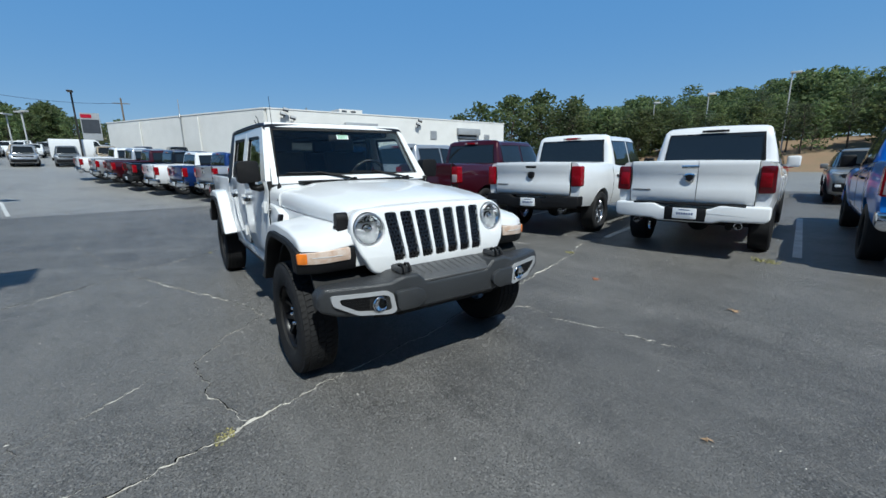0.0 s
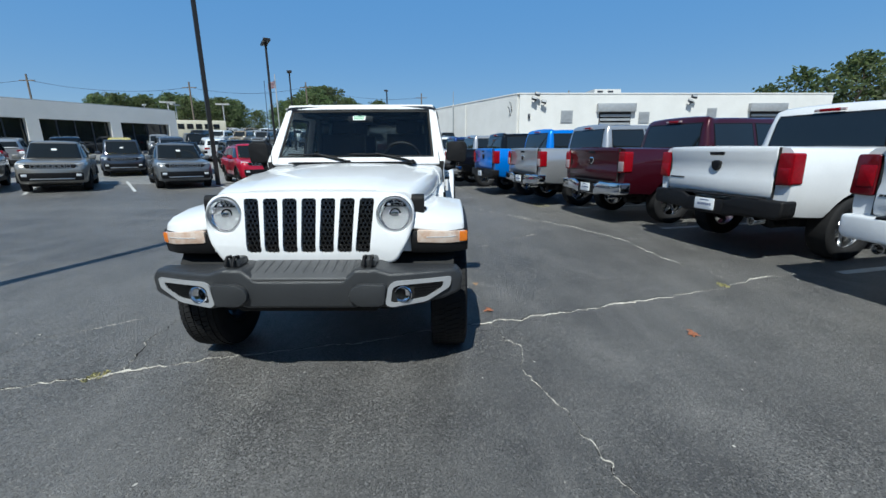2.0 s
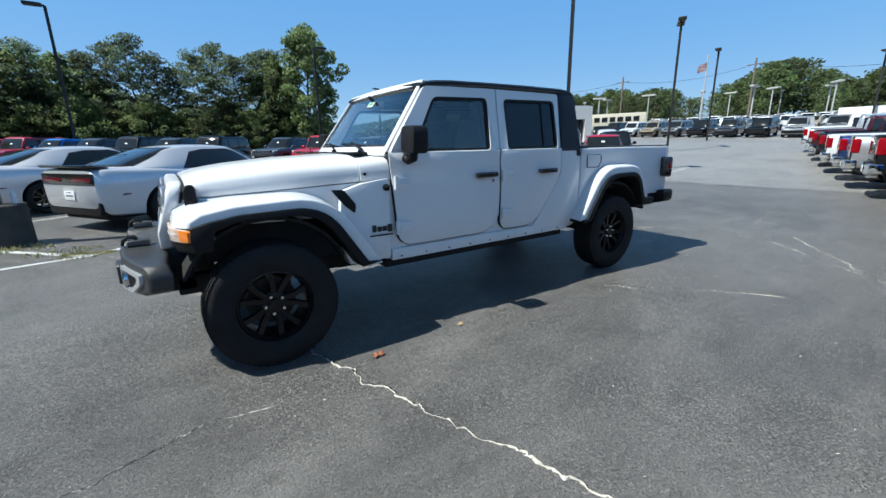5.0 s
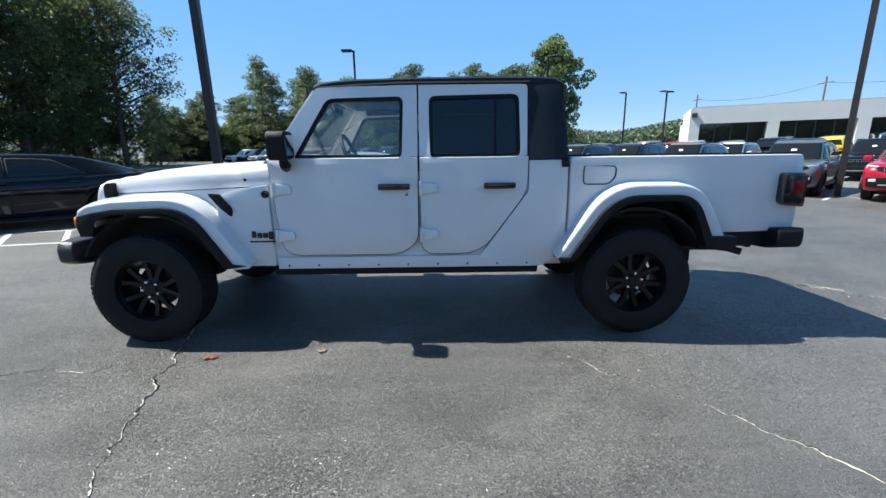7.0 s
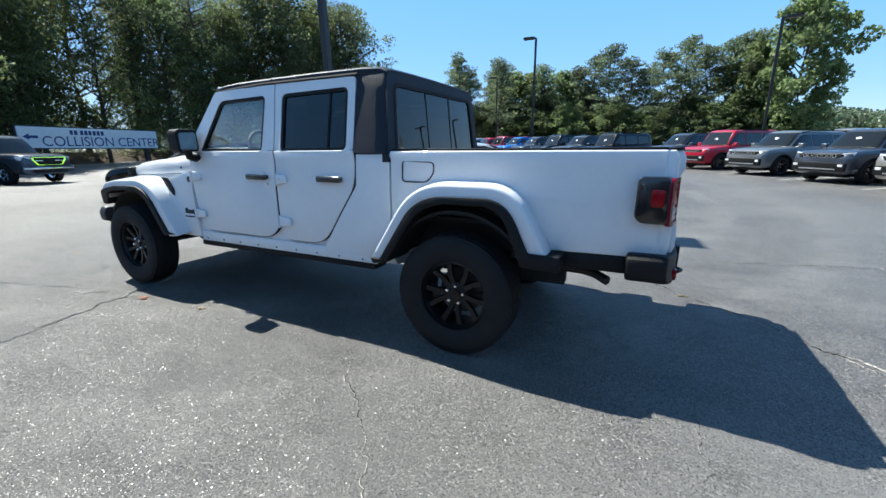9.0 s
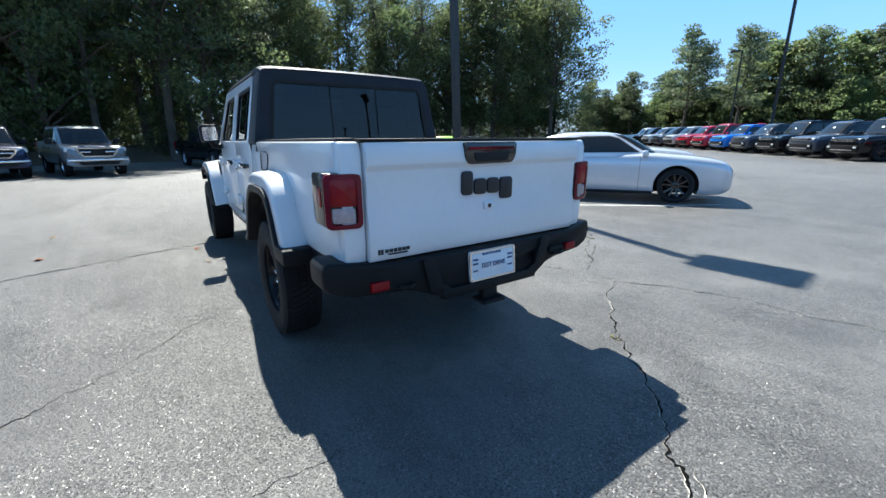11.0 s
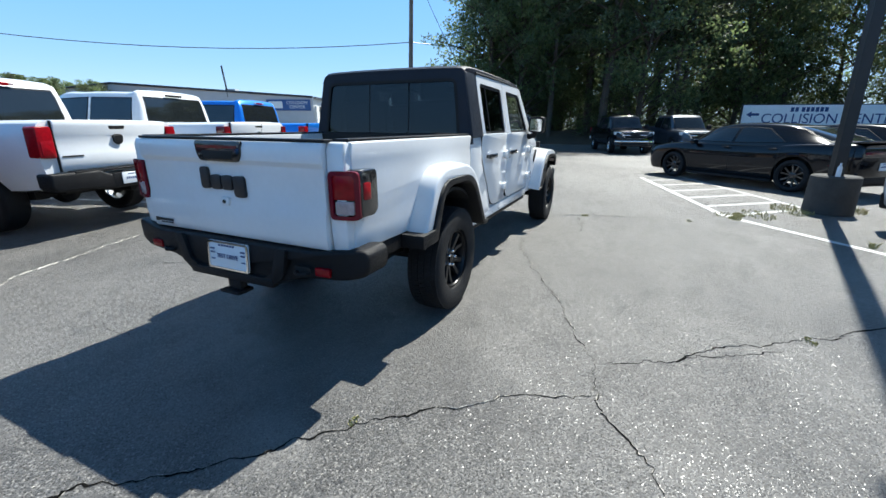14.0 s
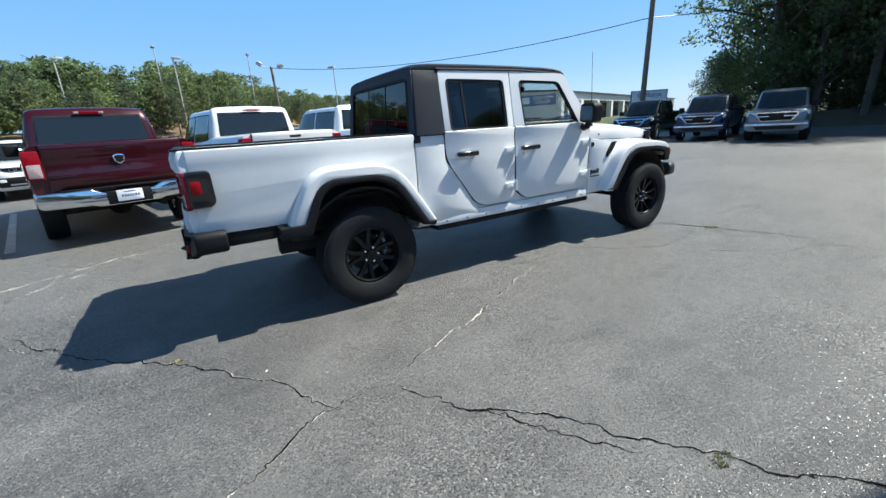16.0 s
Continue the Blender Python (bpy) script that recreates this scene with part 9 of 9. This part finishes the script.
# near woods: three ranks along a bent line
EDGE = [Vector(p) for p in ((32.0, 11.0), (30.0, 5.0), (31.5, -1.0), (38.5, -6.5), (43.0, -13.0), (44.5, -20.0), (40.5, -28.0), (35.0, -36.0), (30.5, -41.5))]
segs = list(zip(EDGE, EDGE[1:]))
for rank, (off, step) in enumerate(((0.0, 2.5), (4.2, 2.9), (9.0, 3.6), (17.0, 2.3))):
    for a, b in segs:
        d = b - a
        n = max(1, int(d.length / step))
        out = Vector((-d.y, d.x)).normalized()
        if out.dot(a - Vector((5, -8))) < 0:
            out = -out
        for i in range(n):
            p = a.lerp(b, (i + random.uniform(0.2, 0.8)) / n) + out * (off + random.uniform(-1.0, 1.0))
            if p.y - 0.26 > 0.40 * (p.x + 4.9) - 1.2 or (p.y < -25 and p.x - 0.3 < -0.667 * p.y):
                continue
            if rank == 3:
                tree(random.choice((5, 6)), p.x, p.y, random.uniform(12, 17), wide=0.95, where="deep in the near woods", group="undergrowth of the near woods")
                continue
            k = random.choice((0, 3, 2, 3, 4, 3)) if rank else random.choice((0, 3, 2, 4, 4))
            tree(k, p.x, p.y, random.uniform(17, 23) if rank else random.uniform(16, 20.5), wide=random.uniform(0.75, 1.0) if k < 3 else random.uniform(0.9, 1.25), where="in the near woods", group="trees of the near woods")
            if rank < 3:
                q = p + out * random.uniform(0.5, 2.5) + d.normalized() * random.uniform(-1.5, 1.5)
                tree(random.choice((5, 6)), q.x, q.y, random.uniform(5, 10), wide=1.1, where="under the near woods", group="undergrowth of the near woods")
# low growth that closes the open end of the woods
for i in range(9):
    x = 29.5 + 1.9 * i
    for back in (0.0, 3.2):
        tree(random.choice((5, 6)), x + back * 0.4, 0.26 + 0.40 * (x + 4.9) - 2.2 - back, random.uniform(5.5, 8.0), wide=1.15, where="under the near woods", group="undergrowth of the near woods")
# far tree line beyond the lot
tree(7, -17.2, -60.0, 18.6, wide=0.84, where="beyond the far cars", group="trees of the far line")
tree(7, -13.0, -63.0, 14.3, wide=0.8, where="beyond the far cars", group="trees of the far line")
SOUTH = [(-60, 9.5), (-66, 10.6), (-69, 9.6), (-72, 11.2), (-75, 9.9), (-78, 10.9), (-82.5, 10.0), (-85.5, 12.5), (-88, 10.2), (-90, 9.4), (-93.5, 12.3), (-96, 10.4), (-99.5, 12.2), (-101, 11.5), (-110, 9)]


def south_top(x, y):
    """The height of the far line's ragged top over the point x, y."""
    a = math.degrees(math.atan2(y - 3.5, x + 1.5))
    for (a0, e0), (a1, e1) in zip(SOUTH, SOUTH[1:]):
        if a1 <= a <= a0:
            return 1.3 + math.hypot(x + 1.5, y - 3.5) * math.tan(radians(e0 + (e1 - e0) * (a - a0) / (a1 - a0)))
    return 10.0


x = -13.0
while x < 46:
    y = -66 + random.uniform(-3, 3) + max(0, x - 20) * 0.18
    tree(random.choice((3, 4, 3, 3, 1)), x, y, south_top(x, y) * random.uniform(0.90, 1.0) if x < 29 else random.uniform(8.5, 11.5), wide=random.uniform(0.95, 1.25), where="beyond the far cars", group="trees of the far line")
    tree(random.choice((0, 1, 5)), x + 1.5, -71 + random.uniform(-2, 2) + max(0, x - 20) * 0.18, random.uniform(8, 11), where="beyond the far cars", group="trees of the far line")
    x += 2.4
for i in range(36):
    x = -14 + i * 1.7
    tree(random.choice((5, 6)), x, -62.5 + random.uniform(-1.5, 1.5), random.uniform(6.0, 11.0), wide=1.1, where="beyond the far cars", group="undergrowth of the far line")
for i in range(12):
    p = Vector((43.0, -27.0)).lerp(Vector((32.5, -45.0)), i / 11)
    tree(random.choice((5, 6)), p.x + random.uniform(-1, 1), p.y, random.uniform(7, 10), wide=1.2, where="under the near woods", group="undergrowth of the near woods")
for x, y, h in ((33.5, 10.5, 15), (36.5, 11.0, 17), (36.0, 7.5, 18), (34.5, 9.0, 7), (38.0, 9.5, 9), (34.0, 6.0, 7)):
    tree(random.choice((5, 6)) if h < 10 else random.choice((0, 1, 2)), x, y, h, where="in the near woods", group="trees of the near woods")
for x, y, h in ((9, -46, 13), (17, -50, 15)):
    tree(random.choice((3, 4)), x + 8, y - 8, h, where="beyond the far cars", group="trees of the far line")

# hillside to the north, and low ridges far off
def hump(name, pts, w, h, material, label):
    """A long rounded bank along the line pts."""
    bm = bmesh.new()
    P = [Vector((x, y, 0)) for x, y in pts]
    rows = []
    n = len(P)
    for i, p in enumerate(P):
        d = (P[min(i + 1, n - 1)] - P[max(i - 1, 0)]).normalized()
        s = d.cross(Vector((0, 0, 1)))
        e = math.sin(math.pi * (i + 0.5) / n) ** 0.4
        row = []
        for j in range(13):
            t = j / 12 * 2 - 1
            zz = h * e * (math.cos(t * math.pi) * 0.5 + 0.5)
            row.append(p + s * t * w + Vector((0, 0, zz + 0.5 * noise.noise(p * 0.1 + s * t * 3) * (1 - abs(t)) - 0.05)))
        rows.append(row)
    loft(bm, rows, closed=False)
    return tagged(part(name, bm, material, None, smooth=80), label, "bank", kind="structure")


hump("bank_north", [(-52, 86), (-30, 80), (-10, 76), (10, 76), (30, 82), (52, 96)], 26, 4.2, SOIL, "bare red-brown soil bank with grass")
def skyline(az, rows, r):
    """The height of the canopy's top at a distance r, for a bearing az in degrees."""
    return 1.4 + r * math.tan(radians(spline([a for a, e in rows], [e for a, e in rows], az)))


NORTH = ((60, 3.0), (72, 3.8), (78.5, 5.0), (87, 7.0), (92, 8.0), (98, 7.9), (103, 8.3), (106, 7.8), (111, 7.5), (116, 7.0), (122, 6.9), (128, 7.4), (134, 8.3), (140, 7.9), (150, 7.0))
WEST = ((-178, 5.0), (-173, 5.3), (-170.8, 6.2), (-169, 5.4), (-166, 7.4), (-164, 8.0), (-160, 6.8), (-157, 5.2), (-153, 5.9), (-149, 6.3), (-141, 6.1), (-136, 4.5))
wood = []
for i in range(330):
    t = random.random()
    x = -62 + 122 * t
    dep = random.random()
    y = 60 + abs(x) * 0.14 + dep * 36
    z = 4.2 * max(0.0, math.sin(math.pi * min(1, max(0, (y - 55 - abs(x) * 0.12) / 44))))
    top = skyline(math.degrees(math.atan2(y + 2, x - 2)), NORTH, math.hypot(x - 2, y + 2))
    h = max(4.0, (top - z * 0.9) * random.uniform(0.80, 1.05) * (0.70 + 0.32 * dep))
    if -2 < x < 9 and dep < 0.22:
        continue
    h *= 1.1
    k = random.choice((0, 1, 2, 5, 6, 3)) if dep > 0.25 else random.choice((3, 4, 5, 1))
    if dep > 0.3:
        sc = h / 10 * (1.25 if k > 4 else 1.0)
        wood.append((k, Matrix.Translation((x, y, z * 0.9)) @ Matrix.Rotation(random.uniform(0, 6.28), 4, 'Z') @ Matrix.Diagonal((sc * 1.2, sc * 1.2, sc, 1))))
        continue
    tree(k, x, y, h * (1.25 if k > 4 else 1.0), z * 0.9, wide=1.2 if k < 5 else 0.95, where="on the hillside", group="trees of the hillside")
vs, quads, base = [], [], 0
for k, m in wood:
    me = FAR[k][1]
    co = np.empty(len(me.vertices) * 3); me.vertices.foreach_get("co", co)
    M4 = np.array(m)
    vs.append(co.reshape(-1, 3) @ M4[:3, :3].T + M4[:3, 3])
    quads.append(np.arange(len(me.vertices)).reshape(-1, 4) + base)
    base += len(me.vertices)
me = bpy.data.meshes.new("hillside_wood")
me.from_pydata(np.concatenate(vs).tolist(), [], np.concatenate(quads).tolist())
me.materials.append(LEAVES)
tagged(new("hillside_wood", me), "mixed green wood on the rising hillside", "woods", kind="stuff")
for x, y, h in ((-52, 62, 12.5), (-46, 64, 12), (-58, 60, 15), (-64, 66, 16), (-70, 62, 15), (-61, 72, 17), (-54, 74, 15), (-76, 60, 13), (-40, 66, 11), (-34, 66, 10)):
    tree(random.choice((0, 2)), x, y, h, wide=1.2, where="behind the warehouse", group="trees of the hillside")
# clumps round the far end of the lot
for i in range(84):
    a = radians(random.uniform(-176, -138))
    r = random.uniform(95, 125)
    x, y = r * math.cos(a), r * math.sin(a)
    tree(random.choice((0, 1, 2, 2)), x, y, max(4.0, skyline(math.degrees(a), WEST, r + 3) - gz(x, y)) * random.uniform(0.85, 1.08), gz(x, y), wide=1.3, where="at the far end of the lot", group="trees of the far end")
for x, y in ((-66, 1), (-70, 4), (-63, -4), (-78, -2), (-60, 3.5), (-75, 9)):
    tree(0, x, y, random.uniform(4, 5.5), gz(x, y), wide=1.1, where="at the far end of the lot", group="trees of the far end")
# distant wooded ridge: one mass of small crowns
bm_v, bm_f = [], []
rs = np.random.RandomState(3)
for i in range(42000):
    a = radians(rs.uniform(-150, -98))
    r = rs.uniform(230, 330)
    z = rs.uniform(0, 1) ** 0.5 * (13 + 9 * (r - 230) / 100 + 3 * math.sin(math.degrees(a) * 0.35))
    c = np.array((r * math.cos(a), r * math.sin(a), z))
    n1 = rs.normal(size=3); n1 /= np.linalg.norm(n1)
    n2 = np.cross(n1, rs.normal(size=3)); n2 /= np.linalg.norm(n2)
    s = rs.uniform(0.5, 1.1)
    i0 = len(bm_v)
    bm_v += [tuple(c - n1 * s), tuple(c + n2 * s), tuple(c + n1 * s), tuple(c - n2 * s)]
    bm_f.append((i0, i0 + 1, i0 + 2, i0 + 3))
me = bpy.data.meshes.new("wooded_ridge")
me.from_pydata(bm_v, [], bm_f)
me.materials.append(leaf_mat("far_ridge_leaves", (0.075, 0.105, 0.062), (0.135, 0.16, 0.09), 0.35))
tagged(new("wooded_ridge", me), "distant wooded ridge along the horizon", "woods", kind="stuff")
LEAFSOIL = mat("leaf_litter_soil", (0.06, 0.042, 0.028), 0.95, col2=(0.11, 0.075, 0.045), scale=0.6, bump=0.7, bscale=9)
# grass bank behind the shaded pickups and a mound at the sign
hump("bank_woods", [(34.0, 14.0), (32.5, 6.0), (34.0, -0.5), (41.0, -5.5), (46.0, -12.5), (48.0, -20.5), (44.0, -29.5), (38.0, -38.0), (33.0, -44.0)], 4.5, 1.3, LEAFSOIL, "shaded bare soil bank under the woods")
hump("bank_sign", [(23, 19), (28, 16.5), (34, 13.5)], 4.0, 1.5, GRASS, "low grass bank under the sign")


# small repeated marks count as one
for o in bpy.data.objects:
    if o.name.split('.')[0] in ("plate_print", "hood_hinge_bolts", "sill_bolts", "badge_line", "dealer_decal", "name_bar", "sticker_print", "lug_nuts", "tread"):
        o["kind"] = "stuff"
